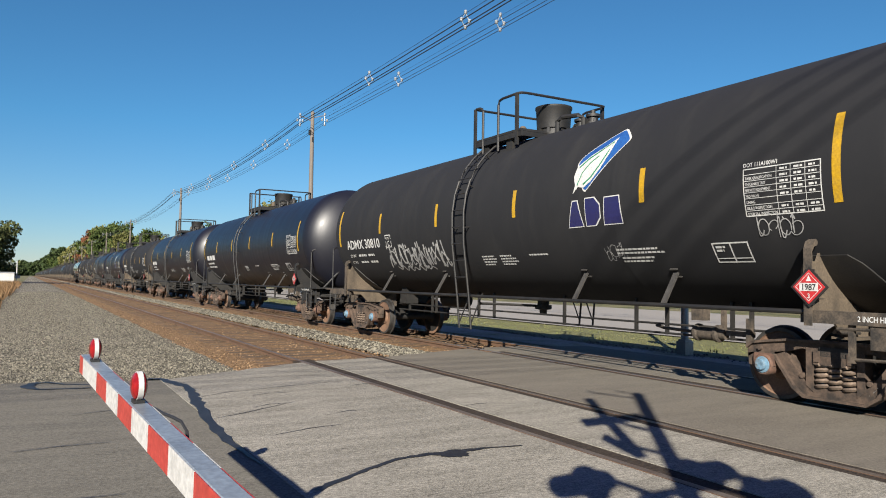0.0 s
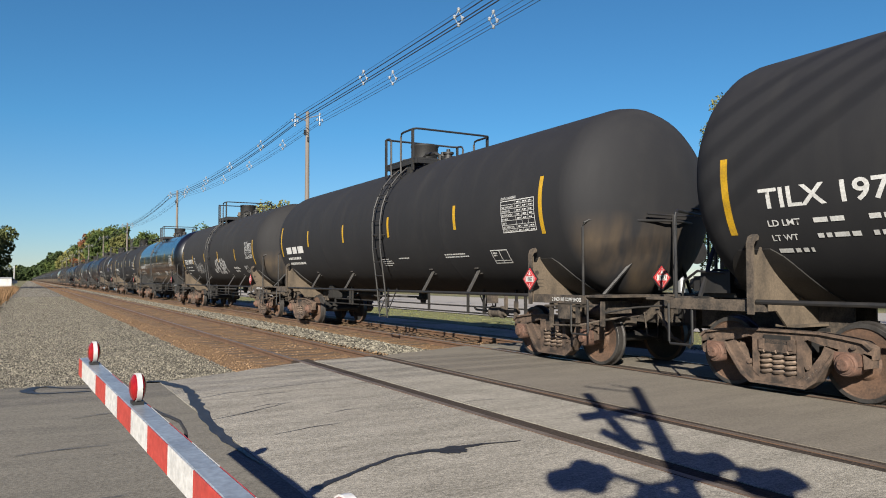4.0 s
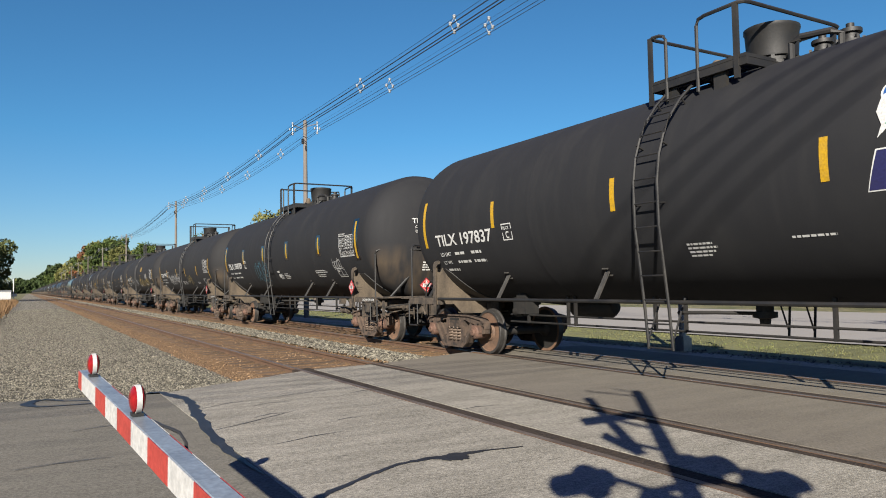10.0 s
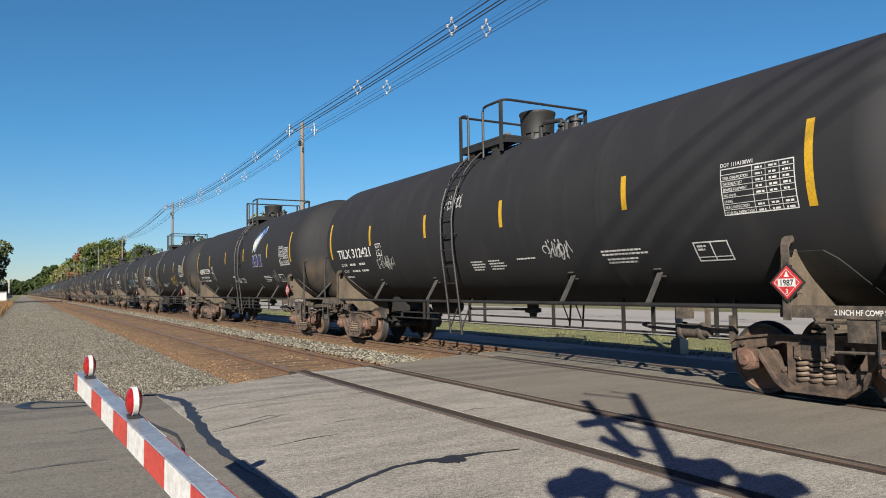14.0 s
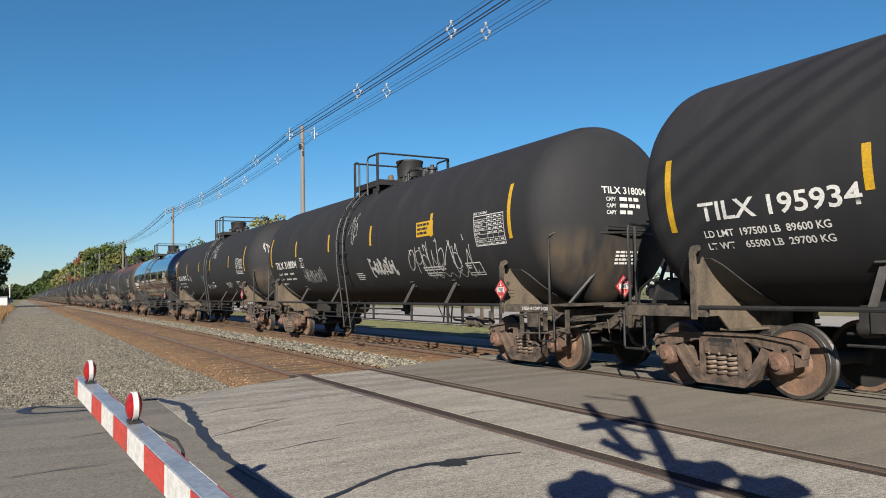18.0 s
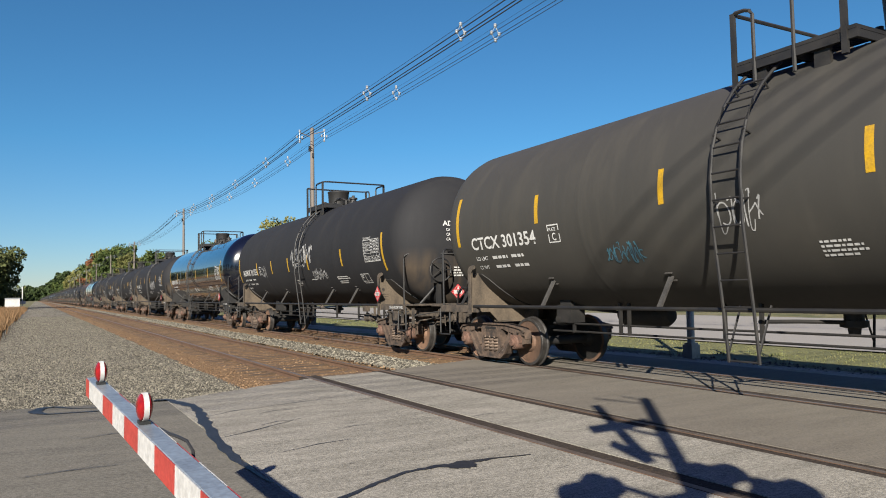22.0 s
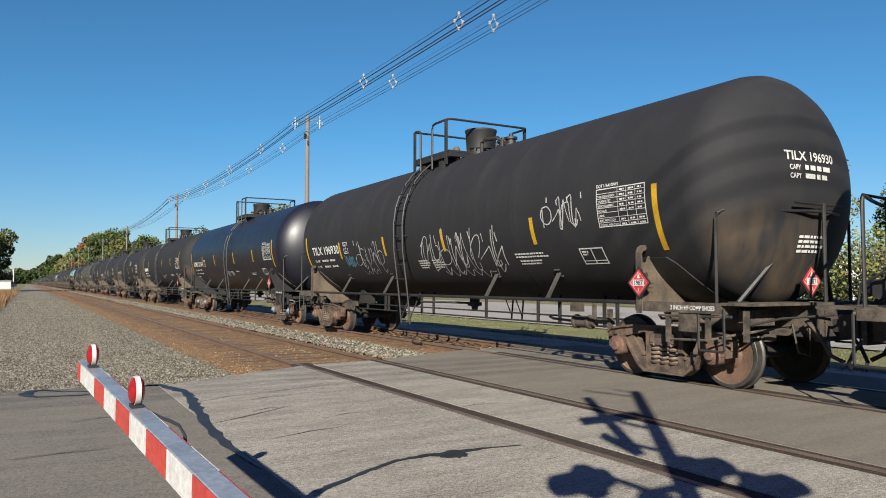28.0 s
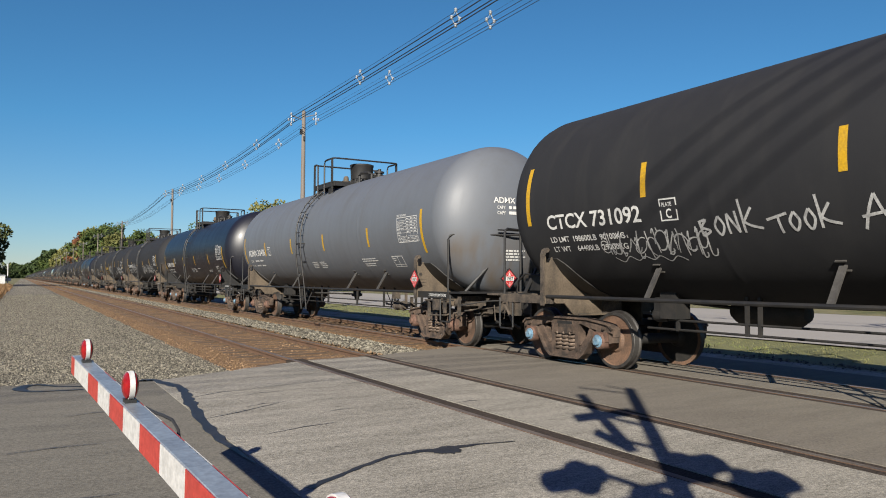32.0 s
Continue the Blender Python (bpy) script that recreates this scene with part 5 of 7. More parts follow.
# What sets each car apart: shell, mark, mark colour, drop of the strips, ladder place, extras.
LOOK = {
    BLACK: "matte black tank car with yellow strips and dusty trucks",
    WORN: "weathered black tank car, dusty and marked with spray paint",
    GLOSS: "glossy black tank car, newly painted, with yellow strips",
    NAVY: "shiny blue-black tank car that mirrors the sky",
    SATIN: "clean satin black tank car with rounded pale-lit ends",
    GREY: "light grey tank car with dusty trucks and yellow strips",
    OLIVE: "faded olive-grey tank car with faint spray paint",
    RUST_TOP: "black tank car with a rust-red band along its top",
}
A, B, C = 0.6, -0.75, 0.55
FLEET = {
    -8: (NAVY, "", 0, 0, A), -5: (SATIN, "", 0, 0, A), -2: (SATIN, "", 0, 0, A), -1: (SATIN, "", 0, 0, A),
    0: (BLACK, "ADMX 30810", 0, 0, A), 1: (BLACK, "TILX 198846", 0, 0, B), 2: (GLOSS, "ADMX 30873", 0, 0, A),
    3: (WORN, "TILX 198933", 0, 14, A), 4: (BLACK, "", 0, 6, B), 5: (BLACK, "TILX 197880", 0, 16, B), 6: (WORN, "UTLX 210461", 1, 6, A),
    7: (BLACK, "TILX 191438", 0, 16, A), 8: (WORN, "TILX 317955", 0, 16, A), 9: (WORN, "TCBX 194175", 0, 16, B), 10: (BLACK, "TILX 198789", 0, 6, A),
    11: (BLACK, "TILX 197837", 0, 4, A), 12: (BLACK, "TILX 198781", 0, 3, B), 13: (BLACK, "TILX 199879", 0, 0, A), 14: (BLACK, "ADMX 31334", 0, 0, B),
    15: (BLACK, "TILX 312421", 0, 3, A), 16: (RUST_TOP, "TILX 191056", 0, 0, B), 17: (NAVY, "", 0, 4, A), 18: (BLACK, "TILX 312315", 0, 0, B),
    19: (BLACK, "TILX 318004", 0, 0, A), 20: (BLACK, "TILX 195934", 0, 8, A), 21: (BLACK, "TILX 198873", 0, 0, B), 22: (NAVY, "ADMX 31297", 0, 8, A),
    23: (BLACK, "ADMX 31155", 0, 14, B), 24: (OLIVE, "CTCX 301354", 0, 0, C), 25: (BLACK, "ADMX 30132", 0, 16, B), 26: (BLACK, "TILX 195949", 0, 18, B),
    27: (BLACK, "TILX 195987", 0, 14, A), 28: (BLACK, "", 0, 5, A), 29: (SATIN, "ADMX 31264", 0, 14, B), 30: (BLACK, "TILX 196930", 0, 20, A),
    31: (BLACK, "UTLX 209979", 1, 5, B), 32: (BLACK, "TILX 198798", 0, 14, A), 33: (SATIN, "ADMX 31280", 0, 20, A), 34: (GREY, "ADMX 30406", 0, 14, A),
    35: (BLACK, "CTCX 731092", 0, 0, A),
}
SHELLS = (BLACK, BLACK, WORN, BLACK, SATIN, BLACK, BLACK, WORN)
SPRAYED = {     # car: (left end, width, foot angle, height, seed, paint, weight)
    0: ((4.4, 2.9, -44, 0.55, 1, SPRAY, 0.045), (-3.3, 0.4, -42, 0.25, 2, SPRAY, 0.008), (-6.1, 0.55, -33, 0.3, 3, SPRAY, 0.014)),
    3: ((4.2, 1.8, -42, 0.45, 4, SPRAY, 0.03), (-0.4, 1.8, -42, 0.6, 5, SPRAY, 0.09)),
    5: ((4.2, 1.0, -28, 0.4, 6, SPRAY, 0.03), (3.0, 0.8, -42, 0.35, 7, SPRAY, 0.03), (2.0, 1.0, -24, 0.45, 8, SPRAY, 0.04), (-4.3, 1.5, -36, 0.4, 44, SPRAY, 0.05)),
    6: ((3.6, 1.2, -44, 0.5, 9, SPRAY, 0.05), (-5.0, 0.8, -38, 0.3, 10, SPRAYGOLD, 0.03)),
    8: ((4.3, 0.9, -36, 0.5, 11, SPRAY, 0.03), (3.1, 2.6, -36, 0.45, 12, SPRAY, 0.022), (-0.2, 5.0, -40, 0.5, 13, SPRAYGOLD, 0.025), (-3.6, 0.9, -20, 0.35, 45, SPRAY, 0.03)),
    9: ((4.0, 3.2, -40, 0.5, 14, SPRAY, 0.035), (-1.5, 1.0, -44, 0.5, 46, SPRAYGOLD, 0.03)),
    10: ((3.0, 1.7, -43, 0.75, 15, SPRAYBLUE, 0.028), (-5.2, 0.6, -35, 0.3, 47, SPRAY, 0.02)),
    12: ((-2.3, 1.9, -32, 0.42, 16, SPRAYBLUE, 0.03), (-4.4, 0.9, -34, 0.5, 17, SPRAY, 0.025)),
    13: ((5.2, 1.8, -44, 0.65, 18, SPRAY, 0.035), (2.2, 1.0, -42, 0.55, 19, SPRAYGOLD, 0.04), (-3.0, 1.7, -38, 0.5, 20, SPRAYGOLD, 0.032)),
    14: ((4.3, 0.5, -36, 0.3, 21, SPRAY, 0.012), (-4.75, 0.35, -48, 0.5, 22, SPRAY, 0.014)),
    15: ((0.9, 0.6, 8, 0.25, 23, SPRAY, 0.02), (-2.2, 0.7, -38, 0.3, 24, SPRAY, 0.025), (4.4, 0.9, -36, 0.3, 48, SPRAY, 0.02)),
    16: ((4.6, 1.6, -36, 0.4, 25, SPRAY, 0.03), (1.8, 3.0, -40, 0.7, 26, SPRAY, 0.02)),
    18: ((-1.2, 1.0, 12, 0.75, 27, SPRAY, 0.025), (3.7, 0.35, -26, 0.3, 28, SPRAY, 0.02), (0.9, 0.6, -28, 0.3, 29, SPRAYBLUE, 0.03)),
    19: ((4.3, 1.8, -42, 0.4, 30, SPRAY, 0.02), (0.2, 0.5, -4, 0.75, 31, SPRAY, 0.02), (-0.9, 1.3, -40, 0.4, 32, SPRAY, 0.07), (-3.0, 2.6, -42, 0.7, 33, SPRAY, 0.025)),
    20: ((-4.6, 1.4, -34, 0.3, 34, SPRAY, 0.012),),
    21: ((-1.0, 2.6, -26, 0.5, 36, SPRAY, 0.04),),
    23: ((3.9, 0.5, -25, 0.35, 37, SPRAY, 0.02), (0.3, 2.2, -14, 0.55, 38, SPRAY, 0.05), (-1.7, 1.2, -36, 0.3, 49, SPRAY, 0.02)),
    24: ((0.8, 0.6, -26, 0.45, 39, SPRAY, 0.02), (-1.8, 1.0, -36, 0.5, 40, SPRAYBLUE, 0.02), (3.0, 0.8, -40, 0.3, 50, SPRAYBLUE, 0.02)),
    25: ((-2.0, 0.8, -22, 0.75, 41, SPRAY, 0.045), (5.0, 0.3, -34, 0.35, 42, SPRAY, 0.012)),
    26: ((4.2, 0.8, -34, 0.3, 51, SPRAY, 0.02), (2.1, 1.4, -18, 0.35, 52, SPRAY, 0.03), (2.0, 1.3, -34, 0.3, 53, SPRAY, 0.02), (-0.85, 1.3, -27, 0.75, 54, SPRAY, 0.035)),
    27: ((-2.4, 0.8, 2, 0.4, 55, SPRAY, 0.03), (-4.0, 0.6, -40, 0.3, 56, SPRAYGOLD, 0.03)),
    30: ((4.3, 0.5, -38, 0.28, 57, SPRAYBLUE, 0.04), (3.6, 1.7, -44, 0.75, 58, SPRAY, 0.02), (-0.1, 3.2, -48, 0.85, 59, SPRAY, 0.024), (-4.6, 1.0, -20, 0.5, 60, SPRAY, 0.022)),
    31: ((4.9, 0.5, -38, 0.3, 61, SPRAYGOLD, 0.02), (4.0, 1.9, -36, 0.75, 62, SPRAY, 0.05), (-2.8, 1.9, -42, 0.6, 63, SPRAY, 0.045), (-4.85, 1.4, -42, 0.55, 67, SPRAY, 0.04)),
    32: ((4.9, 2.4, -36, 0.6, 64, SPRAY, 0.03), (-0.8, 4.6, -40, 0.5, 65, SPRAY, 0.03)),
    35: ((5.6, 2.0, -44, 0.4, 66, SPRAY, 0.02),),
}
SHIFT = dict(enumerate((0.04, 0.04, 0.05, 0.18, 0.2, 0.24, 0.3, 0.37, 0.29, 0.28, 0.32, 0.24, 0.19, 0.16, 0.0, 0.12, 0.17, 0.2, 0.12, 0.13, 0.2, 0.24, 0.16, 0.09, 0.1,
                        -0.13, -0.18, -0.24, -0.3, -0.35, -0.33, -0.28, -0.27, -0.12, -0.18, -0.28)))


def dress(k, car):
    """Paint marks, lettering and small fittings of one car."""
    shell, mark, yellow, drop, lad = FLEET.get(k, (SHELLS[k % 8], "", 0, 4, A))
    tagged(car, LOOK[shell])
    rnd = random.Random(k * 7 + 3)
    ink = CREAM if yellow else WHITE
    add_stripes(car, drop, OWN_STRIPES.get(k, STRIPE_Y))
    add_placards(car)
    common_mark(car, ("data_panel",), panel_mesh, -5.95, 0.5, WHITE, "white ruled data table")
    common_mark(car, ("stencil_box",), stencil_mesh, -5.32, -34, WHITE, "white stencilled box")
    for n, (y, a, w, rows) in enumerate(((0.2, -36, 0.48, 4), (-0.42, -36, 0.52, 4), (-1.35, -36, 0.75, 1), (-3.55, -35, 0.95, 2), (-3.62, -41, 0.75, 2))):
        if (k + n) % 4 or k in (0, 15):
            common_mark(car, ("stencil_note", n), lambda: notes_mesh(30 + n, w, rows), y, a, WHITE, "small white print")
    if k in (1, 10, 12, 13):
        for i, y in enumerate(OWN_STRIPES.get(k, STRIPE_Y)):
            bm = bmesh.new()
            rect(bm, -0.17, -0.06, 0.17, (1.06 if i in (0, 5) else 0.56))
            add_mark(car, "fresh_paint_patch", sliced(bm, 0.1), y, (-18.5 if i in (0, 5) else -9.0) - drop, GLOSS, 0.0022, "fresh black paint patch behind the strip")
    if k in (0, 29, 33, 35):
        blue = shared("bearing_cap", end_cap_mesh, CAPBLUE)
        for o in car.children_recursive:
            if o.name.startswith("bearing_cap"):
                o.data = blue
    for x, z, w, h, seed in {18: ((-1.1, 3.05, 0.5, 0.36, 71), (0.55, 2.7, 0.45, 0.6, 72)), 21: ((-1.0, 3.0, 0.75, 0.42, 73),)}.get(k, ()):
        bm = scribble(w, h, seed, 0.02)
        for v in bm.verts:
            v.co.x, v.co.y = v.co.x + x, v.co.y + z
        part("graffiti", on_head(bm, 0.007), SPRAY, car, "loose sprayed strokes on the head", smooth=False)
    if mark:
        bm = letters(mark, 0.24)
        w = max(v.co.x for v in bm.verts)
        for v in bm.verts:
            v.co.x *= 2.1 / w
        add_mark(car, "reporting_mark", sliced(bm, 0.08), 6.6 if k == 6 else 6.76, -29 if k == 33 else -22, ink, label="stencilled letters and figures")
        if k != 6:
            common_mark(car, ("plate_mark", yellow), plate_mark_mesh, 4.3, -23, ink, "square stencil")
        lines = {7: ("LD LMT  195400 LB  88600 KG", "LT WT    67600 LB  30700 KG"), 21: ("LD LMT  196800 LB  89250 KG", "LT WT    66200 LB  30050 KG"),
                 20: ("LD LMT  197500 LB  89600 KG", "LT WT    65500 LB  29700 KG"), 33: ("LD LMT  198500LB  90050 KG", "LT WT    64500 LB  29250 KG"),
                 6: ("LD LMT   196900 LB   89 350 KG", "LT WT     66100 LB   29 950 KG"), 14: ("LD LMT  198100LB  89900KG", "LT WT    64900LB  29400KG"),
                 8: ("LD LMT  198200LB  89900KG", "LT WT    64900LB  29400KG"), 35: ("LD LMT  198600LB  90100KG", "LT WT    64400LB  29200KG")}.get(k)
        if lines:
            for i, text in enumerate(lines):
                bm = letters(text, 0.095)
                w = max(v.co.x for v in bm.verts)
                for v in bm.verts:
                    v.co.x *= 1.7 / w
                add_mark(car, "weight_line", bm, 6.76, {6: -37, 33: -38}.get(k, -31) - 7 * i, ink, 0.005, label="small stencilled letters and figures")
            if k == 6:
                add_mark(car, "slogan_line", fitted("THE TANK CAR PEOPLE", 0.075, 1.05, 0, 0), 6.62, -29.5, ink, 0.005, "short line of yellow letters")
            if k == 33:
                add_mark(car, "weight_line", fitted("NEW  11-07", 0.08, 0.55, 0, 0), 6.7, -52, ink, 0.005, label="small stencilled letters and figures")
        else:
            common_mark(car, ("weight_lines", yellow, k % 2), lambda: weight_mesh(k), 6.74, -27, ink, "lines of small stencilled print", 0.005)
        part("end_mark", on_head(sliced(fitted(mark, 0.125, 1.0, -0.58, 3.05), 0.1, 0)), ink, car, "stencilled letters and figures on the head", smooth=False)
        caps = {5: ("CAPY  30140  US GAL", "CAPY  114 092   L"), 13: ("CAPY  30110 US GAL", "CAPY  25073 IMP GAL", "CAPY  113979 L"),
                18: ("CAPY  30090 US GAL", "CAPY  25056 IMP GAL", "CAPY  113903 L"),
                15: ("CAPY  30080 US GAL", "CAPY  25048 IMP GAL", "CAPY  113885 L"), 32: ("CAPY  30130  US GAL", "CAPY  114 054   L")}.get(k)
        if caps:
            for i, text in enumerate(caps):
                part("capacity_line", on_head(sliced(fitted(text, 0.07, 0.9 * len(text) / 19, -0.51, 2.92 - 0.115 * i), 0.1, 0)), ink, car, "small stencilled letters and figures", smooth=False)
        else:
            head_lines(car, "capacity_lines", yellow, -0.51, 2.99, 0.9, 2 + k % 2, 0.065, 0.05, ink)
        head_lines(car, "tank_class_lines", yellow, -0.28, 2.06, 0.62, 4, 0.036, 0.028, ink)
    else:
        common_mark(car, ("blurred_mark",), lambda: blurred_mark(), 6.76, -13, WHITE, "line of stencilled print")
    if k in (0, 5, 11, 14, -4):
        add_logo(car, {0: -2.75, 14: -2.72, 5: -2.45, 11: -2.45}.get(k, -2.75), {5: 4}.get(k, 2))
    for i, (y, w, a, h, seed, mat, wt_) in enumerate(SPRAYED.get(k, ())):
        add_mark(car, "graffiti", scribble(w, h, seed, wt_), y, a, mat, 0.0055 + 0.0015 * i, "loose sprayed strokes")
    if k < 0 and k % 3 == 0:
        add_mark(car, "graffiti", scribble(rnd.uniform(1.2, 3), 0.6, k, 0.06), rnd.uniform(-1, 4), -42, SPRAY, 0.0055, "loose sprayed strokes")
    if k == 35:
        for text, y, w, h in (("BONK", 3.68, 0.17, 0.23), ("TOOK", 2.62, 0.15, 0.21), ("A", 1.58, 0.28, 0.32)):
            add_mark(car, "graffiti", hand_letters(text, w, h), y, -33, SPRAY, 0.006, "sprayed words")
    if k in (8, 19, 20):
        bm = bmesh.new()
        rect(bm, 0, 0, 0.75, 0.32)
        y, a = {8: (-1.2, 2), 19: (-3.6, -8), 20: (-4.0, -8)}[k]
        add_mark(car, "notice", sliced(bm, 0.1), y, a, YELLOW, 0.003, "yellow notice with small print")
        bm = bmesh.new()
        bars(bm, 0.06, 0.28, 0.62, 3, 0.05, 0.04, rnd)
        add_mark(car, "notice_print", bm, y, a, INK, 0.007, "dark small print")
    if k in (5, 6, 7, 8, 9, 13, 18, 21, 23):
        add_brake(car)
    bm = bmesh.new()
    if k in (10, 12, 14, 18, 25, 31):
        rect(bm, 0, 0, 0.24, 0.26)
        add_mark(car, "small_notice", bm, lad - 0.35 if k != 14 else 0.8, -42, WHITE, 0.003, "small pale notice")
    else:
        bm.free()


def head_lines(car, name, yellow, x, y, w, rows, h, gap, ink):
    key = (name, yellow, rows)
    if key not in SHARED_MARK:
        bm = bmesh.new()
        rnd = random.Random(rows + 40)
        if name == "capacity_lines":
            for i in range(rows):
                joined(bm, fitted("CAPY", 0.07, 0.2, x, y - 0.07 - 0.115 * i))
                bars(bm, x + 0.28, y - 0.115 * i, w - 0.28 - 0.1 * i, 1, h, 0, rnd)
        else:
            bars(bm, x, y, w, rows, h, gap, rnd)
        SHARED_MARK[key] = part(name, on_head(sliced(bm, 0.1, 0)), ink, car, "lines of small stencilled print", smooth=False).data
    else:
        link(name, SHARED_MARK[key], car, "lines of small stencilled print")


def joined(bm, other):
    me = bpy.data.meshes.new("tmp")
    other.to_mesh(me)
    other.free()
    bm.from_mesh(me)
    bpy.data.meshes.remove(me)
    return bm


def weight_mesh(k):
    """Two lines that begin with readable words and go on in small print."""
    rnd = random.Random(k)
    bm = bmesh.new()
    for i, text in enumerate(("LD LMT", "LT WT")):
        y = -0.1 - 0.19 * i
        joined(bm, fitted(text, 0.08, 0.42 if i == 0 else 0.34, 0.02, y))
        bars(bm, 0.6, y + 0.07, 0.52, 1, 0.058, 0, rnd)
        bars(bm, 1.22, y + 0.07, 0.46, 1, 0.058, 0, rnd)
    if k % 2:
        bars(bm, 0.05, -0.4, 0.45, 1, 0.06, 0, rnd)
    return bm


def blurred_mark():
    bm = bmesh.new()
    bars(bm, 0, 0, 2.2, 1, 0.22, 0, random.Random(3))
    bars(bm, 0, -0.34, 1.6, 2, 0.08, 0.1, random.Random(4))
    return bm


# ---- the train ----
MODELS, CARS = {}, {}
for k in range(-8, 37):
    shell, _, _, _, lad = FLEET.get(k, (SHELLS[k % 8], "", 0, 4, A))
    if (shell, lad) not in MODELS:
        MODELS[shell, lad] = base_car(lad, shell)
        CARS[k] = MODELS[shell, lad]
        MODELS[shell, lad] = (CARS[k], k)
for (shell, lad), (ob, k0) in MODELS.items():
    for k in range(-8, 37):
        s2, _, _, _, l2 = FLEET.get(k, (SHELLS[k % 8], "", 0, 4, A))
        if (s2, l2) == (shell, lad) and k not in CARS:
            CARS[k] = copy_thing(ob, Matrix())


def far_truck_mesh():
    """A truck as one casting, for cars that stay far off."""
    bm = joined(sideframe_mesh(), mirrored(sideframe_mesh()))
    box(bm, (0, 0, 0.62), (2.0, 0.36, 0.22))
    for s in (-1, 1):
        lathe(bm, [(-0.81, 0), (-0.81, 0.45), (-0.67, 0.48), (-0.67, 0.1), (0.67, 0.1), (0.67, 0.48), (0.81, 0.45), (0.81, 0)], 20, Matrix.Translation((0, s * 0.889, 0.457)))
    return bm


def far_car(shell):
    """A tank car of the train's head, which is never near: shell, trucks, ends, ladder and top gear."""
    car = empty("tank_car", category="tank car", group="tank cars of the train")
    tagged(car, LOOK[shell])
    link("tank", shared("tank", tank_mesh, shell), car)
    for m in (Matrix(), HALF_TURN):
        link("truck", shared("far_truck", far_truck_mesh, TRUCK, False), car).matrix_basis = m @ Matrix.Translation((0, TRUCK_Y, 0))
        link("end_platform", shared("end_platform", platform_mesh, DUSTY), car).matrix_basis = m
        link("body_bolster", shared("body_bolster", saddle_mesh, DUSTY, False), car).matrix_basis = m @ Matrix.Translation((0, -TRUCK_Y, 0))
    ld = link("ladder", shared("ladder", ladder_mesh, FRAME), car)
    ld.location.y = A
    for nm, make in (("top_railing", top_rail_mesh), ("manway", manway_mesh)):
        link(nm, shared(nm, make, FRAME), car).location.y = DOME_Y[A]
    return car


FAR_MODELS = {}
for k in range(-88, -8):
    shell = SHELLS[k % 8]
    if shell in FAR_MODELS:
        CARS[k] = copy_thing(FAR_MODELS[shell], Matrix())
    else:
        CARS[k] = FAR_MODELS[shell] = far_car(shell)
for k in sorted(CARS):
    CARS[k].location = (FAR_X, 11.84 + SHIFT.get(k, 0.0) - PITCH * k, 0)
    if k >= -8:
        dress(k, CARS[k])


# ---- crossing gate and signal ----
REDSTRIPE = paint("gate_red", (0.55, 0.06, 0.045), (0.42, 0.06, 0.05), 0.4, scale=6.0, amount=(0.5, 0.9), bumps=0.05)
WHITESTRIPE = paint("gate_white", (0.72, 0.71, 0.69), (0.52, 0.51, 0.49), 0.4, scale=6.0, amount=(0.5, 0.9), bumps=0.05)
ALUMINIUM = paint("gate_aluminium", (0.42, 0.47, 0.52), (0.3, 0.33, 0.37), 0.38, 0.35, scale=7.0, bumps=0.08)
LENS = paint("lamp_red_lens", (0.35, 0.012, 0.015), (0.25, 0.01, 0.012), 0.12, scale=9.0, bumps=0.0)
LAMPWHITE = paint("lamp_white_band", (0.75, 0.74, 0.72), (0.55, 0.54, 0.52), 0.4, scale=9.0, bumps=0.0)
SIGNALBLACK = paint("signal_black", (0.02, 0.02, 0.02), (0.04, 0.04, 0.04), 0.5, scale=4.0)
MAST = Vector((0.42, -0.6, 0.0))
TIP, HEEL = Vector((0.305, 4.72, 0.924)), Vector((0.622, -0.5, 0.742))


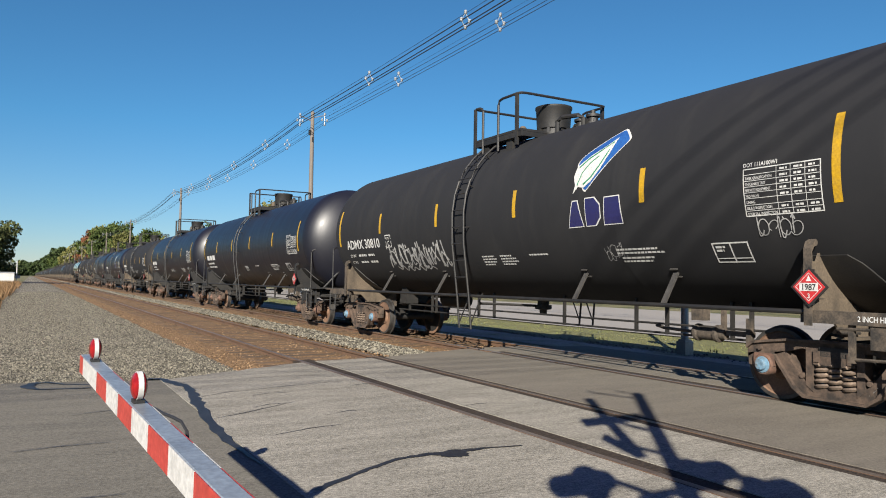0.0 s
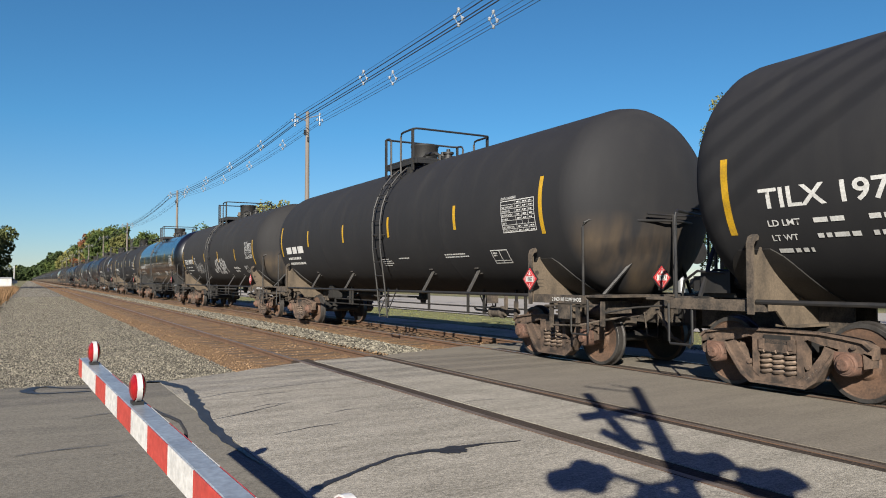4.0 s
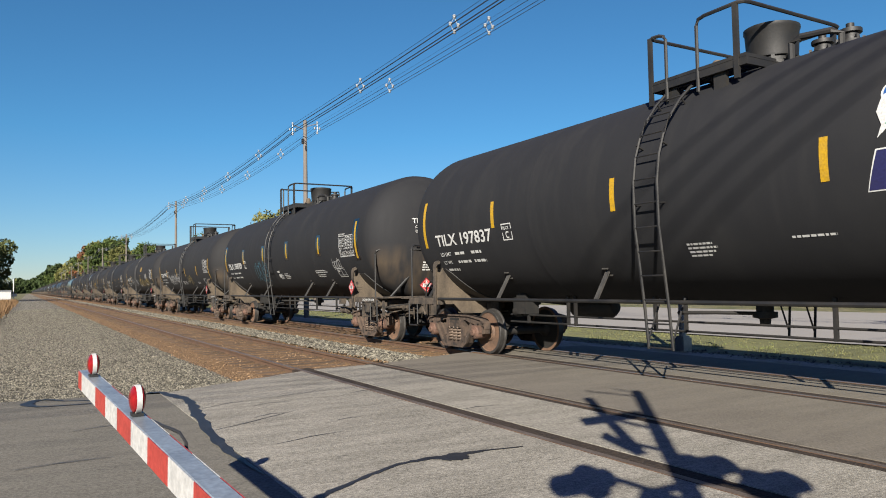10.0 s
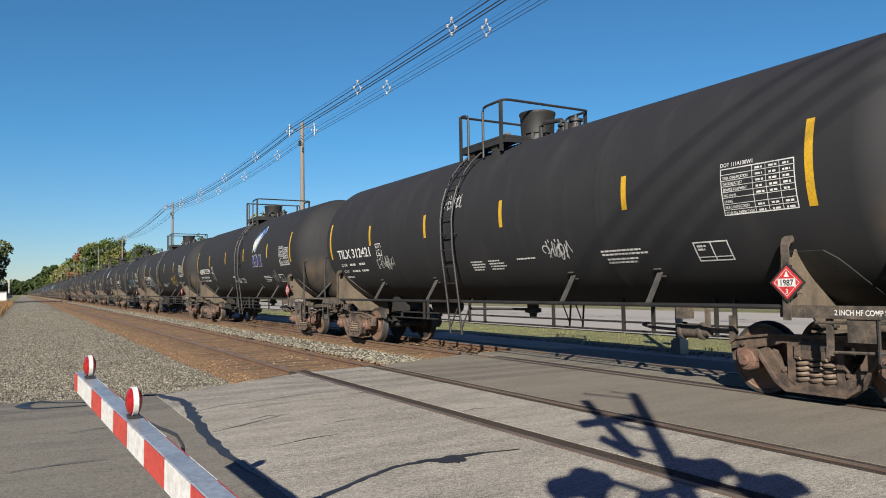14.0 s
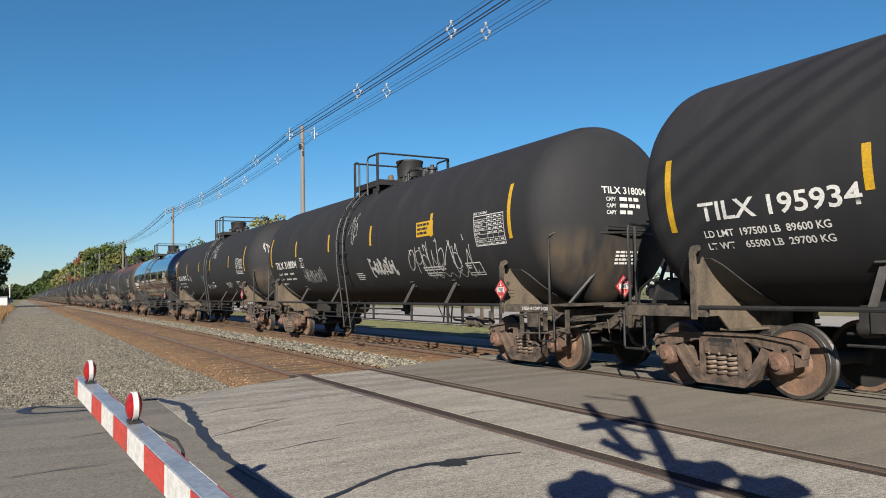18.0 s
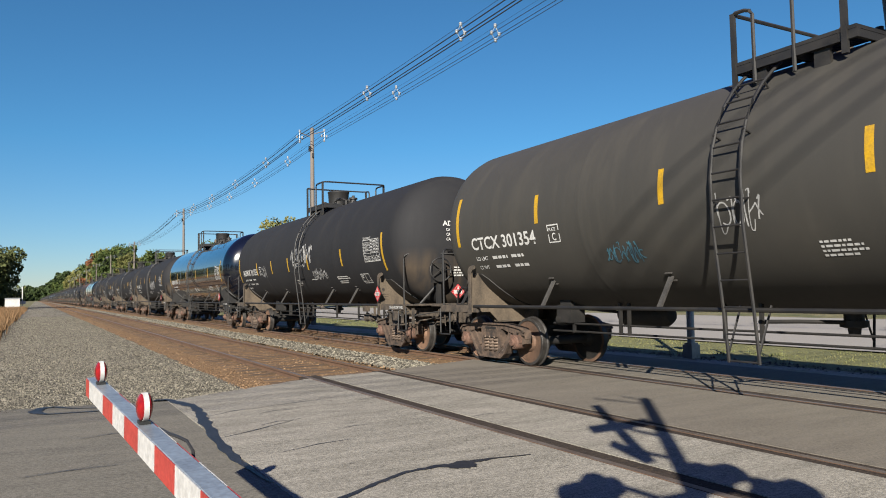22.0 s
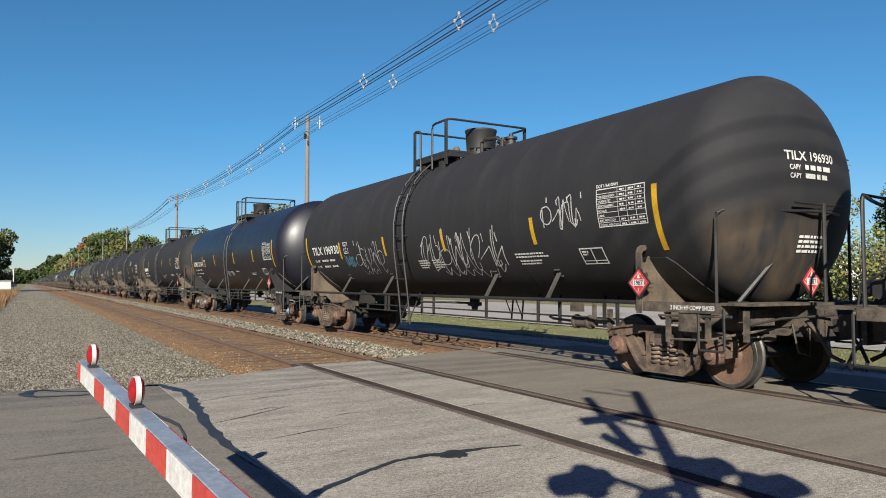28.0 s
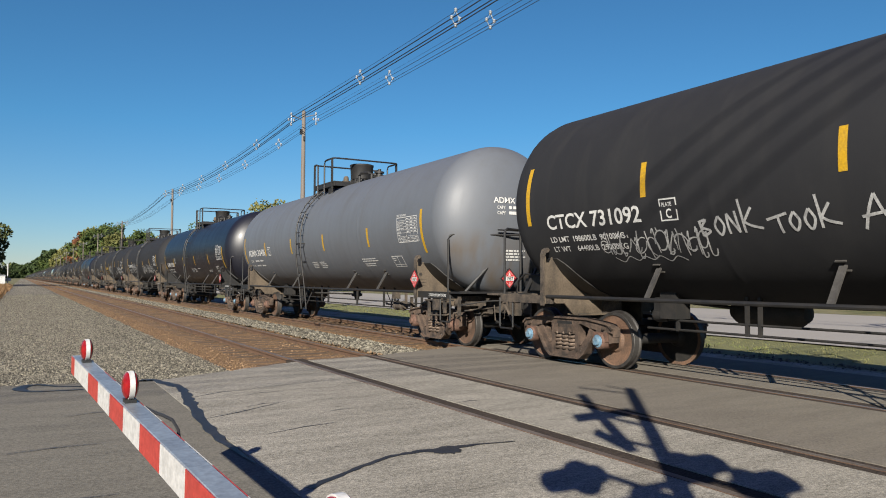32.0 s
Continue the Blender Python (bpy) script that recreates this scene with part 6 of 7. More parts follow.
def gate_arm():
    top = empty("crossing_gate_arm", (0, 0, 0), label="lowered red and white striped crossing gate arm with red lamps", category="gate arm")
    way = (HEEL - TIP).normalized()
    turn = Matrix.Translation(TIP) @ way.to_track_quat("Y", "Z").to_matrix().to_4x4()
    length = (HEEL - TIP).length
    bm = bmesh.new()
    prism(bm, [(-0.036, -0.05), (0.036, -0.05), (0.036, 0.046), (0.032, 0.05), (-0.032, 0.05), (-0.036, 0.046)], "y", 0, length)
    part("arm", bm, ALUMINIUM, top, "hollow aluminium arm", smooth=False).matrix_basis = turn
    edges = [0, 0.14, 0.66] + [0.66 + 0.315 * i for i in range(1, 16)]
    side = -1 if (turn.to_3x3() @ Vector((-1, 0, 0))).x < 0 else 1
    for i, (a, b) in enumerate(zip(edges, edges[1:])):
        for s in (-1, 1):
            bm = bmesh.new()
            x = s * 0.0375
            prism(bm, [(x - 0.0015, -0.049), (x + 0.0015, -0.049), (x + 0.0015, 0.048), (x - 0.0015, 0.048)], "y", a + 0.001, min(b, length) - 0.001)
            part("stripe", bm, WHITESTRIPE if i % 2 else REDSTRIPE, top, "reflective %s band" % ("white" if i % 2 else "red"), smooth=False).matrix_basis = turn
    for d, lift in ((0.3, 0.0), (1.52, 0.0), (3.47, 0.055)):
        base = turn @ Matrix.Translation((0, d, 0.05))
        bm = bmesh.new()
        box(bm, (0, 0, 0.006), (0.044, 0.055, 0.016))
        box(bm, (0, 0, 0.02 + lift / 2), (0.026, 0.034, 0.03 + lift))
        foot = part("lamp_bracket", bm, SIGNALBLACK, top, "dark lamp bracket")
        foot.matrix_basis = base
        m = Matrix.Translation((0, 0, 0.068 + lift))
        bm = bmesh.new()
        lathe(bm, [(-0.01, 0.05), (-0.01, 0.058), (0.01, 0.058), (0.01, 0.05)], 20, m)
        part("lamp_band", bm, LAMPWHITE, foot, "white lamp housing band")
        for s in (-1, 1):
            bm = bmesh.new()
            lathe(bm, [(s * 0.01, 0.054), (s * 0.016, 0.053), (s * 0.024, 0.042), (s * 0.03, 0.022), (s * 0.032, 0)], 20, m)
            part("lamp_lens", bm, LENS, foot, "domed red lens")
    bm = bmesh.new()
    loop = [(-0.045, 1.62, 0.04), (-0.044, 1.76, 0.05), (-0.05, 1.88, 0.06), (-0.064, 1.96, 0.058), (-0.07, 2.02, 0.036), (-0.066, 2.06, 0.0), (-0.05, 2.2, 0.01)]
    pts = [(-0.044, d, 0.035 + 0.008 * math.sin(d * 7)) for d in steps(0.33, 1.5, 14)] + loop
    pts += [(-0.044, d, 0.03 + 0.006 * math.sin(d * 5)) for d in steps(2.4, length - 0.1, 24)]
    tube(bm, pts, 0.006, 6)
    part("lamp_cable", bm, CABLE, top, "thin dark lamp cable").matrix_basis = turn
    return top


def signal_mast():
    """Flashing crossing signal beside the road; it throws the shadow on the crossing."""
    top = empty("crossing_signal", MAST, label="silver crossing signal mast with lamps and crossbuck", category="crossing signal")
    bm = bmesh.new()
    lathe(bm, [(0, 0.14), (0.05, 0.14), (0.06, 0.08), (4.85, 0.072), (4.9, 0.05), (4.9, 0)], 16, UP)
    part("mast", bm, SILVER, top, "round galvanised mast")
    bm = bmesh.new()
    box(bm, (0, -0.05, 1.0), (0.45, 0.5, 0.75))
    box(bm, (0.3, -0.45, 1.0), (0.08, 0.9, 0.3))
    box(bm, (0, -0.9, 0.95), (0.5, 0.3, 0.5))
    part("gate_motor", bm, SILVER, top, "gate motor box with counterweights")
    for (y0, z0), (y1, z1) in (((0.98, 4.23), (0.36, 3.0)), ((1.09, 3.4), (0.12, 4.02))):
        bm = bmesh.new()
        m = Matrix.Translation((0.0, (y0 + y1) / 2, (z0 + z1) / 2)) @ Matrix.Rotation(math.atan2(z1 - z0, y1 - y0), 4, "X")
        bmesh.ops.create_cube(bm, size=1.0, matrix=m @ Matrix.Diagonal((0.012, math.hypot(y1 - y0, z1 - z0), 0.19, 1)))
        part("crossbuck_blade", bm, WHITESTRIPE, top, "white crossbuck blade", smooth=False)
    bm = bmesh.new()
    bmesh.ops.create_cube(bm, size=1.0, matrix=Matrix.Translation((0.0, 0.58, 3.12)) @ Matrix.Rotation(0.37, 4, "X") @ Matrix.Diagonal((0.012, 0.48, 0.17, 1)))
    part("track_sign", bm, WHITESTRIPE, top, "small white plate under the crossbuck", smooth=False)
    bm = bmesh.new()
    tube(bm, [(0, 0, 3.66), (0, 0.5, 3.66)], 0.03)
    tube(bm, [(0, 0, 3.2), (0, 0.4, 3.18)], 0.03)
    part("crossbuck_bracket", bm, SILVER, top, "brackets of the crossbuck")
    bm = bmesh.new()
    tube(bm, [(0, 0, 4.66), (0, 1.0, 4.5)], 0.018)
    tube(bm, [(0, 0, 4.8), (0, 0.46, 4.82)], 0.014)
    part("stay_rod", bm, SILVER, top, "thin stay rods at the mast's top")
    for x, y, z in ((-0.48, 0.46, 2.7), (-0.48, -0.22, 2.64), (0.42, 0.23, 2.72), (0.42, -0.36, 2.72)):
        bm = bmesh.new()
        m = Matrix.Translation((x, y, z)) @ (Matrix() if x < 0 else HALF_TURN)
        lathe(bm, [(0.0, 0), (0.0, 0.215), (0.012, 0.215), (0.012, 0.13), (0.16, 0.12), (0.18, 0)], 24, m)
        lathe(bm, [(-0.28, 0.13), (0.0, 0.14), (0.0, 0.132), (-0.28, 0.122), (-0.28, 0.13)], 24, m)
        part("flasher", bm, SIGNALBLACK, top, "round black flasher with hood")
    bm = bmesh.new()
    for x, ys in ((-0.3, (0.44, -0.11)), (0.28, (0.13, -0.42))):
        tube(bm, [(x, ys[0], 2.7), (x, ys[1], 2.7)], 0.03)
    tube(bm, [(-0.3, 0.0, 2.7), (0.28, 0.0, 2.7)], 0.045)
    part("flasher_bar", bm, SILVER, top, "crossarms that carry the flashers")
    return top


gate_arm()
signal_mast()


def silver_post():
    top = empty("signal_post", (13.75, 12.35, -0.24), label="silver post on a grey box base beside the far track", category="post")
    bm = bmesh.new()
    lathe(bm, [(0.3, 0.09), (4.2, 0.085), (4.25, 0.05), (4.25, 0)], 16, UP)
    part("post", bm, SILVER, top, "round silver post")
    bm = bmesh.new()
    box(bm, (0, 0, 0.16), (0.28, 0.28, 0.32))
    box(bm, (0, 0, 0.34), (0.22, 0.22, 0.05))
    part("base", bm, SILVER, top, "box base")
    for y in (-0.4, 0.4):
        bm = bmesh.new()
        lathe(bm, [(0.0, 0), (0.0, 0.28), (0.02, 0.28), (0.02, 0.14), (0.12, 0.13), (0.12, 0)], 20, Matrix.Translation((0.1, y, 2.3)))
        part("flasher", bm, SIGNALBLACK, top, "round black flasher")
    bm = bmesh.new()
    tube(bm, [(0.05, -0.45, 2.3), (0.05, 0.45, 2.3)], 0.03)
    part("flasher_bar", bm, SILVER, top)
    return top


silver_post()


# ---- seams and cracks in the asphalt ----
def seam(name, pts, widths, z, label):
    bm = bmesh.new()
    rnd = random.Random(len(pts))
    prev = None
    pts = [Vector((x, y, 0)) for x, y in pts]
    fine = []
    for i in range(len(pts) - 1):
        for t in steps(0, 1, 5)[:-1]:
            fine.append((pts[i].lerp(pts[i + 1], t), widths[i] + (widths[i + 1] - widths[i]) * t))
    fine.append((pts[-1], widths[-1]))
    for i, (p, w) in enumerate(fine):
        d = fine[min(i + 1, len(fine) - 1)][0] - fine[max(i - 1, 0)][0]
        n = Vector((-d.y, d.x, 0)).normalized()
        a, b = w / 2 * rnd.uniform(0.6, 1.4), w / 2 * rnd.uniform(0.6, 1.4)
        cur = (bm.verts.new(p + n * a + Vector((0, 0, z))), bm.verts.new(p - n * b + Vector((0, 0, z))))
        if prev:
            bm.faces.new((prev[0], prev[1], cur[1], cur[0]))
        prev = cur
    return tagged(part(name, bm, TAR, smooth=False), label, "tar seam", kind="structure")


seam("tar_seam", [(1.73, 4.77), (1.96, 4.92), (2.27, 5.12), (2.58, 5.29), (2.86, 5.33), (3.12, 5.3), (3.42, 5.32), (3.8, 5.25)], [0.07, 0.06, 0.055, 0.05, 0.07, 0.15, 0.05, 0.025], 0.005,
     "thin black tar seam across the worn asphalt")
seam("tar_joint", [(1.38, 10.8), (1.52, 10.93), (1.64, 10.85), (1.72, 10.46), (1.82, 10.0), (1.8, 9.5), (1.72, 8.8), (1.64, 7.95), (1.58, 7.1), (1.56, 6.4), (1.6, 5.6)], [0.03, 0.08, 0.12, 0.14, 0.12, 0.1, 0.14, 0.12, 0.1, 0.08, 0.02], 0.005,
     "black tar joint where two asphalt sheets meet")
seam("tar_ring", [(0.8, 10.62), (0.43, 10.8), (0.24, 11.1), (0.08, 11.05), (0.0, 10.75), (0.12, 10.45), (0.72, 10.34)], [0.05, 0.05, 0.08, 0.14, 0.16, 0.06, 0.05], 0.003,
     "black tar loop on the road's edge")
seam("tar_blob", [(2.96, 5.22), (3.05, 5.2), (3.14, 5.2), (3.22, 5.23)], [0.03, 0.12, 0.13, 0.04], 0.006, "black blob of tar on the seam")
for pts in ([(2.4, 8.9), (2.6, 9.0), (2.9, 8.98)], [(2.9, 7.4), (3.05, 7.46), (3.2, 7.44)], [(2.2, 8.1), (2.42, 8.22), (2.6, 8.2)], [(3.8, 9.2), (4.05, 9.3), (4.4, 9.3)],
            [(4.4, 7.2), (4.6, 7.26), (4.9, 7.2)], [(0.4, 8.4), (0.7, 8.52), (1.1, 8.5)], [(-1.2, 7.8), (-0.8, 7.95), (-0.3, 7.9)], [(1.62, 7.59), (2.02, 7.8), (2.73, 8.28)], [(-0.08, 6.86), (0.24, 6.92), (0.67, 6.92)], [(2.0, 6.6), (2.4, 6.75), (2.75, 6.8)], [(2.6, 9.4), (3.0, 9.5), (3.5, 9.6)],
            [(-0.6, 5.2), (0.0, 5.3), (0.6, 5.25)], [(1.75, 9.0), (2.2, 9.3), (2.6, 9.35)]):
    seam("crack", pts, [0.008, 0.018, 0.006], 0.0045, "hairline crack in the asphalt")

# ---- land past the far track ----
LAWN = speckle("grass_yellow_green", (0.21, 0.205, 0.085), (0.1, 0.11, 0.032), (0.3, 0.285, 0.135), 26, 0.5, bumps=1.0)
sheet("verge", steps(11.35, 14.3, 8), steps(-40, 80, 40), lambda x, y: ground_height(x, y) + 0.012 + 0.02 * noise.noise((x, y, 7)), VERGE,
      "pale stony verge with thin grass beside the far track", "gravel")
sheet("grass_strip", steps(14.1, 19.6, 8), steps(-40, 80, 40), lambda x, y: ground_height(x, y) + 0.02 + 0.03 * noise.noise((x, y, 3)), LAWN,
      "short yellow-green grass strip past the verge", "grass")
sheet("side_road", [19.5, 38], [-60, 0, 60, 140], lambda x, y: -0.34, CONCRETE, "pale concrete side road beyond the grass", "road")

DRYGRASS = paint("dry_grass", (0.3, 0.17, 0.075), (0.16, 0.1, 0.045), 0.9, scale=0.6, grain=20)
GREENGRASS = paint("green_grass", (0.16, 0.19, 0.05), (0.26, 0.24, 0.1), 0.9, scale=0.5, grain=20)


def tufts(name, spots, h, material, label, seed, blades=9):
    rnd = random.Random(seed)
    vs, fs = [], []
    for x, y, z in spots:
        for _ in range(blades):
            a, l = rnd.uniform(0, 6.28), h * rnd.uniform(0.5, 1.1)
            bx, by = x + rnd.gauss(0, 0.12), y + rnd.gauss(0, 0.12)
            dx, dy, w = math.cos(a), math.sin(a), 0.012 + 0.02 * h
            n = len(vs)
            vs += [(bx - dy * w, by + dx * w, z), (bx + dy * w, by - dx * w, z), (bx + dx * l * 0.35, by + dy * l * 0.35, z + l)]
            fs.append((n, n + 1, n + 2))
    me = bpy.data.meshes.new(name)
    me.from_pydata(vs, [], fs)
    me.materials.append(material)
    return tagged(new(name, me), label, "grass", kind="stuff")


rnd = random.Random(11)
tufts("dry_grass", [(rnd.uniform(-7, -1.35), rnd.uniform(30, 125), -0.1) for _ in range(2600)], 0.75, DRYGRASS, "brown dry grass beside the gravel lot", 1)
tufts("verge_grass", [(rnd.uniform(14.4, 19.4), rnd.uniform(-6, 60), -0.38) for _ in range(1500)], 0.05, GREENGRASS, "short green and yellow grass past the far track", 2, 7)
tufts("weeds", [(rnd.gauss(15.0, 0.6), rnd.gauss(15.0, 1.4), -0.32) for _ in range(14)], 0.1, GREENGRASS, "low green weeds on the gravel verge", 3, 12)


def stones(name, n, spread, size, material, label, seed):
    """Loose stones: lumps with eight sides."""
    rnd = random.Random(seed)
    vs, fs = [], []
    for _ in range(n):
        x, y, z = spread(rnd)
        r = size * rnd.uniform(0.5, 1.4)
        a = rnd.uniform(0, 3.14)
        k = len(vs)
        for dx, dy, dz in ((1, 0, 0), (0, 1, 0), (-1, 0, 0), (0, -1, 0), (0, 0, 0.8), (0, 0, -0.8)):
            f = r * rnd.uniform(0.7, 1.25)
            vs.append((x + f * (dx * math.cos(a) - dy * math.sin(a)), y + f * (dx * math.sin(a) + dy * math.cos(a)), z + f * dz))
        fs += [(k, k + 1, k + 4), (k + 1, k + 2, k + 4), (k + 2, k + 3, k + 4), (k + 3, k, k + 4), (k + 1, k, k + 5), (k + 2, k + 1, k + 5), (k + 3, k + 2, k + 5), (k, k + 3, k + 5)]
    me = bpy.data.meshes.new(name)
    me.from_pydata(vs, [], fs)
    me.materials.append(material)
    return tagged(new(name, me), label, "gravel", kind="stuff")


def stone_paint(name, dark, light):
    m, nt, p = tree(name)
    geo = nt.nodes.new("ShaderNodeNewGeometry")
    pick = nt.nodes.new("ShaderNodeMath")
    pick.operation = "POWER"
    pick.inputs[1].default_value = 1.6
    nt.links.new(geo.outputs["Random Per Island"], pick.inputs[0])
    col = mix(nt, pick.outputs[0], dark, light)
    col = mix(nt, ramp(nt, noise_node(nt, 30.0), 0.35, 0.75), col, mix(nt, 0.35, col, (0.02, 0.018, 0.015)))
    nt.links.new(col, p.inputs["Base Color"])
    p.inputs["Roughness"].default_value = 0.9
    return m


GREYSTONE = stone_paint("stone_grey", (0.035, 0.031, 0.022), (0.36, 0.328, 0.25))
BROWNSTONE = stone_paint("stone_brown", (0.1, 0.056, 0.026), (0.36, 0.225, 0.115))


def near_first(rnd, y0, span):
    return y0 + span * rnd.random() ** 1.8


def lot_spot(r):
    x, y = r.uniform(-1.3, 3.0), near_first(r, 10.95, 60)
    return x, y, lot_height(x, y) + 0.004


def strip_spot(r):
    x, y = r.uniform(6.48, 7.57), near_first(r, 12.6, 55)
    return x, y, strip_height(x, y) + 0.004


stones("loose_gravel", 60000, lambda r: lot_spot(r), 0.016, GREYSTONE, "loose grey gravel stones", 21)
stones("strip_gravel", 7000, lambda r: strip_spot(r), 0.028, GREYSTONE, "pale loose ballast stones", 22)
stones("rusty_gravel", 11000, lambda r: (r.uniform(2.75, 6.55) if r.random() < 0.65 else r.uniform(7.5, 10.7), near_first(r, 12.4, 55), -0.128), 0.022, BROWNSTONE, "rust-stained loose ballast stones", 23)
stones("verge_gravel", 5000, lambda r: (r.uniform(11.5, 14.6), r.uniform(-2, 22), -0.28), 0.03, GREYSTONE, "pale loose stones on the verge", 24)


# ---- utility poles and cables ----
POLE_X = 14.0
POLES = [(-44.5, 10.9), (-2.2, 11.85), (40.3, 11.05), (82.8, 11.0), (128.6, 10.6), (172, 10.8), (215, 10.8), (258, 10.8), (300, 10.8), (345, 10.8), (390, 10.8)]


def insulator(bm, p):
    lathe(bm, [(0, 0.03), (0.04, 0.07), (0.07, 0.04), (0.11, 0.07), (0.15, 0.03), (0.16, 0)], 8, Matrix.Translation(p) @ UP)


def utility_pole(first_pole=None, y=0, h=11.0):
    top = empty("utility_pole", (POLE_X, y, -0.36), label="tall brown wooden utility pole with cable brackets", category="utility pole", group="utility poles along the track")
    bm = bmesh.new()
    lathe(bm, [(-0.5, 0.165), (0, 0.16), (6, 0.135), (11.5, 0.105), (11.55, 0.09), (11.55, 0)], 12, UP)
    part("shaft", bm, POLE, top, "weathered wooden shaft")
    for s, z in ((-1, 11.21), (1, 11.41)):
        bm = bmesh.new()
        tube(bm, [(0, 0, z - 0.25), (s * 0.35, 0, z - 0.12), (s * 0.75, 0, z)], 0.03)
        tube(bm, [(s * 0.75, 0, z + 0.1), (s * 0.75, 0, z - 0.55)], 0.02)
        part("cable_bracket", bm, SILVER, top, "grey steel cable bracket")
        bm = bmesh.new()
        for q in ((s * 0.75, 0, z), (s * 0.6, 0, z - 0.35), (s * 0.9, 0, z - 0.35), (s * 0.75, 0, z - 0.62)):
            insulator(bm, q)
        part("insulators", bm, PORCELAIN, top, "grey insulators")
    bm = bmesh.new()
    box(bm, (-0.14, 0.0, 10.3), (0.12, 0.16, 0.3))
    box(bm, (0.0, -0.16, 9.9), (0.1, 0.1, 0.25))
    part("cutout", bm, SIGNALBLACK, top, "small dark fittings")
    return top


pole_one = utility_pole()
pole_one.location = (POLE_X, POLES[0][0], -0.36 + POLES[0][1] - 11)
for y, h in POLES[1:]:
    copy_thing(pole_one, Matrix.Translation((POLE_X, y, -0.36 + h - 11)))


def sag_line(a, b, sag, n=16):
    return [a.lerp(b, t) - Vector((0, 0, sag * 4 * t * (1 - t))) for t in steps(0, 1, n)]


def span_sag(y0):
    return 0.2 if y0 < 20 else 0.65


def cable_bundle(name, dx, dz, r, label):
    """Three spaced cables under a thin carrier wire, from pole to pole."""
    top = empty(name, (0, 0, 0), label=label, category="power cable")
    for cx, cz, rr in ((0, 0.0, r * 0.4), (-0.16, -0.28, r), (0.16, -0.28, r), (0.0, -0.52, r)):
        bm = bmesh.new()
        line = []
        for (y0, h0), (y1, h1) in zip(POLES, POLES[1:]):
            a, b = Vector((POLE_X + dx + cx, y0, h0 - 0.36 + dz + cz)), Vector((POLE_X + dx + cx, y1, h1 - 0.36 + dz + cz))
            line = line[:-1] + sag_line(a, b, span_sag(y0))
        tube(bm, line, rr, 5)
        part("cable", bm, CABLE, top)
    for (y0, h0), (y1, h1) in zip(POLES[1:3], POLES[2:4]):
        n = 5
        for i in range(1, n):
            t = (i - 0.16) / n
            y = y0 + (y1 - y0) * t
            z = h0 + (h1 - h0) * t - 0.36 + dz - span_sag(y0) * 4 * t * (1 - t)
            bm = bmesh.new()
            c = Vector((POLE_X + dx, y, z))
            ring = [Vector((0, 0, 0.02)), Vector((-0.17, 0, -0.28)), Vector((0, 0, -0.54)), Vector((0.17, 0, -0.28)), Vector((0, 0, 0.02))]
            tube(bm, [c + q for q in ring], 0.016, 5)
            for q in ring[:4]:
                insulator(bm, c + q - Vector((0, 0, 0.05)))
            part("spacer", bm, PORCELAIN, top, "pale diamond spacer")
    return top


cable_bundle("cable_near_side", -0.75, 0.23, 0.021, "three thick dark power cables with pale diamond spacers")
cable_bundle("cable_far_side", 0.75, 0.43, 0.011, "three thin power cables with pale diamond spacers")


def road_wires():
    """Cables along the road behind the camera; their shade falls on the tanks."""
    top = empty("road_cables", (0, 0, 0), label="dark cables strung along the road", category="power cable")
    for y in (-8.7, -9.39, -10.05, -10.68):
        bm = bmesh.new()
        tube(bm, sag_line(Vector((-40, y, 13.2)), Vector((44, y, 13.2)), 0.25, 20), 0.021, 6)
        part("cable", bm, CABLE, top)
    for x in (-40, 44):
        bm = bmesh.new()
        lathe(bm, [(-0.5, 0.2), (0, 0.2), (13.8, 0.13), (13.8, 0)], 10, Matrix.Translation((x, -9.9, -0.3)) @ UP)
        box(bm, (x, -9.9, 13.15), (0.1, 2.4, 0.1))
        part("road_pole", bm, POLE, top, "wooden pole with a cross arm")


road_wires()


# ---- trees, house and far things ----
def leaf_paint(name, dark, light):
    m, nt, p = tree(name)
    geo = nt.nodes.new("ShaderNodeNewGeometry")
    col = mix(nt, geo.outputs["Random Per Island"], dark, light)
    col = mix(nt, ramp(nt, noise_node(nt, 0.5, 3.0), 0.35, 0.7), col, mix(nt, 0.4, col, dark))
    nt.links.new(col, p.inputs["Base Color"])
    p.inputs["Roughness"].default_value = 0.75
    p.inputs["Specular IOR Level"].default_value = 0.2
    return m


LEAF_GREEN = leaf_paint("leaves_green", (0.03, 0.055, 0.012), (0.11, 0.14, 0.035))
LEAF_YELLOW = leaf_paint("leaves_yellow_green", (0.07, 0.085, 0.025), (0.24, 0.22, 0.07))
LEAF_RED = leaf_paint("leaves_red", (0.12, 0.05, 0.025), (0.27, 0.11, 0.05))
LEAF_OLIVE = leaf_paint("leaves_olive_green", (0.05, 0.068, 0.022), (0.16, 0.17, 0.06))
LEAF_DARK = leaf_paint("leaves_dark", (0.018, 0.035, 0.01), (0.06, 0.085, 0.024))
BARK = paint("bark", (0.12, 0.095, 0.075), (0.07, 0.055, 0.045), 0.95, scale=3.0, stretch=(6, 6, 0.8), bumps=0.6)


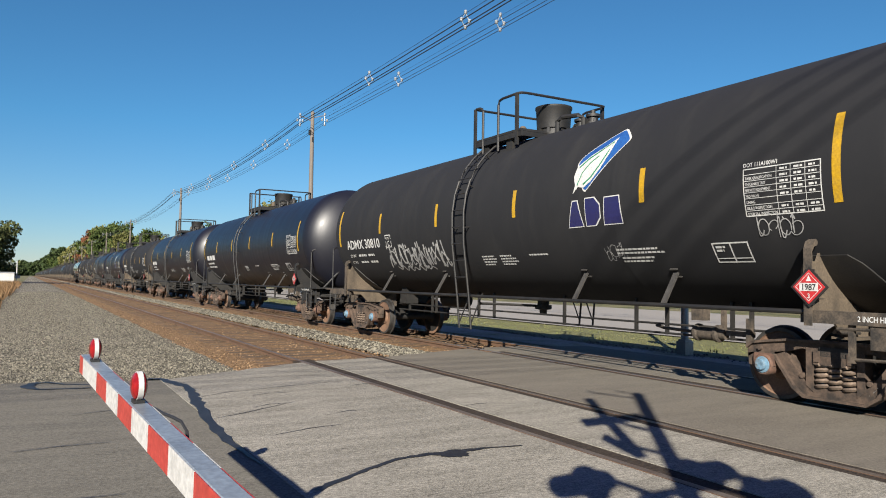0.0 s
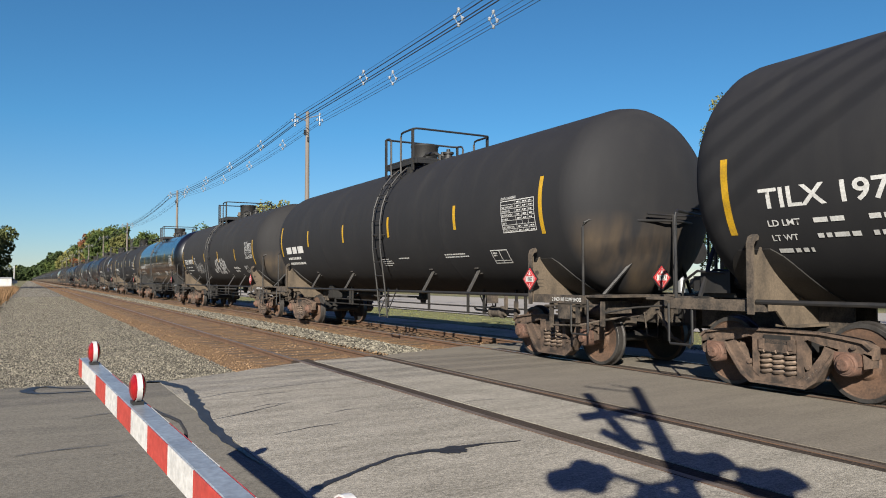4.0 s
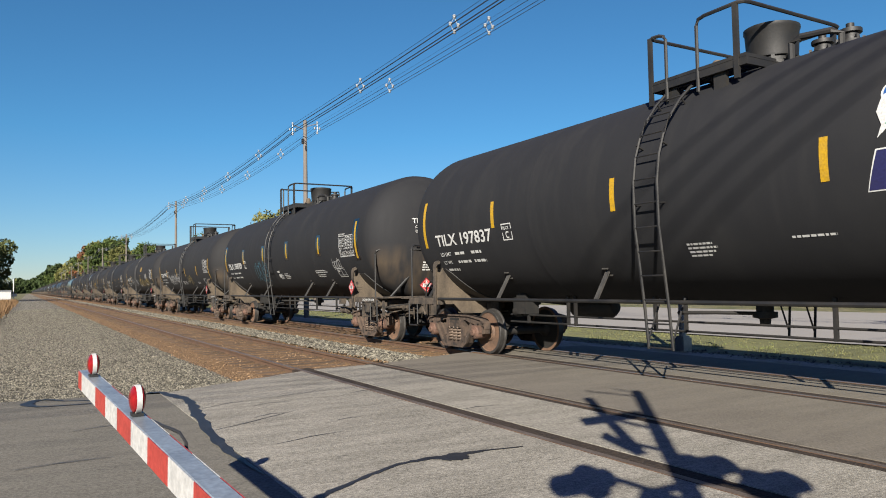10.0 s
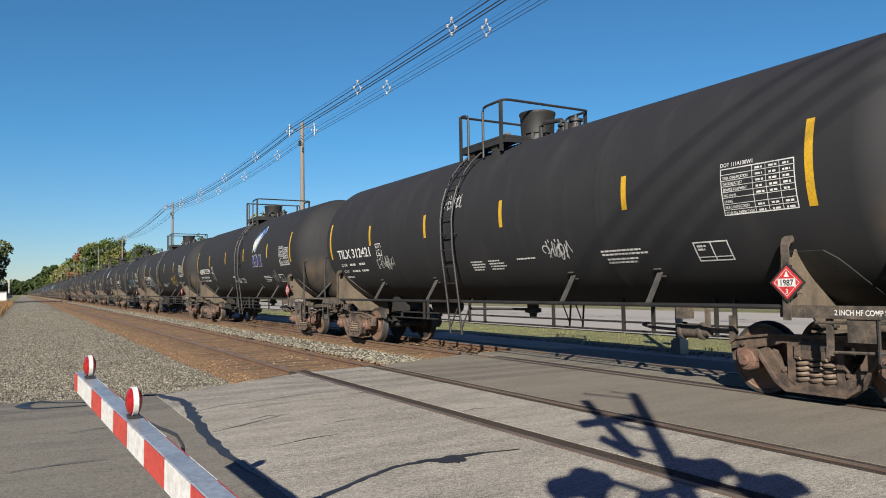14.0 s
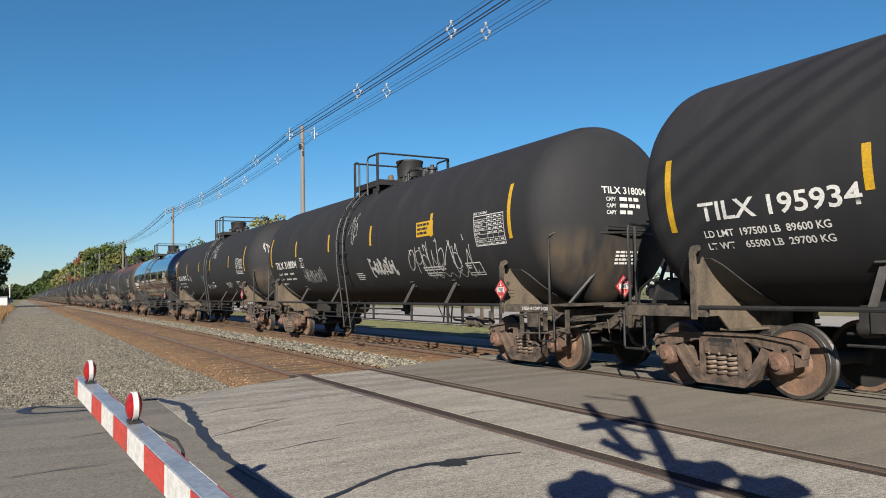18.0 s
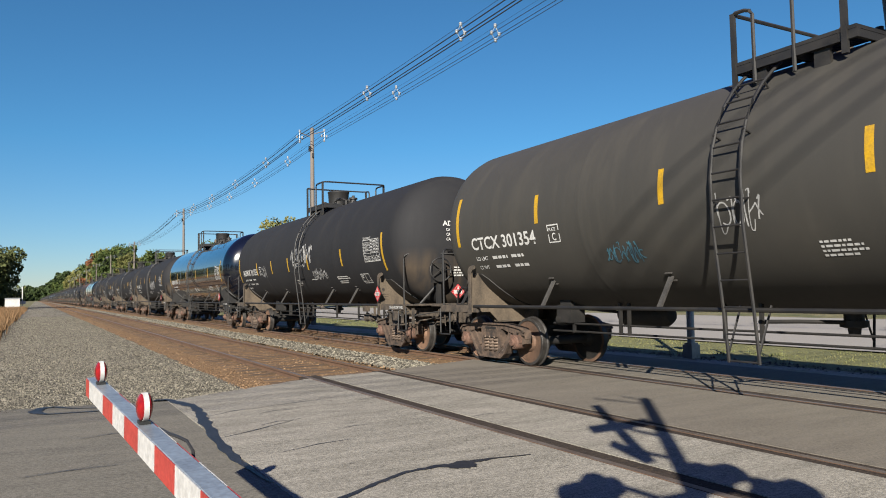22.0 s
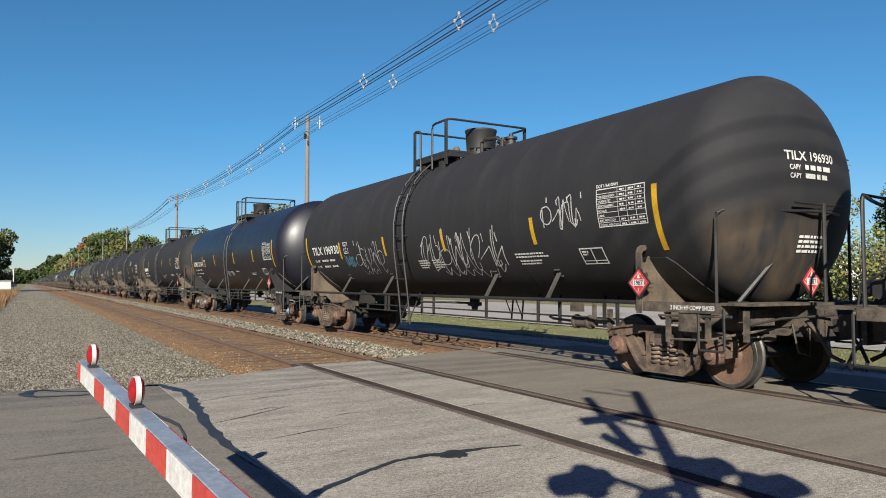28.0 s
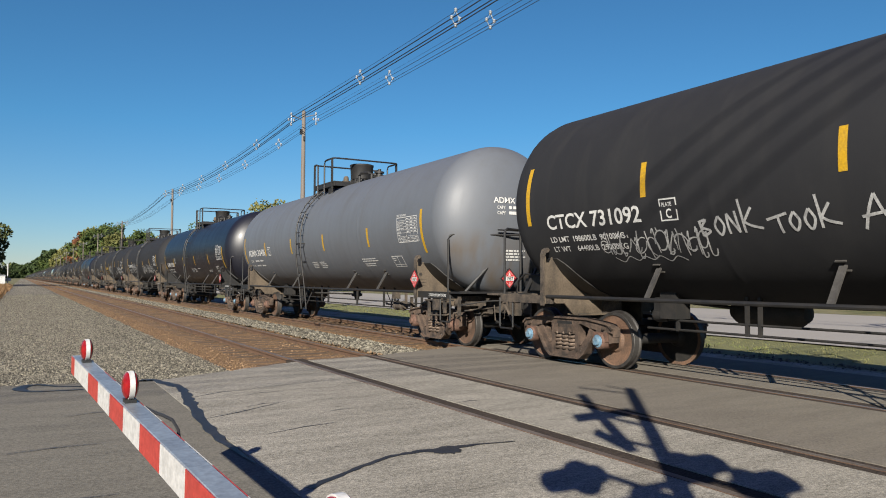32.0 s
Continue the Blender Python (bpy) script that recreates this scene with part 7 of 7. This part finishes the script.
def broadleaf(name, x, y, h, spread, leaf, seed, label, leaves=2600, size=0.3, z=-0.36, bare=0.18):
    rnd = random.Random(seed)
    top = empty(name, (x, y, z), label=label, category="tree")
    bm = bmesh.new()
    lathe(bm, [(-0.3, h * 0.03), (0, h * 0.026), (h * 0.3, h * 0.02), (h * 0.62, h * 0.009), (h * 0.9, h * 0.002), (h * 0.9, 0)], 8, UP)
    ends = []
    for i in range(11):
        a, e = rnd.uniform(0, 6.28), rnd.uniform(0.35, 1.15)
        z0 = h * rnd.uniform(bare + 0.04, 0.72)
        l = spread * rnd.uniform(0.55, 1.0) * (1.15 - 0.6 * z0 / h)
        d = Vector((math.cos(a) * math.cos(e), math.sin(a) * math.cos(e), math.sin(e)))
        p0 = Vector((0, 0, z0))
        p1 = p0 + d * l * 0.55 + Vector((0, 0, 0.05 * h * rnd.random()))
        p2 = p0 + d * l + Vector((rnd.uniform(-0.3, 0.3), rnd.uniform(-0.3, 0.3), 0.06 * h))
        tube(bm, [p0, p1], h * 0.007, 5)
        tube(bm, [p1, p2], h * 0.004, 4)
        ends += [p1, p2]
    part("trunk", bm, BARK, top, "brown trunk with spreading limbs")
    clumps = [(e, spread * rnd.uniform(0.2, 0.36)) for e in ends]
    for _ in range(14):
        t = rnd.random()
        zz = h * (bare + (1 - bare) * t)
        w = spread * math.sin(math.pi * (0.16 + 0.8 * t)) * rnd.uniform(0.3, 0.9)
        a = rnd.uniform(0, 6.28)
        clumps.append((Vector((w * math.cos(a), w * math.sin(a), zz * 0.96)), spread * rnd.uniform(0.18, 0.34)))
    vs, fs = [], []
    for _ in range(leaves):
        c, r = rnd.choice(clumps)
        q = Vector((rnd.gauss(0, 1), rnd.gauss(0, 1), rnd.gauss(0, 0.8))).normalized() * r * rnd.uniform(0.45, 1.1) ** 0.6
        p = c + q
        u = Vector((rnd.gauss(0, 1), rnd.gauss(0, 1), rnd.gauss(0, 1))).normalized()
        w = u.cross(Vector((rnd.gauss(0, 1), rnd.gauss(0, 1), rnd.gauss(0, 1)))).normalized()
        s = size * rnd.uniform(0.55, 1.25)
        n = len(vs)
        vs += [tuple(p - u * s), tuple(p + w * s * 0.55 + u.cross(w) * s * 0.2), tuple(p + u * s), tuple(p - w * s * 0.55 + u.cross(w) * s * 0.2)]
        fs += [(n, n + 1, n + 2), (n, n + 2, n + 3)]
    me = bpy.data.meshes.new("crown")
    me.from_pydata(vs, [], fs)
    me.materials.append(leaf)
    link("crown", me, top, "ragged crown of small leaves")
    return top


GREEN_LABEL, YELLOW_LABEL = "leafy green tree beside the railway", "yellow-green autumn tree with a ragged open crown"
for i, (x, y, h, w, leaf, label) in enumerate((
        (-7.0, 150, 10.2, 7.2, LEAF_OLIVE, GREEN_LABEL), (-12.5, 140, 11.0, 5.6, LEAF_OLIVE, GREEN_LABEL), (-9.5, 165, 11.0, 5.0, LEAF_GREEN, GREEN_LABEL),
        (28, 93, 12.8, 4.6, LEAF_YELLOW, YELLOW_LABEL), (35, 97, 12.0, 4.4, LEAF_YELLOW, YELLOW_LABEL), (24, 112, 9.5, 4.0, LEAF_GREEN, GREEN_LABEL),
        (24, 165, 10.5, 5.0, LEAF_YELLOW, YELLOW_LABEL), (24, 178, 12.0, 5.2, LEAF_GREEN, GREEN_LABEL), (24, 199, 12.5, 5.5, LEAF_GREEN, GREEN_LABEL), (24, 224, 14.2, 6.0, LEAF_YELLOW, YELLOW_LABEL),
        (25, 247, 17.5, 6.5, LEAF_GREEN, GREEN_LABEL), (25, 270, 19.8, 7.2, LEAF_GREEN, GREEN_LABEL), (25, 303, 22.0, 8.0, LEAF_GREEN, GREEN_LABEL), (25, 338, 23.5, 8.0, LEAF_YELLOW, YELLOW_LABEL),
        (24, 375, 23.5, 6.5, LEAF_RED, "reddish autumn tree beside the railway"), (24, 412, 21.0, 7.5, LEAF_GREEN, GREEN_LABEL), (24, 460, 19.0, 8.5, LEAF_YELLOW, YELLOW_LABEL), (25, 530, 20.5, 9.5, LEAF_YELLOW, YELLOW_LABEL),
        (26, 610, 22.5, 10.5, LEAF_YELLOW, YELLOW_LABEL), (26, 700, 24.0, 11.0, LEAF_GREEN, GREEN_LABEL), (28, 800, 27.0, 13.0, LEAF_DARK, GREEN_LABEL), (30, 920, 31.0, 15.0, LEAF_GREEN, GREEN_LABEL), (30, 1050, 33.0, 16.0, LEAF_DARK, GREEN_LABEL),
        (32, 1200, 33.0, 18.0, LEAF_DARK, GREEN_LABEL), (30, 1400, 32.0, 19.0, LEAF_DARK, GREEN_LABEL), (24, 1700, 30.0, 20.0, LEAF_DARK, GREEN_LABEL), (8, 2150, 30.0, 22.0, LEAF_DARK, GREEN_LABEL), (-22, 2400, 32.0, 24.0, LEAF_DARK, GREEN_LABEL), (-16, 1300, 14.0, 9.0, LEAF_DARK, GREEN_LABEL), (-36, 1200, 17.0, 12.0, LEAF_DARK, GREEN_LABEL), (-12, 1600, 15.0, 10.0, LEAF_DARK, GREEN_LABEL),
        # unseen row past the road, added to darken the tanks' reflections and lower sides
        (-38, -52, 13.0, 6.5, LEAF_DARK, GREEN_LABEL), (-42, -36, 12.0, 6.5, LEAF_DARK, GREEN_LABEL), (-39, -22, 13.5, 7.0, LEAF_DARK, GREEN_LABEL), (-43, -8, 12.5, 6.5, LEAF_DARK, GREEN_LABEL), (-40, 6, 13.0, 7.0, LEAF_DARK, GREEN_LABEL),
        (-43, 20, 13.5, 6.5, LEAF_DARK, GREEN_LABEL), (-40, 34, 12.0, 6.5, LEAF_DARK, GREEN_LABEL), (-44, 50, 13.0, 7.0, LEAF_DARK, GREEN_LABEL), (-42, 68, 12.5, 6.5, LEAF_DARK, GREEN_LABEL), (-46, 88, 13.0, 7.0, LEAF_DARK, GREEN_LABEL),
        (67, 51.5, 17.0, 4.6, LEAF_GREEN, GREEN_LABEL), (77, 62, 26.0, 5.4, LEAF_YELLOW, YELLOW_LABEL), (74, 38, 13.0, 4.6, LEAF_GREEN, GREEN_LABEL), (66, 48.2, 22.5, 4.6, LEAF_YELLOW, YELLOW_LABEL), (81, 53.5, 23.0, 5.6, LEAF_YELLOW, YELLOW_LABEL), (71, 56, 12.0, 4.0, LEAF_DARK, GREEN_LABEL), (60, 60, 15.0, 5.0, LEAF_GREEN, GREEN_LABEL),
        (58, 78, 12.0, 5.0, LEAF_GREEN, GREEN_LABEL), (50, 95, 11.0, 5.0, LEAF_YELLOW, YELLOW_LABEL), (60, 110, 12.0, 6.0, LEAF_GREEN, GREEN_LABEL), (42, 130, 11.0, 6.0, LEAF_GREEN, GREEN_LABEL))):
    far = max(1.0, math.hypot(x, y) / 110)
    broadleaf("tree", x, y, h, w, leaf, 100 + i, label, leaves=9000 if x > 40 else 7500 if leaf is LEAF_OLIVE else 4200 if y < 330 else 3200, size=(0.2 if x > 40 else 0.24) * far ** 0.7 * (w / 4.5) ** 0.5, bare=0.02 if y > 140 or x < -30 else 0.16)


def shrub(x, y, h, w, leaf, seed):
    rnd = random.Random(seed)
    top = empty("shrub", (x, y, -0.36), label="dense green shrub beside the pale road", category="shrub")
    bm = bmesh.new()
    for i in range(7):
        a = rnd.uniform(0, 6.28)
        tube(bm, [(0, 0, -0.1), (w * 0.35 * math.cos(a), w * 0.35 * math.sin(a), h * 0.5), (w * 0.6 * math.cos(a), w * 0.6 * math.sin(a), h * 0.85)], 0.04, 5)
    part("stems", bm, BARK, top, "brown stems")
    vs, fs = [], []
    for _ in range(2600):
        t, a = rnd.random(), rnd.uniform(0, 6.28)
        bump_ = 0.8 + 0.25 * math.sin(3 * a + seed) + rnd.gauss(0, 0.08)
        r = w * math.sqrt(max(0.02, 1 - (2 * t - 0.75) ** 2 / 1.6)) * bump_ * rnd.uniform(0.6, 1.0)
        p = Vector((r * math.cos(a), r * math.sin(a), h * t * bump_))
        u = Vector((rnd.gauss(0, 1), rnd.gauss(0, 1), rnd.gauss(0, 1))).normalized()
        v = u.orthogonal().normalized()
        n, s = len(vs), 0.15 * rnd.uniform(0.6, 1.3)
        vs += [tuple(p - u * s), tuple(p + v * s * 0.6), tuple(p + u * s), tuple(p - v * s * 0.6)]
        fs += [(n, n + 1, n + 2), (n, n + 2, n + 3)]
    me = bpy.data.meshes.new("foliage")
    me.from_pydata(vs, [], fs)
    me.materials.append(leaf)
    link("foliage", me, top, "dense small leaves")


for i, (x, y, h, w) in enumerate(((50, 29, 5.2, 2.6), (55, 30, 5.6, 2.8), (47, 25, 4.6, 2.2), (57, 36, 4.8, 2.4))):
    shrub(x, y, h, w, LEAF_GREEN if i % 2 else LEAF_YELLOW, 300 + i)

SIDING = paint("white_siding", (0.75, 0.75, 0.74), (0.62, 0.62, 0.61), 0.6, scale=1.0, bumps=0.05)
SHINGLE = paint("roof_shingle", (0.2, 0.19, 0.18), (0.13, 0.125, 0.12), 0.9, scale=2.0)
PANE = paint("window_glass", (0.03, 0.035, 0.04), (0.05, 0.055, 0.06), 0.08, bumps=0.0)


def house():
    top = empty("house", (62.5, 41.5, -0.36), label="small white house with a gabled roof and dark windows", category="house")
    top.rotation_euler.z = radians(-34)
    w, d, e, r = 7.0, 9.0, 2.6, 4.3
    bm = bmesh.new()
    prism(bm, [(-w / 2, 0), (w / 2, 0), (w / 2, e), (0, r), (-w / 2, e)], "y", -d / 2, d / 2)
    part("wall", bm, SIDING, top, "white painted siding", smooth=False)
    for i in range(13):
        z = 0.3 + i * 0.2
        bm = bmesh.new()
        box(bm, (0, -d / 2 - 0.008, z), (w, 0.016, 0.012))
        part("siding_board", bm, SIDING, top, smooth=False)
    for s in (-1, 1):
        bm = bmesh.new()
        prism(bm, [(0, r + 0.14), (0, r + 0.02), (s * (w / 2 + 0.4), e - 0.17), (s * (w / 2 + 0.4), e - 0.05)], "y", -d / 2 - 0.35, d / 2 + 0.35)
        part("roof", bm, SHINGLE, top, "grey shingle roof slope", smooth=False)
        bm = bmesh.new()
        prism(bm, [(0, r + 0.03), (0, r - 0.17), (s * (w / 2 + 0.4), e - 0.36), (s * (w / 2 + 0.4), e - 0.16)], "y", -d / 2 - 0.39, -d / 2 - 0.35)
        part("barge_board", bm, SIDING, top, "white barge board", smooth=False)
    for x in (-2.4, -1.4, 0.6, 1.5, 2.5):
        bm = bmesh.new()
        outer = ((-0.42, 0.06), (0.42, 0.06), (-0.42, -0.06), (0.42, -0.06))
        for dx in (-0.4, 0.4):
            box(bm, (x + dx, -d / 2 - 0.04, 1.5), (0.08, 0.08, 1.3))
        for dz in (-0.62, 0.0, 0.62):
            box(bm, (x, -d / 2 - 0.04, 1.5 + dz), (0.8, 0.08, 0.08))
        win = part("window", bm, SIDING, top, "white window frame", smooth=False)
        bm = bmesh.new()
        box(bm, (x, -d / 2 - 0.015, 1.5), (0.74, 0.03, 1.18))
        part("pane", bm, PANE, win, "dark glass", smooth=False)
    return top


house()


def relay_box():
    top = empty("relay_cabinet", (-3.2, 131, -0.1), label="pale grey relay cabinet beside the track", category="cabinet")
    bm = bmesh.new()
    box(bm, (0, 0, 0.9), (2.0, 1.4, 1.82))
    part("body", bm, LAMPWHITE, top, "pale metal body", smooth=False)
    bm = bmesh.new()
    prism(bm, [(-1.1, 1.8), (1.1, 1.8), (1.0, 1.95), (-1.0, 1.95)], "y", -0.8, 0.8)
    part("roof", bm, SILVER, top, smooth=False)
    bm = bmesh.new()
    box(bm, (0.0, -0.71, 0.95), (0.9, 0.03, 1.5))
    part("door", bm, LAMPWHITE, top, smooth=False)
    sig = empty("far_signal", (-1.9, 132, -0.1), label="slim white crossing signal far down the track", category="crossing signal")
    bm = bmesh.new()
    lathe(bm, [(0, 0.12), (0.1, 0.07), (3.7, 0.07), (3.7, 0)], 10, UP)
    part("mast", bm, LAMPWHITE, sig, "white mast")
    for y, z in ((-0.25, 1.2), (0.25, 1.2)):
        bm = bmesh.new()
        box(bm, (y, 0, z), (0.4, 0.3, 0.45))
        part("lamp_box", bm, LAMPWHITE, sig, "pale signal box")


relay_box()


# ---- motion ----
def motions():
    for k, c in CARS.items():
        walk(c, [(t, pose(FAR_X, 11.84 + SHIFT.get(k, 0.0) - PITCH * k + travel(t), 0)) for t in (0, 4, 8, 12, 16, 20, 24, 28, 32)])
    wheels = [o for c in CARS.values() for o in c.children_recursive if o.name.split(".")[0] == "wheelset"]
    for side in (-1, 1):
        same = [w for w in wheels if w.location.y * side > 0]
        rows = [(i / FPS, pose(0, side * 0.889, 0.457, -math.degrees(travel(i / FPS) / 0.457))) for i in range(32 * FPS + 1)]
        walk(same[0], rows)
        keys = same[0].animation_data
        for w in same[1:]:
            w.rotation_mode = "QUATERNION"
            own = w.animation_data_create()
            own.action, own.action_slot = keys.action, keys.action_slot


motions()
